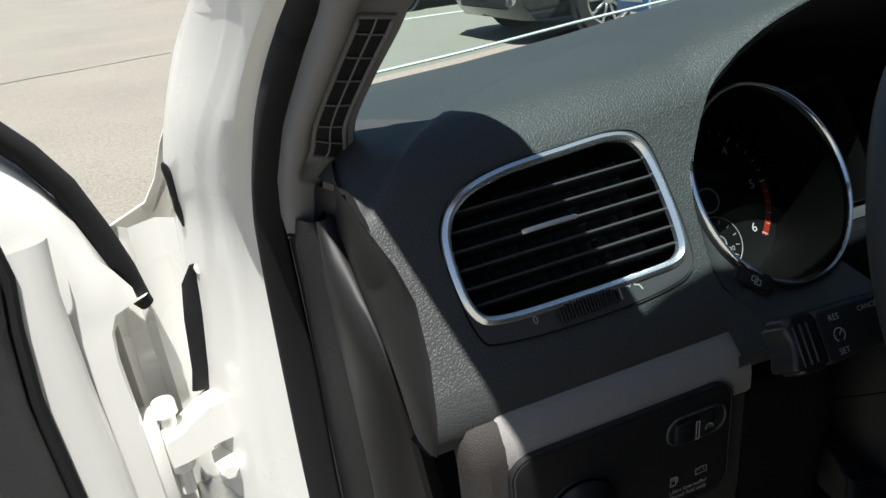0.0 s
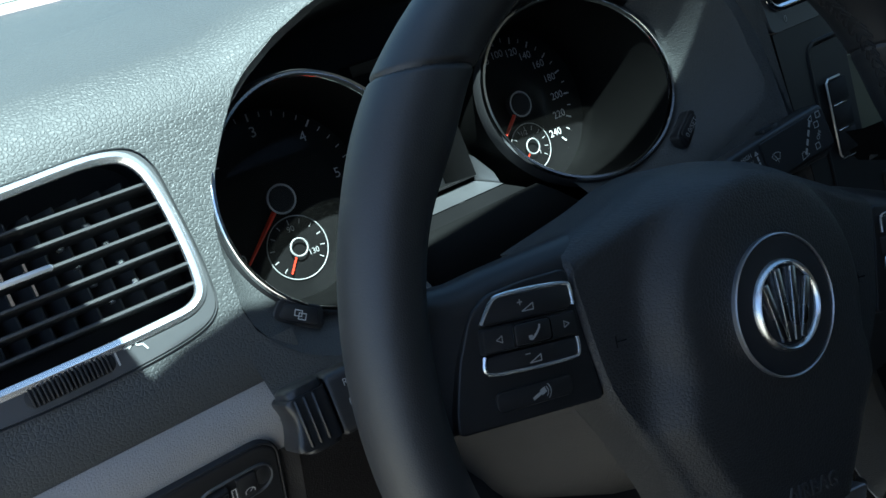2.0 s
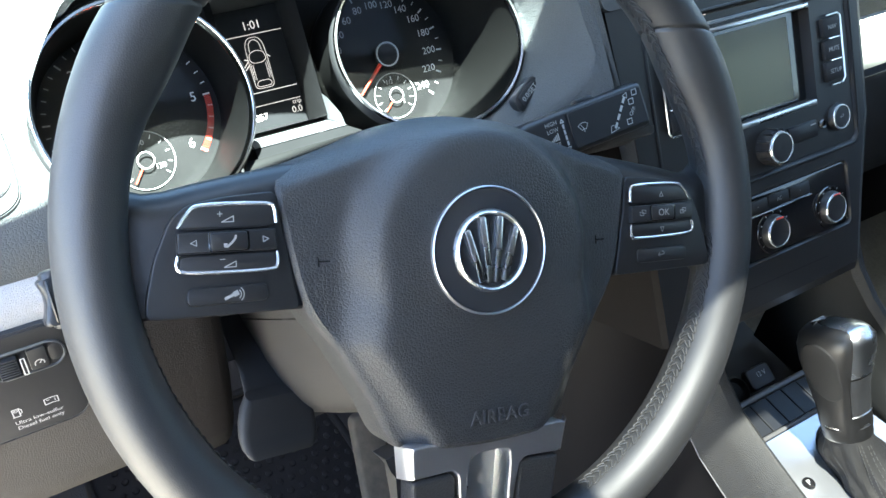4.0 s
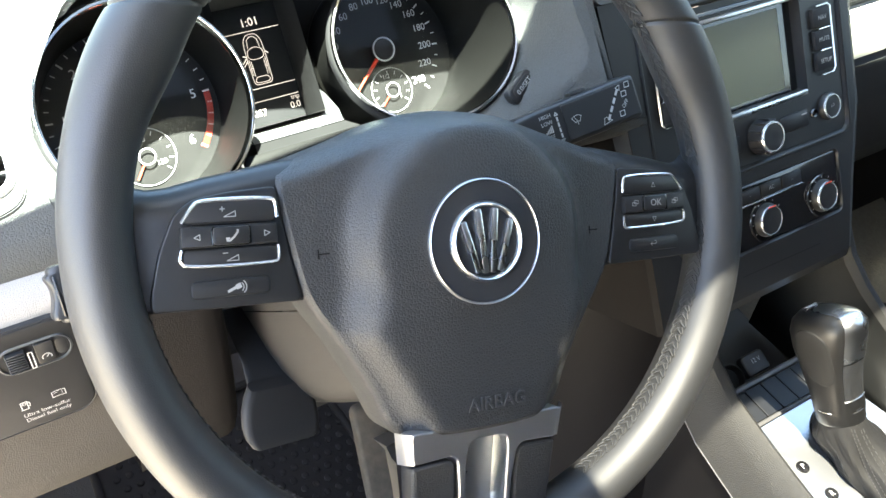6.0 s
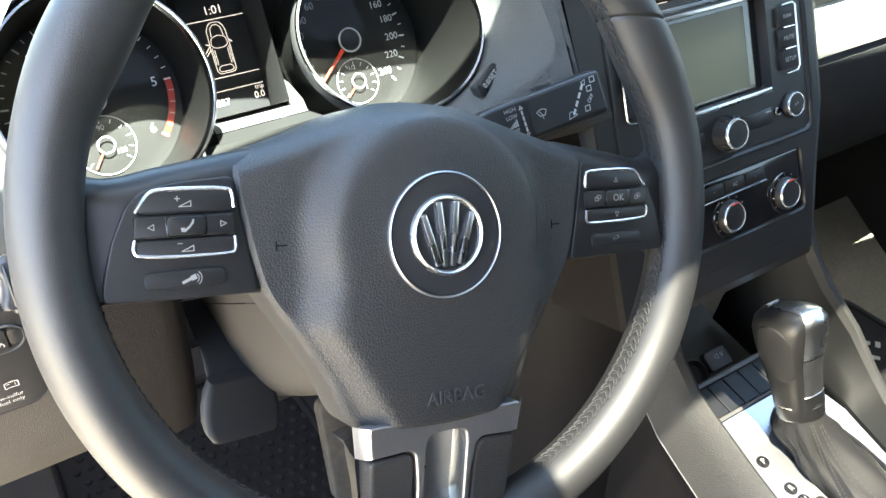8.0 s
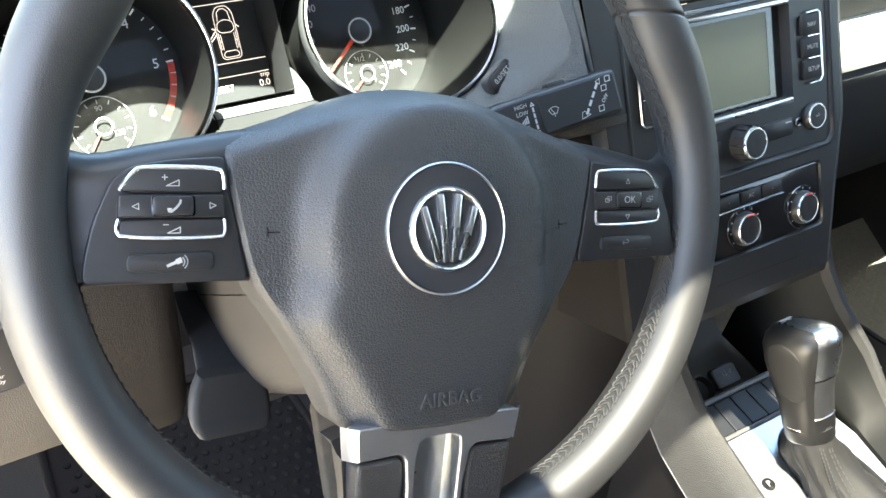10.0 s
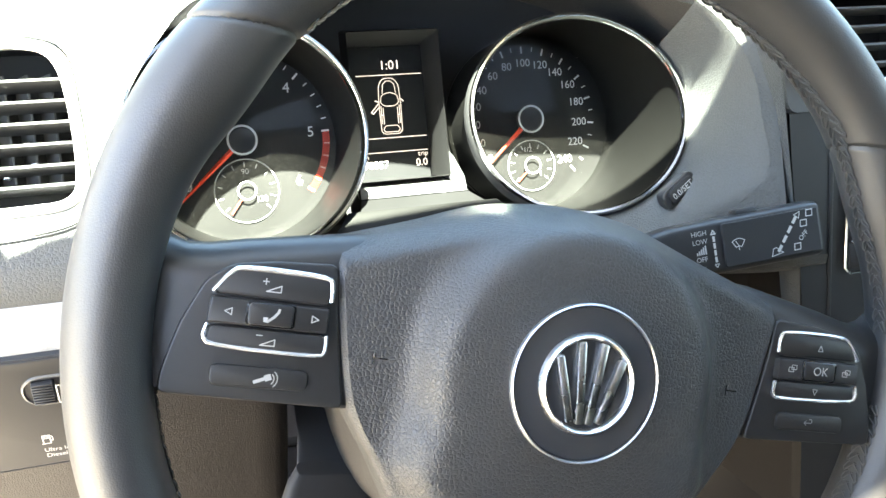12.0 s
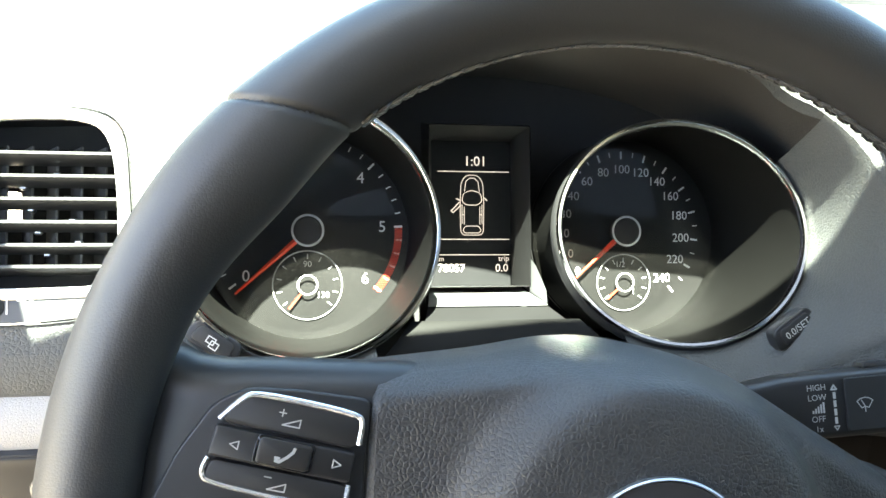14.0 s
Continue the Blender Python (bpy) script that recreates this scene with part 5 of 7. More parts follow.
def pill(name, at, turn, body, icon, label):
    b = thing(name, label, "button", Matrix.Translation(at) @ FACE_V.to_3x3().to_4x4() @ pose(0, 0, 0.003, 0, 0, turn))
    part("seat", slab(round_poly([(-0.0138, -0.0056), (0.0138, -0.0056), (0.0116, 0.0062), (-0.0116, 0.0062)], 0.004), -0.008, -0.0004, 0.0012, 3), SMOOTH, b)
    part("cap", slab(round_poly([(-0.0102, -0.0038), (0.0102, -0.0038), (0.0088, 0.0044), (-0.0088, 0.0044)], 0.0028), -0.003, 0.0010, 0.001, 2), MATTE, b)
    if body:
        part("mark", words(body, 0.0050, 0, 0, 0.0013), PRINT, b)
    else:
        part("mark", moved(join(*icon), Matrix.Translation((0, 0, 0.0011))), PRINT, b)


pill("trip_reset_button", (0.1390, 0.1385, 0.9124), 34, "0.0/SET", None, "small black reset button with white letters")
pill("clock_button", (-0.1427, 0.1408, 0.9097), -34, "", [stroke([(-0.003, -0.0012), (0.0006, -0.0012), (0.0006, 0.0016), (-0.003, 0.0016), (-0.003, -0.0012)], 0.0005), stroke([(-0.0008, -0.0026), (0.0028, -0.0026), (0.0028, 0.0004), (-0.0008, 0.0004), (-0.0008, -0.0026)], 0.0005)], "small black button with two white squares")

# ---- driver's side vent ----
vent = thing("air_vent", "rounded air vent with bright chrome frame and black slats", "air vent", FACE_V)
inn = inset(VENT, 0.0047)
panel_bm = face_with_holes(inset(PANEL, -0.0005), [inset(VENT, 0.0015)], lambda x, a: Vector((x, a, 0.0012)))
rimp = loft([[(x, y, z) for x, y in lp] for lp, z in ((PANEL, -0.004), (inset(PANEL, 0.0002), 0.0006), (inset(PANEL, 0.0006), 0.0013))])
part("surround", join(panel_bm, rimp), VENTP, vent)
part("chrome_frame", bezel(VENT, inn, -0.002, 0.0035, 0.0016), FRAMEC, vent, "polished chrome frame")
part("duct", loft([[(x, y, z) for x, y in inset(inn, k)] for z, k in ((-0.001, 0.0), (-0.02, 0.001), (-0.055, 0.003))] + [[(x * 0.2, y * 0.2, -0.056) for x, y in inset(inn, 0.003)]]), MATTE, vent)


def span(a):
    """The duct's left and right wall at height a."""
    xs = [x for (x, y), (x2, y2) in zip(inn, inn[1:] + inn[:1]) if (y - a) * (y2 - a) <= 0]
    return (min(xs), max(xs)) if len(xs) > 1 else (0.0, 0.0)


SLATS = [0.0185, 0.0085, -0.0015, -0.0115, -0.0215, -0.0308]
for a in SLATS:
    x0, x1 = span(a)
    sl = loft([[(x, a + dy, dz) for dy, dz in ((0.0012, -0.004), (0.0, -0.0025), (-0.0012, -0.004), (-0.0030, -0.020), (-0.0018, -0.020))] for x in (x0 + 0.0005, x1 - 0.0005)], True, True)
    sl_ = part("slat", sl, SMOOTH, vent)
    # Paler bar on the black slat stands for light catching its front edge.
    part("slat_edge", tube([(x0 + 0.0005, a + 0.0002, -0.0028), (x1 - 0.0005, a + 0.0002, -0.0028)], 0.0007, 6), SLAT, sl_, "lighter bar painting the lit front edge")
TABP = mat("pale_silver_tab", (0.70, 0.71, 0.72), 0.35, 0.3, var=0.05)
part("tab", tube([(-0.0165, -0.0012, -0.0015), (-0.0150, -0.0011, -0.0003), (0.0, -0.0010, 0.0002), (0.0135, -0.0010, -0.0003), (0.0150, -0.0011, -0.0015)], 0.0014, 8), TABP, vent, "silver slider tab")
for k in range(11):
    x = -0.050 + 0.0105 * k
    part("vane", moved(box(0.0010, 0.056, 0.016, 0, 1), pose(x, -0.0035, -0.027, 0, 28, 0)), SLAT, vent)
for x, y in ((0.0235, 0.0065), (0.0270, -0.0035), (0.0300, -0.0135), (0.0340, -0.0235), (0.0375, 0.0105), (0.0420, 0.0), (0.0445, -0.0100), (0.0470, -0.0200)):
    part("vane_clip", box(0.0034, 0.0040, 0.004, 0.0006, 1, (x, y, -0.0205)), SATIN, vent)
roller = part("thumbwheel", moved(slab(rounded(0.038, 0.0088, 0.004, 4), -0.003, 0.0008, 0.0006, 2), pose(0.0035, -0.0478, 0.0010, 0, 0, 1.5)), MATTE, vent)
for k in range(18):
    part("ridge", moved(box(0.0011, 0.0080, 0.004, 0.0004, 1, (-0.0162 + 0.0019 * k, 0, 0.0012 * math.sin(math.pi * k / 17))), pose(0.0035, -0.0478, 0.0010, 0, 0, 1.5)), MATTE, roller)
part("pointer", stroke([(0.0235, -0.0505), (0.0235, -0.0445)], 0.0008, 0.0014), PRINT, vent)
part("numeral", words("0", 0.0062, -0.0268, -0.0467, 0.0016), PRINT, vent)
part("seat_mark", moved(join(stroke([(0.0, 0.0022), (0.0006, 0.0), (0.0030, -0.0006), (0.0042, -0.0032)], 0.0008), stroke([(-0.0002, 0.0040), (0.0002, 0.0034)], 0.0013), stroke([(-0.0048, 0.0008), (-0.0020, 0.0008)], 0.0010), stroke([(-0.0030, 0.0018), (-0.0018, 0.0008), (-0.0030, -0.0002)], 0.0005)), Matrix.Translation((0.0325, -0.0455, 0.0014))), PRINT, vent)

# ---- light switch panel ----
SWF = frame_of((-0.245, 0.1215, 0.833), X, lean(-7))
sw = thing("light_switch_panel", "black light switch panel with rotary knob and fuel notice", "switch panel", SWF)
loop = rounded(0.134, 0.076, 0.012, 6)
part("plate", slab(loop, -0.010, 0.0025, 0.0015, 3), SMOOTH, sw)
part("rim_line", bezel(rounded(0.1365, 0.0785, 0.013, 6), rounded(0.134, 0.076, 0.012, 6), -0.004, 0.0020, 0.0004), MATTE, sw)
knob = part("rotary_knob", moved(lathe([(0.0, 0.014), (0.010, 0.015), (0.0115, 0.012), (0.0185, 0.0075), (0.0205, 0.003)], 40), Matrix.Translation((-0.030, -0.009, 0.0025))), SMOOTH, sw)
part("grip", moved(box(0.0045, 0.030, 0.010, 0.002, 2), pose(-0.030, -0.009, 0.018, 0, 0, 20)), SMOOTH, knob)
part("knob_ring", moved(lathe([(0.0205, 0.0028), (0.0213, 0.0038), (0.0222, 0.0028)], 48), Matrix.Translation((-0.030, -0.009, 0))), MATTE, knob)
part("knob_pointer", moved(stroke([(-0.030, -0.001), (-0.030, 0.005)], 0.0011), Matrix.Translation((0, 0, 0.0155))), PRINT, knob)
dm_o, dm_i = rounded(0.0395, 0.0200, 0.0092, 6), rounded(0.0368, 0.0174, 0.0080, 6)
dm = part("dimmer", moved(join(loft([[(x, y, z) for x, y in lp] for lp, z in ((dm_o, 0.0024), (inset(dm_o, 0.0004), 0.0034), (inset(dm_o, 0.0011), 0.0036), (dm_i, 0.0028), (inset(dm_i, 0.0009), 0.0004))]), slab(inset(dm_i, 0.0008), -0.002, 0.0006)), Matrix.Translation((0.0440, 0.0175, 0))), VENTP, sw, "oval recess with a rounded edge")
part("dimmer_wheel", moved(box(0.0105, 0.0138, 0.004, 0.001, 1, (-0.0095, 0, -0.001)), Matrix.Translation((0.0440, 0.0175, 0.0040))), MATTE, dm)
for k in range(8):
    part("ridge", box(0.0100, 0.0010, 0.003, 0.0003, 1, (0.0345, 0.0113 + 0.0018 * k, 0.0046)), MATTE, dm)
part("marked_block", moved(slab(rounded(0.0098, 0.0152, 0.0012, 3), 0.0, 0.0040, 0.0005, 2), Matrix.Translation((0.0494, 0.0175, 0))), SMOOTH, dm)
part("end_block", moved(slab(rounded(0.0064, 0.0120, 0.0030, 4), 0.0, 0.0028, 0.0008, 2), Matrix.Translation((0.0580, 0.0175, 0))), SMOOTH, dm)
part("dimmer_mark", moved(join(stroke([(-0.0032, 0.0060), (-0.0032, -0.0060), (-0.0012, -0.0060), (-0.0012, 0.0060), (-0.0032, 0.0060)], 0.0006), stroke(arc(0.0024, -20, 200, 10, 0.0054, -0.0008), 0.0006), stroke([(0.0054, -0.0008), (0.0069, 0.0010)], 0.0006)), Matrix.Translation((0.0440, 0.0175, 0.0062))), PRINT, dm)
fuel = moved(join(stroke([(-0.0022, -0.0030), (-0.0022, 0.0030), (0.0012, 0.0030), (0.0012, -0.0030), (-0.0028, -0.0030)], 0.0006), stroke([(-0.0014, 0.0008), (0.0004, 0.0008), (0.0004, 0.0020), (-0.0014, 0.0020), (-0.0014, 0.0008)], 0.0004), stroke([(0.0012, -0.001), (0.0024, -0.001), (0.0024, 0.0016), (0.0018, 0.0024)], 0.0005)), Matrix.Translation((0.0300, -0.0175, 0.0028)))
book = moved(join(stroke([(-0.0036, -0.0022), (-0.0036, 0.0020), (-0.0004, 0.0026), (0.0, 0.0020), (0.0004, 0.0026), (0.0036, 0.0020), (0.0036, -0.0022), (0.0, -0.0018), (-0.0036, -0.0022)], 0.0005), words("i", 0.0038, 0.0019, 0.0, 0), stroke([(-0.0024, 0.001), (-0.0010, 0.001)], 0.0005)), Matrix.Translation((0.0482, -0.0170, 0.0028)))
part("notice_marks", join(fuel, book), PRINT, sw, "white fuel and handbook marks")
part("notice", words("Ultra low-sulfur", 0.0040, 0.0400, -0.0258, 0.0029), PRINT, sw, "white fuel notice")
part("notice", words("Diesel fuel only", 0.0040, 0.0400, -0.0300, 0.0029), PRINT, sw, "white fuel notice")

# ---- stalks ----
ST = frame_of((0.135, 0.0755, 0.9150), Vector((1, -0.02, 0.085)), lean(30))
stalk = thing("wiper_stalk", "black wiper stalk with white symbols", "stalk", ST)
secs = []
for x, h, d in ((-0.085, 0.010, 0.009), (-0.060, 0.011, 0.009), (-0.040, 0.0135, 0.0085), (-0.022, 0.0140, 0.0080), (0.020, 0.0142, 0.0078), (0.0425, 0.0144, 0.0078), (0.0455, 0.0136, 0.0070), (0.0468, 0.0115, 0.0050)):
    secs.append([(x, y, z) for y, z in rounded(2 * h, 2 * d, min(h, d) * 0.45, 4)])
part("lever", loft(secs, True, True), SMOOTH, stalk)
inl_p = part("inlay", moved(slab(round_poly([(-0.0125, -0.0112), (0.0435, -0.0112), (0.0435, 0.0112), (-0.0125, 0.0112)], 0.0015), 0.0, 0.0088, 0.0003, 1), Matrix()), MATTE, stalk)
part("letters", join(*[words(t, 0.0036, -0.0252, y, 0.0084) for t, y in (("HIGH", 0.0082), ("LOW", 0.0040), ("OFF", -0.0050), ("1x", -0.0092))]), PRINT, stalk)
bars = [stroke([(-0.0275 + 0.0012 * k, -0.0022), (-0.0275 + 0.0012 * k, -0.0022 + 0.0008 * (k + 1))], 0.0008, 0.0084) for k in range(5)]
arrow = [stroke([(-0.0175, y), (-0.0175, y + 0.0020)], 0.0013, 0.0084) for y in (-0.0070, -0.0035, 0.0, 0.0035)] + [stroke([(-0.0187, 0.0070), (-0.0175, 0.0088), (-0.0163, 0.0070), (-0.0187, 0.0070)], 0.0007, 0.0084), stroke([(-0.0187, -0.0084), (-0.0175, -0.0100), (-0.0163, -0.0084), (-0.0187, -0.0084)], 0.0004, 0.0084)]
part("speed_bars", join(*bars), PRINT, stalk)
for b_ in arrow:
    part("arrow_bar", b_, PRINT, stalk)
wipe = [stroke([(-0.0078, 0.0012), (-0.0062, 0.0022), (-0.0042, 0.0026), (-0.0022, 0.0022), (-0.0006, 0.0012), (-0.0026, -0.0018), (-0.0042, -0.0012), (-0.0058, -0.0018), (-0.0078, 0.0012)], 0.0004, 0.0089), stroke([(-0.0042, -0.0034), (-0.0042, -0.0012), (-0.0058, 0.0016)], 0.0004, 0.0089)]
diag = [stroke([(0.0180 + 0.0034 * k, -0.0078 + 0.0044 * k), (0.0198 + 0.0034 * k, -0.0055 + 0.0044 * k)], 0.0017, 0.0089) for k in range(4)] + [stroke([(0.0150, -0.0062), (0.0138, -0.0100), (0.0205, -0.0088), (0.0190, -0.0078), (0.0168, -0.0058), (0.0150, -0.0062)], 0.0004, 0.0089), stroke([(0.0292, 0.0092), (0.0328, 0.0104), (0.0318, 0.0070), (0.0292, 0.0092)], 0.0004, 0.0089)]
sqs = [stroke([(x - 0.0018, y - 0.0014), (x + 0.0018, y - 0.0014), (x + 0.0022, y + 0.0018), (x - 0.0014, y + 0.0018), (x - 0.0018, y - 0.0014)], 0.0005, 0.0089) for x, y in ((0.0290, -0.0075), (0.0340, 0.0040), (0.0380, 0.0088))] + [words("OFF", 0.0036, 0.0335, -0.0022, 0.0090, 40)]
part("wiper_mark", join(*wipe), PRINT, inl_p)
for b_ in diag:
    part("arrow_bar", b_, PRINT, inl_p)
for b_ in sqs:
    part("mark", b_, PRINT, inl_p)
part("rest_switch", box(0.013, 0.004, 0.008, 0.0015, 2, (0.006, 0.0145, 0.0)), SMOOTH, stalk)
SL = frame_of((-0.1530, 0.0720, 0.9110), Vector((1, 0.02, -0.04)), lean(30))
cst = thing("indicator_stalk", "black indicator stalk with cruise control marks", "stalk", SL)
secs = []
for x, h, d in ((0.085, 0.009, 0.008), (0.055, 0.010, 0.008), (0.030, 0.0125, 0.0085), (-0.012, 0.0135, 0.009), (-0.0135, 0.0125, 0.008)):
    secs.append([(x, y, z) for y, z in rounded(2 * h, 2 * d, min(h, d) * 0.4, 4)])
part("lever", loft(secs, True, True), SMOOTH, cst)
rows = []
for y, xl in ((-0.0112, -0.0330), (-0.0104, -0.0343), (-0.0085, -0.0345), (-0.0050, -0.0330), (-0.0010, -0.0318), (0.0030, -0.0315), (0.0060, -0.0321), (0.0080, -0.0328), (0.0096, -0.0328), (0.0106, -0.0316)):
    rows.append([((xl - 0.0145) / 2 + x, y, z) for x, z in rounded(-0.0145 - xl, 0.0198, 0.0028, 4)])
part("end_cap", loft(rows, True, True), SMOOTH, cst, "waisted black rocker end")
for y0, y1, xl in ((0.0106, 0.0142, -0.0312), (-0.0112, -0.0138, -0.0310)):
    rows = [[((xl * k - 0.0145) / 2 + x, y0 + (y1 - y0) * f, z) for x, z in rounded(-0.0145 - xl * k, 0.0180 * k, 0.0045, 4)] for f, k in ((0.0, 1.0), (0.6, 0.99), (0.9, 0.95), (1.0, 0.86))]
    part("cap_end", loft(rows, True, True), SMOOTH, cst)
for k in range(3):
    part("cap_rib", box(0.0014, 0.020, 0.0022, 0.0006, 1, (-0.021 - 0.0040 * k, 0, 0.0100)), SMOOTH, cst)
part("letters", join(words("RES", 0.0042, -0.004, 0.0075, 0.0094), words("SET", 0.0042, -0.004, -0.0090, 0.0094), words("CANCEL", 0.0036, 0.018, 0.0075, 0.0092)), PRINT, cst)
part("dial_mark", moved(join(stroke(arc(0.0032, -60, 240, 14), 0.0006), stroke([(0, 0), (0.0018, 0.0018)], 0.0006)), Matrix.Translation((-0.004, -0.001, 0.0092))), PRINT, cst)

# ---- centre stack ----
stack = thing("centre_stack", "black plastic centre stack housing", "centre stack", FACE_S)
hl = -0.158


def plate_loop(x0, x1, y0, y1, r):
    return [(x + (x0 + x1) / 2, y + (y0 + y1) / 2) for x, y in rounded(x1 - x0, y1 - y0, r, 5)]


# front of the housing with wells for radio and climate panel
outer = [(hl, -0.085), (0.046, -0.085), (0.056, -0.03), (0.070, 0.03), (0.072, 0.152), (hl - 0.011, 0.152), (hl - 0.008, 0.116), (hl - 0.0025, 0.067), (hl, 0.03)]
rad = plate_loop(-0.140, 0.060, 0.012, 0.137, 0.009)
cli = plate_loop(-0.118, 0.0445, -0.052, 0.0005, 0.006)
fr_bm = face_with_holes(outer, [rad, cli], lambda x, a: Vector((x, a, 0.0)))
wells = [loft([[(x, y, z) for x, y in inset(lp, k)] for z, k in ((0.0, 0.0), (-0.0015, 0.0012), (-0.008, 0.0016))]) for lp in (rad, cli)]
part("front", join(fr_bm, *wells), SMOOTH, stack)
part("edge_strip", bezel(plate_loop(-0.1425, 0.0625, 0.0095, 0.1395, 0.0105), rad, -0.001, 0.0010, 0.0004), SMOOTH, stack)
right = loft([[(0.046, -0.085, 0), (0.056, -0.03, 0), (0.070, 0.03, 0), (0.072, 0.152, 0)], [(0.052, -0.085, -0.003), (0.063, -0.03, -0.003), (0.078, 0.03, -0.004), (0.081, 0.152, -0.005)], [(0.058, -0.085, -0.012), (0.070, -0.03, -0.016), (0.092, 0.03, -0.022), (0.096, 0.152, -0.026)], [(0.060, -0.085, -0.12), (0.072, -0.03, -0.16), (0.100, 0.03, -0.18), (0.106, 0.152, -0.19)]], False)
part("side", right, DASH, stack)
left = loft([[(hl, -0.085, 0), (hl, 0.03, 0), (hl - 0.004, 0.152, 0)], [(hl - 0.003, -0.085, -0.004), (hl - 0.003, 0.03, -0.004), (hl - 0.007, 0.152, -0.004)], [(hl + 0.010, -0.085, -0.14), (hl + 0.010, 0.03, -0.12), (hl + 0.006, 0.152, -0.10)]], False)
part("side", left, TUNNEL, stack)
part("lower_lip", loft([[(x, -0.085, 0.0), (x, -0.092, -0.003), (x, -0.096, -0.012), (x, -0.094, -0.10)] for x in (-0.118, -0.05, 0.046)], False), SMOOTH, stack)
part("pull_line", stroke([(-0.075, -0.0685), (0.012, -0.0700)], 0.0009, 0.0002), MATTE, stack)

radio = thing("radio", "black radio with unlit screen and chrome-ringed knobs", "radio", FACE_S)
scr_hole = plate_loop(-0.100, 0.0195, 0.050, 0.1225, 0.002)
rb = face_with_holes(inset(rad, 0.0018), [scr_hole], lambda x, a: Vector((x, a, -0.0015)))
part("front", rb, SMOOTH, radio)
sc_in = plate_loop(-0.0885, 0.0045, 0.0575, 0.1185, 0.001)
part("screen_well", loft([[(x, y, -0.0015) for x, y in scr_hole], [(x, y, -0.0095) for x, y in inset(plate_loop(-0.099, 0.0175, 0.0535, 0.1215, 0.002), 0.0)]]), MATTE, radio)
part("screen_frame", face_with_holes(plate_loop(-0.099, 0.0175, 0.0535, 0.1215, 0.002), [sc_in], lambda x, a: Vector((x, a, -0.0095))), GLOSSB, radio)
part("screen", slab(sc_in, -0.0110, -0.0098), SCREEN, radio, "unlit grey-green screen")
part("chrome_rule", box(0.118, 0.0040, 0.0030, 0.0008, 2, (-0.041, 0.0518, -0.0015)), SATIN, radio, "satin chrome bar")
part("chrome_rule", box(0.118, 0.0034, 0.0030, 0.0008, 2, (-0.041, 0.1236, -0.0015)), SATIN, radio, "satin chrome bar")
part("disc_slot", box(0.100, 0.0035, 0.003, 0.001, 1, (-0.040, 0.1290, -0.0018)), GLOSSB, radio)
for k, t in enumerate(("A", "i")):
    b = part("top_button", box(0.0125, 0.0052, 0.003, 0.0008, 2, (0.0205 + 0.0145 * k, 0.1287, -0.0005)), MATTE, radio)
    part("mark", stroke([(0.0190 + 0.0145 * k, 0.1280), (0.0205 + 0.0145 * k, 0.1297), (0.0220 + 0.0145 * k, 0.1280), (0.0190 + 0.0145 * k, 0.1280)], 0.0004, 0.0012), PRINT, b)
for xc, names, s in ((0.0385, ("NAV", "MUTE", "SETUP"), 1), (-0.1200, ("", "", ""), -1)):
    for k, t in enumerate(names):
        yb = 0.1035 - 0.0163 * k
        b = part("side_button", box(0.0190, 0.0148, 0.004, 0.0012, 2, (xc, yb, 0.0)), MATTE, radio)
        if t:
            part("letters", words(t, 0.0046, xc, yb, 0.0024), PRINT, b)
        if k:
            part("chrome_tick", box(0.0125, 0.0008, 0.003, 0.0002, 1, (xc + s * 0.002, yb + 0.0082, 0.0010)), CHROME, radio)
    pts = [(xc - s * 0.004, 0.1125), (xc + s * 0.0080, 0.1128), (xc + s * 0.0108, 0.1105), (xc + s * 0.0112, 0.0640), (xc + s * 0.0085, 0.0608), (xc - s * 0.004, 0.0605)]
    part("chrome_bracket", tube([(x, y, 0.0012) for x, y in pts], 0.0007, 6), SATIN, radio, "thin chrome bracket")


def turn_knob(parent, x, y, r, h, ring=True, mark=False, face=SMOOTH):
    k = part("knob", moved(lathe([(r * 1.12, -0.002), (r * 1.10, h * 0.25), (r * 1.03, h * 0.8), (r * 0.98, h), (r * 0.84, h + 0.0004), (0.0, h - 0.0004)], 48), Matrix.Translation((x, y, -0.001))), face, parent)
    if ring:
        part("knob_ring", moved(lathe([(r * 0.85, h), (r * 0.87, h + 0.0010), (r * 0.95, h + 0.0010), (r * 0.99, h - 0.0002), (r * 1.0, h - 0.0008)], 48), Matrix.Translation((x, y, -0.001))), FRAMEC, k, "chrome ring")
    if mark:
        part("red_mark", moved(stroke([(-0.3 * r, 0.93 * r), (0.3 * r, 0.93 * r)], 0.0012), Matrix.Translation((x, y, h + 0.0006))), REDP, k)
    return k


k1 = turn_knob(radio, -0.0375, 0.0310, 0.0118, 0.0120)
for j in range(24):
    a = 2 * math.pi * j / 24
    if j % 2 == 0:
        part("knob_rib", moved(box(0.0018, 0.0016, 0.010, 0.0003, 1), pose(-0.0375 + 0.0128 * math.cos(a), 0.0310 + 0.0128 * math.sin(a), 0.0045, 0, 0, math.degrees(a))), SMOOTH, k1)
kb = turn_knob(radio, 0.0395, 0.0350, 0.0098, 0.0035)
part("mark", moved(stroke([(-0.002, 0.0), (-0.001, 0.001), (-0.002, 0.0), (-0.001, -0.001), (-0.002, 0.0), (0.0015, 0.0), (0.002, 0.0008), (0.0015, 0.0016), (0.0002, 0.0016)], 0.0004), Matrix.Translation((0.0395, 0.0350, 0.0029))), PRINT, kb)
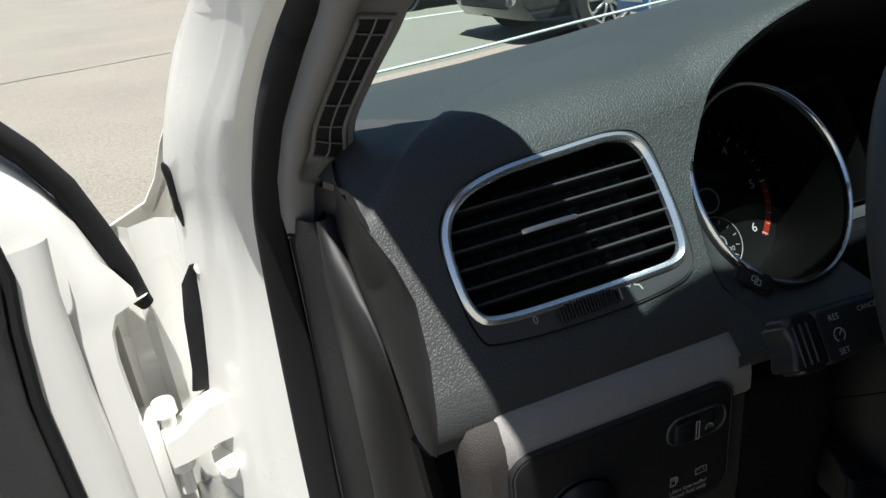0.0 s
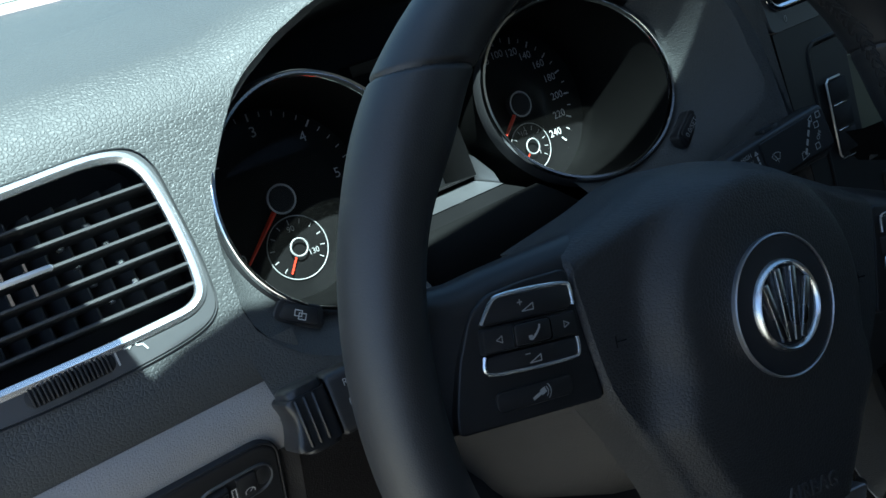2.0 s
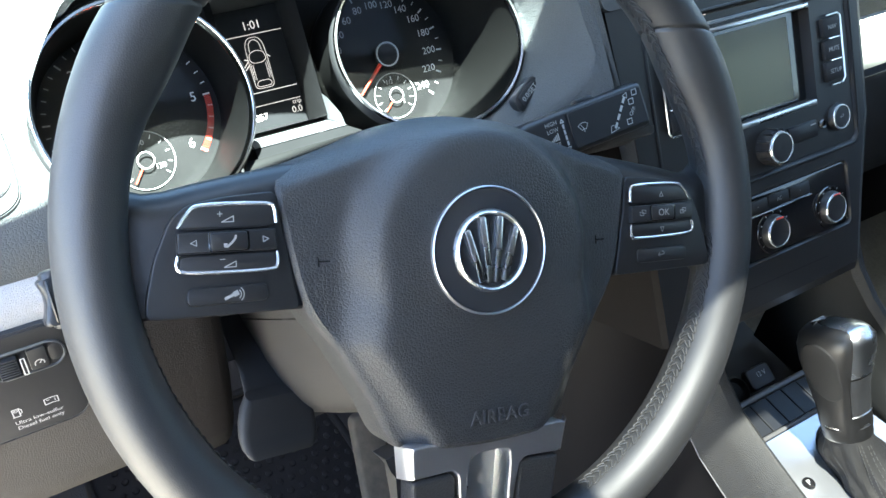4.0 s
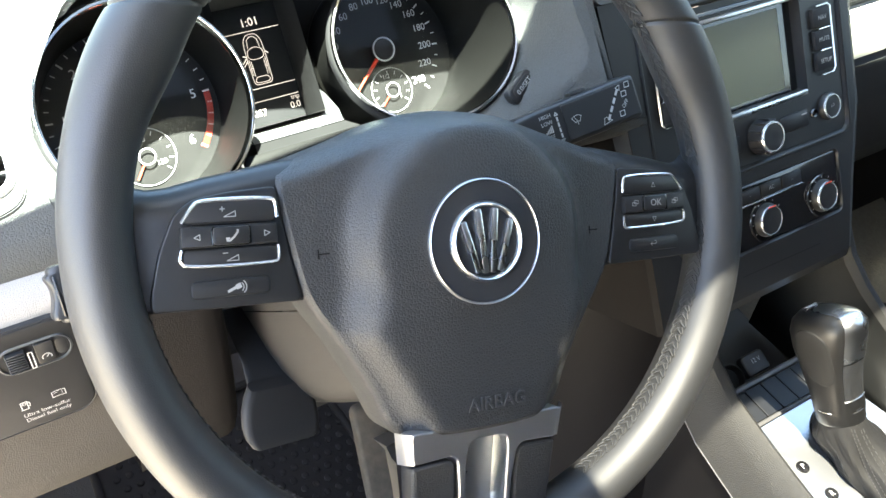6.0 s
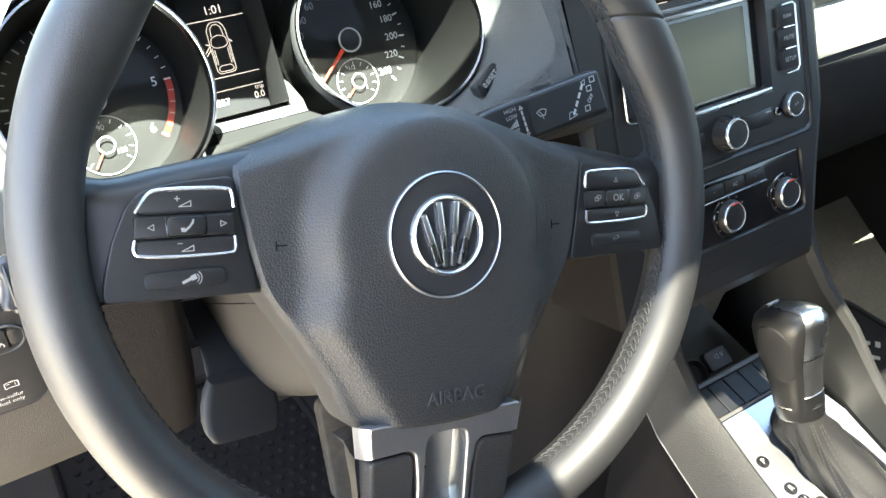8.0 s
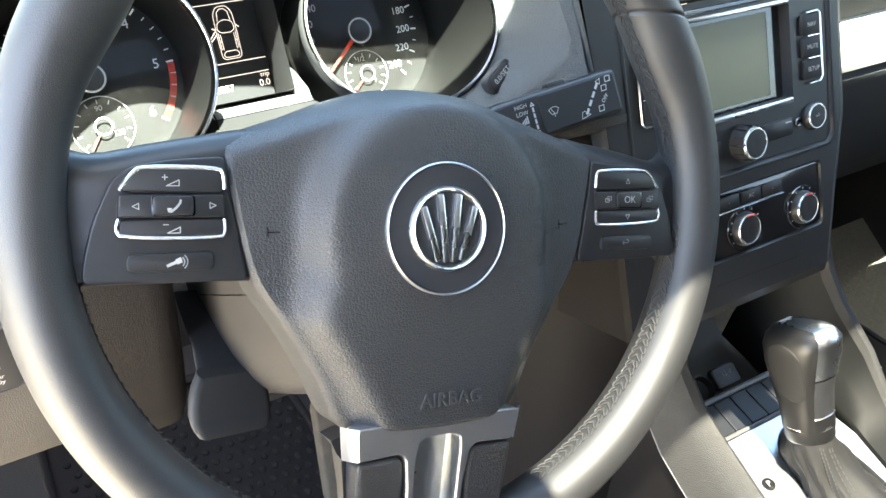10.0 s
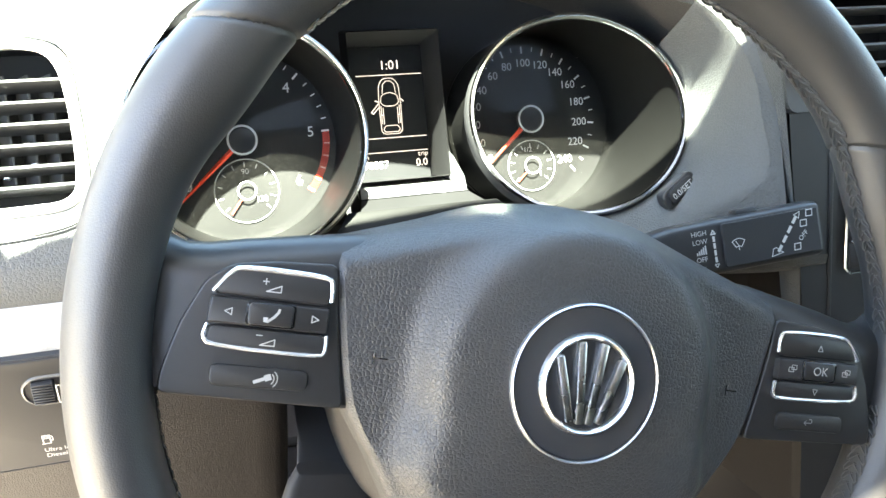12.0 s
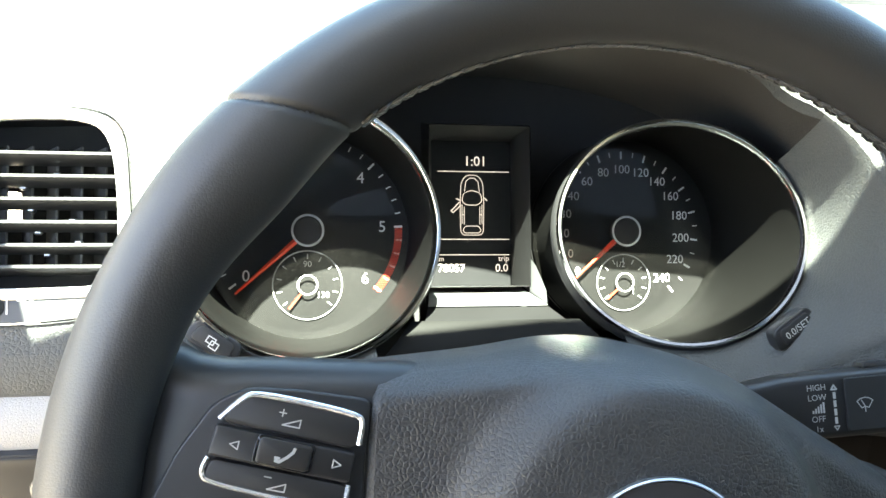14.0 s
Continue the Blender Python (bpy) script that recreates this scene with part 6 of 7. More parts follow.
part("jack", moved(lathe([(0.0, -0.004), (0.0016, -0.004), (0.0018, 0.0012), (0.0030, 0.0014), (0.0040, 0.0), (0.0040, -0.002)], 24), Matrix.Translation((0.0225, 0.0335, -0.001))), GLOSSB, radio)
part("flap", box(0.031, 0.013, 0.003, 0.0012, 2, (-0.0005, 0.0325, -0.0012)), SMOOTH, radio)
part("flap_mark", stroke([(0.0070, 0.0362), (0.0125, 0.0362)], 0.0010, 0.0005), PRINT, radio)
part("flap", box(0.030, 0.013, 0.003, 0.0012, 2, (-0.0740, 0.0310, -0.0012)), SMOOTH, radio)

clim = thing("climate_panel", "black climate control panel with chrome-ringed dials", "climate panel", FACE_S)
part("front", slab(inset(cli, 0.0016), -0.008, -0.0015, 0.0006, 2), GLOSSB, clim)
part("chrome_rule", box(0.095, 0.0012, 0.002, 0.0003, 1, (-0.045, -0.0165, -0.0008)), CHROME, clim, "thin chrome rule")
for k in range(4):
    b = part("key", box(0.0215, 0.0098, 0.003, 0.0008, 2, (-0.080 + 0.0228 * k, -0.0095, -0.0006)), SMOOTH, clim)
    part("mark", words(("", "", "AC", "")[k] or "-", 0.0042, -0.080 + 0.0228 * k, -0.0092, 0.0011), PRINT, b)
for x in (-0.103, -0.0420, 0.0220):
    part("dial_plate", moved(lathe([(0.0, 0.0), (0.0165, 0.0), (0.0172, -0.001)], 40), Matrix.Translation((x, -0.0330, -0.0008))), GLOSSB, clim)
    turn_knob(clim, x, -0.0330, 0.0118, 0.0052, True, True, SMOOTH)
for x in (-0.042, 0.022):
    for a in range(-30, 211, 30):
        part("dial_mark", stroke([(x + 0.0150 * math.cos(radians(a)), -0.033 + 0.0150 * math.sin(radians(a))), (x + 0.0160 * math.cos(radians(a)), -0.033 + 0.0160 * math.sin(radians(a)))], 0.0007, 0.0), PRINT, clim)

# centre vents above the radio
cv = thing("centre_air_vents", "pair of centre air vents with chrome frames above the radio", "air vent", FACE_S @ pose(0, 0, 0.0))
cap_o = round_poly([(-0.1695, 0.1525), (0.080, 0.1525), (0.090, 0.240), (-0.186, 0.240)], 0.006)
vh = [round_poly([(-0.169, 0.1640), (-0.0665, 0.1635), (-0.068, 0.226), (-0.172, 0.226), (-0.180, 0.200)], 0.012, 5), round_poly([(-0.0385, 0.1635), (0.064, 0.1640), (0.075, 0.200), (0.067, 0.226), (-0.037, 0.226)], 0.012, 5)]
part("surround", face_with_holes(cap_o, vh, lambda x, a: Vector((x, a, 0.001))), VENTP, cv)
part("surround_edge", loft([[(x, y, z) for x, y in cap_o] for z in (0.001, -0.004, -0.05)]), DASH, cv)
for lp in vh:
    iv = inset(lp, 0.0042)
    part("chrome_frame", bezel(lp, iv, -0.002, 0.004, 0.0012), CHROME, cv)
    xs = [p[0] for p in iv]
    part("duct", loft([[(x, y, 0.0) for x, y in iv], [(x, y, -0.04) for x, y in inset(iv, 0.002)], [((min(xs) + max(xs)) / 2 + (x - (min(xs) + max(xs)) / 2) * 0.2, 0.196 + (y - 0.196) * 0.2, -0.041) for x, y in inset(iv, 0.002)]]), MATTE, cv)
    for j in range(5):
        yy = 0.176 + 0.0098 * j
        part("slat", loft([[(x, yy + dy, dz) for dy, dz in ((0.0012, -0.003), (0.0, -0.0015), (-0.0012, -0.003), (-0.0028, -0.018), (-0.0016, -0.018))] for x in (min(xs) + 0.004, max(xs) - 0.004)], True, True), SLAT, cv)
hz = part("hazard_switch", slab(plate_loop(-0.0625, -0.0425, 0.172, 0.222, 0.004), -0.002, 0.0032, 0.001, 2), SMOOTH, cv)
part("red_triangle", stroke([(-0.0575, 0.199), (-0.0475, 0.199), (-0.0525, 0.2075), (-0.0575, 0.199)], 0.0013, 0.0034), REDP, hz)
part("numeral", words("0", 0.006, -0.1556, 0.1585, 0.0015), PRINT, cv)
part("slider", box(0.020, 0.0045, 0.004, 0.001, 2, (-0.105, 0.158, 0.002)), MATTE, cv)
part("seat_mark", moved(join(stroke([(0.0, 0.0022), (0.0006, 0.0), (0.0030, -0.0006), (0.0042, -0.0032)], 0.0008), stroke([(-0.0048, 0.0008), (-0.0020, 0.0008)], 0.0010)), Matrix.Translation((-0.085, 0.1585, 0.0014))), PRINT, cv)

# ---- passenger side of the dash ----
pas = thing("passenger_dash", "black passenger dash with pale trim band and glovebox", "dashboard")
PALE = mat("pale_trim", (0.38, 0.365, 0.33), 0.5, var=0.06, var_size=8)
PASD = mat("passenger_dash_plastic", (0.030, 0.030, 0.031), 0.5, grain=0.5, grain_size=600, kind="leather", var_size=12)
prf = [(0.30, 1.000), (0.245, 0.990), (0.215, 0.965), (0.205, 0.93), (0.203, 0.858)]
part("upper_panel", loft([[(x, y, z) for y, z in prf] for x in (0.44, 0.8, 1.07)], False), PASD, pas)
part("trim_band", loft([[(x, y, z) for y, z in ((0.203, 0.858), (0.196, 0.853), (0.195, 0.826), (0.197, 0.800), (0.206, 0.796))] for x in (0.445, 0.8, 1.07)], False), PALE, pas, "pale trim band")
part("glovebox", loft([[(x, y, z) for y, z in ((0.210, 0.794), (0.200, 0.788), (0.200, 0.74), (0.215, 0.66), (0.26, 0.60), (0.42, 0.56), (0.70, 0.56))] for x in (0.425, 0.75, 1.07)], False), PASD, pas)
part("glovebox_latch", box(0.05, 0.012, 0.018, 0.004, 2, (0.50, 0.197, 0.775)), GLOSSB, pas)

# ---- centre console ----
CSF = frame_of((0.343, -0.045, 0.605), X, Vector((0, math.cos(radians(10)), math.sin(radians(10)))))
con = thing("centre_console", "grey centre console with silver gear panel", "console", CSF)
GP = round_poly([(-0.078, -0.26), (0.082, -0.26), (0.070, -0.04), (0.056, 0.0425), (-0.054, 0.0425), (-0.064, -0.04)], 0.008)
gate = round_poly([(-0.022, -0.150), (0.052, -0.150), (0.050, -0.020), (0.036, 0.030), (0.008, 0.034), (-0.012, 0.022), (-0.024, -0.020)], 0.022, 6)
part("gear_panel", join(face_with_holes(GP, [gate], lambda x, y: Vector((x, y, 0.002))), loft([[(x, y, z) for x, y in inset(gate, k)] for z, k in ((0.002, 0.0), (0.0005, 0.0015), (-0.02, 0.002))])), SILVER, con, "silver gear selector panel")
part("gear_floor", slab(gate, -0.024, -0.018), MATTE, con)
for t, x, y in (("P", -0.0455, -0.0022), ("R", -0.0440, -0.0310), ("N", -0.0425, -0.0440), ("D", -0.0410, -0.0570), ("S", -0.0400, -0.0700)):
    d = part("gear_mark", moved(lathe([(0.0, 0.0012), (0.0052, 0.0012), (0.0056, 0.0)], 28), Matrix.Translation((x, y, 0.002))), GLOSSB, con)
    part("letter", words(t, 0.0068, x, y, 0.0035), PRINT, d)
part("gear_mark", moved(join(lathe([(0.0, 0.0012), (0.0048, 0.0012), (0.0052, 0.0)], 28)), Matrix.Translation((-0.0310, -0.0520, 0.002))), GLOSSB, con)
part("plus_mark", words("+", 0.0068, -0.0310, -0.0520, 0.0036), PRINT, con)
# shutter strips in front of the gear panel
trim = round_poly([(-0.0555, 0.0435), (0.0520, 0.0435), (0.0490, 0.0830), (-0.0530, 0.0830)], 0.006)
trin = round_poly([(-0.0520, 0.0470), (0.0480, 0.0470), (0.0455, 0.0780), (-0.0495, 0.0780)], 0.004)
part("shutter_frame", bezel(trim, trin, -0.01, 0.0035, 0.0012), RIMGREY, con)
for k in range(5):
    x0 = -0.0512 + 0.0197 * k
    part("shutter_slat", slab(round_poly([(x0, 0.0478), (x0 + 0.0190, 0.0478), (x0 + 0.0196 - 0.0004 * k, 0.0772), (x0 + 0.0014 - 0.0004 * k, 0.0772)], 0.0015), -0.004, 0.0014, 0.0006, 2), SHUT, con, smooth=False)
part("storage_well", loft([[(-0.060, 0.082, 0.0), (0.066, 0.082, 0.0)], [(-0.060, 0.086, -0.035), (0.066, 0.086, -0.035)], [(-0.070, 0.24, -0.035), (0.080, 0.24, -0.035)], [(-0.070, 0.245, 0.16), (0.080, 0.245, 0.16)]], False), MATTE, con)
sock = part("power_socket", moved(slab(rounded(0.028, 0.020, 0.004, 4), 0.0, 0.007, 0.002, 3), pose(0.008, 0.101, -0.010, 24)), SMOOTH, con, "black twelve volt socket cover")
part("letters", moved(words("12 V", 0.0062, 0.001, 0.002, 0.0074), pose(0.008, 0.101, -0.010, 24)), PRINT, sock)
part("socket_cup", moved(lathe([(0.010, 0.0), (0.012, 0.006), (0.014, 0.005), (0.0145, -0.004)], 28), pose(-0.020, 0.100, -0.014, 24)), SMOOTH, con)
# sides of the console
rows = []
for y, up in ((-0.26, 0.0), (-0.15, 0.0), (-0.037, 0.0), (0.0, 0.001), (0.04, 0.004), (0.07, 0.012), (0.099, 0.030), (0.120, 0.058), (0.138, 0.098), (0.150, 0.150)):
    x = -float(np.interp(y, [-0.26, -0.037, 0.043, 0.099, 0.15], [0.082, 0.0615, 0.0508, 0.0500, 0.060]))
    rows.append([(x + 0.002, y, -0.03), (x + 0.001, y, up - 0.002), (x - 0.001, y, up + 0.004), (x - 0.006, y - 0.002, up + 0.0075), (x - 0.014, y - 0.004, up + 0.004), (x - 0.024, y - 0.002, up - 0.010), (x - 0.034, y, up - 0.042), (x - 0.042, y + 0.01, up - 0.14), (x - 0.047, y + 0.02, -0.34)])
part("side_wall", loft([r[:7] for r in rows], False), CONS, con, "grained grey side wall")
part("lower_side", loft([[(x + 0.0012, y, z) for x, y, z in r[6:]] for r in rows], False), TUNNEL, con, "lower side panel, darkened for the footwell's shade")
part("side_seam", tube([(r[6][0] - 0.0002, r[6][1], r[6][2]) for r in rows], 0.0006, 6), RIMGREY, con)
rows = []
for y, up in ((-0.26, -0.006), (-0.15, -0.005), (-0.06, -0.004), (-0.016, 0.001), (0.010, 0.018), (0.040, 0.041), (0.081, 0.062), (0.105, 0.080), (0.125, 0.105), (0.150, 0.150)):
    x0 = float(np.interp(y, [-0.26, -0.10, -0.055, -0.02, 0.02, 0.15], [0.060, 0.052, 0.055, 0.060, 0.066, 0.064]))
    x1 = float(np.interp(y, [-0.26, -0.02, 0.15], [0.104, 0.102, 0.098]))
    rows.append([(x0, y, -0.03), (x0, y, 0.001), (x0 + 0.002, y, 0.005 + 0.06 * up), (x0 + 0.45 * (x1 - x0), y, 0.006 + 0.42 * up), (x0 + 0.85 * (x1 - x0), y, 0.006 + 0.88 * up), (x1 - 0.002, y, up + 0.0070), (x1 + 0.002, y, up + 0.0078), (x1 + 0.006, y, up + 0.0055), (x1 + 0.010, y, up - 0.004), (x1 + 0.016, y, up - 0.05), (x1 + 0.022, y, -0.30)])
# Darker than the plastic itself: the unlit inner face is painted, ridge left lighter.
INNER = mat("inner_face_shaded", (0.0050, 0.0053, 0.0050), 0.55, spec=0.15, grain=0.2, grain_size=900)
part("inner_face", loft([r[:5] for r in rows], False), INNER, con, "smooth inner face with its shade put into the colour")
part("side_wall", loft([r[4:] for r in rows], False), CONS, con, "grained grey side wall")

# gear lever
ax = (Vector((0.337, -0.005, 0.726)) - Vector((0.337, -0.042, 0.648))).normalized()
GL = Matrix((X, ax.cross(X), ax)).transposed().to_4x4()
GL.translation = (0.337, -0.042, 0.645)
lev = thing("gear_lever", "black and silver automatic gear lever with leather boot", "gear lever", GL)
secs = []
for h, rx, ry, oy in ((0.0, 0.0175, 0.0175, 0.0), (0.006, 0.018, 0.0185, 0.0), (0.020, 0.0175, 0.019, 0.001), (0.040, 0.0185, 0.023, 0.002), (0.058, 0.0205, 0.0275, 0.001), (0.072, 0.0215, 0.0295, -0.001), (0.081, 0.0205, 0.028, -0.003), (0.087, 0.0165, 0.023, -0.004), (0.0895, 0.010, 0.014, -0.004)):
    secs.append([(rx * math.copysign(abs(math.cos(t)) ** 0.75, math.cos(t)), oy + ry * math.copysign(abs(math.sin(t)) ** 0.75, math.sin(t)), h) for t in [2 * math.pi * i / 36 for i in range(36)]])
DARKCHROME = mat("dark_satin_chrome", (0.20, 0.205, 0.215), 0.26, 0.9, var=0.05)
KNOB = mat("knob_plastic", (0.0090, 0.0089, 0.0090), 0.36, spec=0.45, grain=0.06, grain_size=1200)
knob_p = part("knob", loft(secs, True, True), KNOB, lev, "dark satin knob")
HS = ((0.0, 0.0175, 0.0175, 0.0), (0.020, 0.0175, 0.019, 0.001), (0.040, 0.0185, 0.023, 0.002), (0.058, 0.0205, 0.0275, 0.001), (0.072, 0.0215, 0.0295, -0.001), (0.081, 0.0205, 0.028, -0.003), (0.087, 0.0165, 0.023, -0.004))


def flank(h, y, out=0.0):
    """A place on the knob's side at height h, y along the car."""
    rx, ry, oy = (float(np.interp(h, [q[0] for q in HS], [q[k] for q in HS])) for k in (1, 2, 3))
    sn = min(1.0, abs((y - oy) / ry)) ** (1 / 0.75)
    return Vector((rx * math.sqrt(max(0.0, 1 - sn * sn)) ** 0.75 + out, y, h))


for s in (-1, 1):
    lp = smooth_loop([(0.030, -0.002), (0.034, -0.0125), (0.052, -0.0150), (0.068, -0.0150), (0.0765, -0.0060), (0.0775, 0.0070), (0.070, 0.0150), (0.055, 0.0175), (0.040, 0.0120)], 5)
    mid = (sum(p[0] for p in lp) / len(lp), sum(p[1] for p in lp) / len(lp))
    rings = []
    for f, o in ((1.0, -0.0002), (0.97, 0.0007), (0.93, 0.0009), (0.7, 0.0010), (0.4, 0.0010), (0.05, 0.0010)):
        row = []
        for h, y in lp:
            q = flank(mid[0] + (h - mid[0]) * f, mid[1] + (y - mid[1]) * f, o)
            row.append((s * q.x, q.y, q.z))
        rings.append(row)
    part("side_inset", loft(rings, True, True), BOOT, knob_p, "dark leather side inset")
def back_of(h, x, lift):
    """A place on the knob's face towards the driver."""
    rx, ry, oy = (float(np.interp(h, [q[0] for q in HS], [q[k] for q in HS])) for k in (1, 2, 3))
    return (x * rx, oy - ry * (1 - abs(x) ** 2.667) ** 0.375 - lift, h)


wide = np.linspace(-0.66, 0.66, 11)
part("front_strip", loft([[back_of(h, x, 0.0006) for x in wide] for h in (0.016, 0.028, 0.038, 0.048)], False), DARKCHROME, lev, "dark polished strip")
part("strip_line", tube([back_of(0.0155, x, 0.0007) for x in wide], 0.0005, 6), SATIN, lev, "thin bright line")
rows = [[back_of(h, x, 0.0008) for x in wide] for h in (0.0495, 0.056, 0.063, 0.070, 0.076, 0.081, 0.0845, 0.087)]
for y, h, w in ((-0.0215, 0.0893, 0.0105), (-0.0165, 0.0904, 0.0103), (-0.008, 0.0908, 0.0105), (0.002, 0.0906, 0.0105), (0.010, 0.0898, 0.010), (0.0145, 0.0888, 0.009)):
    rows.append([(x / 0.66 * w, y, h - 0.0014 * (x / 0.66) ** 2) for x in wide])
part("silver_cap", loft(rows, False), SATIN, lev, "polished silver cap over the knob")
part("cap_print", moved(box(0.012, 0.0022, 0.0004, 0, 1), pose(0, 0.0115, 0.0900, -8)), PRINT, lev)
part("collar", lathe([(0.0182, -0.006), (0.0190, -0.004), (0.0190, 0.0045), (0.0182, 0.0055), (0.0176, 0.0056)], 40), KNOB, lev, "dark satin collar")
part("collar_ring", lathe([(0.0180, 0.0052), (0.0187, 0.0056), (0.0186, 0.0064), (0.0178, 0.0066)], 40), SATIN, lev, "thin bright ring")
to_lev = GL.inverted() @ CSF
gl_in = inset(gate, 0.0035)
gc = (0.010, -0.035)
NB = 60
hem = []
for k in range(NB):
    a = 2 * math.pi * k / NB
    d = (math.cos(a), math.sin(a))
    best = 0.05
    for (x0, y0), (x1, y1) in zip(gl_in, gl_in[1:] + gl_in[:1]):
        ex, ey = x1 - x0, y1 - y0
        den = d[0] * ey - d[1] * ex
        if abs(den) > 1e-9:
            q = ((x0 - gc[0]) * ey - (y0 - gc[1]) * ex) / den
            u = ((x0 - gc[0]) * d[1] - (y0 - gc[1]) * d[0]) / den
            if q > 0 and 0 <= u <= 1:
                best = q
    hem.append(to_lev @ Vector((gc[0] + d[0] * best, gc[1] + d[1] * best, -0.004)))


def boot_at(k, f):
    """A place on the boot: k round it, f from the collar down."""
    a = 2 * math.pi * k / NB
    top = Vector((0.0172 * math.cos(a), 0.0172 * math.sin(a), -0.003))
    k0 = int(k) % NB
    b = hem[k0].lerp(hem[(k0 + 1) % NB], k - int(k))
    p = top.lerp(b, f ** 1.25)
    p.z = top.z + (b.z - top.z) * f ** 0.85
    fold = math.sin(math.pi * f) * (0.0022 * math.sin(5 * a + 5.0 * f) + 0.0014 * math.sin(11 * a - 7 * f) + 0.0016 * math.sin(9 * f + 2 * a))
    n = Vector((math.cos(a), math.sin(a), 0.3)).normalized()
    return p + n * (fold + 0.003 * math.sin(math.pi * f))


BOOTTHREAD = mat("boot_thread", (0.035, 0.034, 0.033), 0.8)
part("boot", loft([[boot_at(k, f / 14) for k in range(NB)] for f in range(15)]), BOOT, lev, "creased black leather boot")
for k0 in (39.6, 40.8, 43.6, 44.8):
    st = []
    for j in range(30):
        f = 0.04 + 0.03 * j
        st.append(tube([boot_at(k0, f) * 1.012, boot_at(k0, min(0.99, f + 0.019)) * 1.012], 0.00045, 5))
    part("boot_stitching", join(*st), BOOTTHREAD, lev, "grey stitching")

# ---- footwell ----
MATR = mat("mat_rubber", (0.017, 0.0145, 0.0135), 0.75, spec=0.12, grain=0.25, grain_size=900)
mat_ob = thing("floor_mat", "black rubber floor mat with raised studs", "floor mat", frame_of((0.0, 0.30, 0.30), X, Vector((0, 0.93, 0.36))))
ml = round_poly([(-0.22, -0.42), (0.115, -0.42), (0.105, 0.12), (0.085, 0.25), (-0.20, 0.25)], 0.03)
part("sheet", slab(ml, -0.008, 0.0, 0.002, 2), MATR, mat_ob)
part("raised_edge", bezel(ml, inset(ml, 0.009), -0.002, 0.007, 0.002), MATR, mat_ob)
stud_me = None
for i in range(18):
    for j in range(16):
        x, y = -0.175 + 0.0152 * i + (0.0076 if j % 2 else 0), -0.02 + 0.0152 * j
        if stud_me is None:
            ob = part("stud", lathe([(0.0046, 0.0), (0.0040, 0.0022), (0.0022, 0.0028), (0.0, 0.0029)], 8), MATR, mat_ob)
            stud_me = ob.data
        else:
            ob = new("stud", stud_me)
            ob.parent = mat_ob
        ob.location = (x, y, 0)
brake = thing("brake_pedal", "black brake pedal with worn rubber pad", "pedal", frame_of((-0.010, 0.245, 0.605), X, lean(-35)))
part("arm", tube([(0.0, 0.02, -0.02), (0.0, 0.07, -0.05), (0.0, 0.16, -0.10)], 0.010, 8), MATTE, brake)
part("pad", slab(rounded(0.080, 0.050, 0.010, 5), -0.010, 0.006, 0.004, 3), RUBBER, brake)
gas = thing("accelerator_pedal", "worn brown-grey accelerator pedal", "pedal", frame_of((0.076, 0.300, 0.429), X, lean(22)))
WORN = mat("worn_grey_plastic", (0.075, 0.060, 0.045), 0.8, var=0.75, var_size=75, grain=0.3, grain_size=300)
part("pad", slab(round_poly([(-0.020, -0.062), (0.022, -0.066), (0.020, 0.058), (-0.012, 0.062)], 0.012), -0.014, 0.0, 0.004, 3), WORN, gas)
lever = thing("column_adjuster", "black steering column adjusting lever under the shroud", "lever", frame_of((-0.0735, 0.112, 0.748), Vector((1, 0.15, -0.36)), lean(-14)))
part("paddle", loft([[(x, y - 0.05 * abs(x), z + oz) for x, z in rounded(w, d, 0.45 * min(w, d), 5)] for y, w, d, oz in ((0.0110, 0.044, 0.009, -0.010), (0.005, 0.053, 0.011, -0.004), (-0.002, 0.057, 0.012, 0.002), (-0.008, 0.058, 0.013, 0.008), (-0.012, 0.056, 0.014, 0.013), (-0.0155, 0.050, 0.012, 0.016), (-0.0175, 0.040, 0.007, 0.017))], True, True), MATTE, lever, "curved black paddle")
part("stem", loft([[(x, y, z + oz) for x, z in rounded(w, 0.010, 0.004, 4)] for y, w, oz in ((0.006, 0.040, -0.010), (0.012, 0.034, -0.030), (0.018, 0.030, -0.070))], True, True), MATTE, lever)
lop = mat("tan_carpet", (0.13, 0.12, 0.095), 0.95, grain=1.0, grain_size=350, var=0.35, var_size=160)
pc = part("passenger_carpet", loft([[(0.44, 0.36, 0.40), (1.05, 0.36, 0.40)], [(0.44, 0.24, 0.32), (1.05, 0.24, 0.32)], [(0.44, -0.5, 0.30), (1.05, -0.5, 0.30)]], False), lop)
tagged(pc, "flecked tan carpet in the passenger footwell", "carpet", kind="structure")

pm = thing("passenger_mat", "black passenger floor mat with pale marks", "floor mat", pose(0.69, -0.08, 0.338))
part("sheet", slab(rounded(0.40, 0.64, 0.03, 5), -0.008, 0.0, 0.002, 2), RUBBER, pm)
part("raised_edge", bezel(rounded(0.40, 0.64, 0.03, 5), rounded(0.384, 0.624, 0.024, 5), -0.002, 0.005, 0.0015), RUBBER, pm)
for k, (x, y, w) in enumerate(((0.135, 0.235, 0.030), (0.150, 0.215, 0.012), (0.120, 0.205, 0.024), (0.128, 0.250, 0.010))):
    part("mark", moved(box(w, 0.007, 0.002, 0.0005, 1), pose(x, y, 0.001, 0, 0, 35 if k % 2 else -55)), PALE, pm, "pale printed bar")

# ---- A-pillar trim with speaker grille ----
pil = thing("pillar_trim", "grey windscreen pillar trim with black speaker grille", "pillar trim")
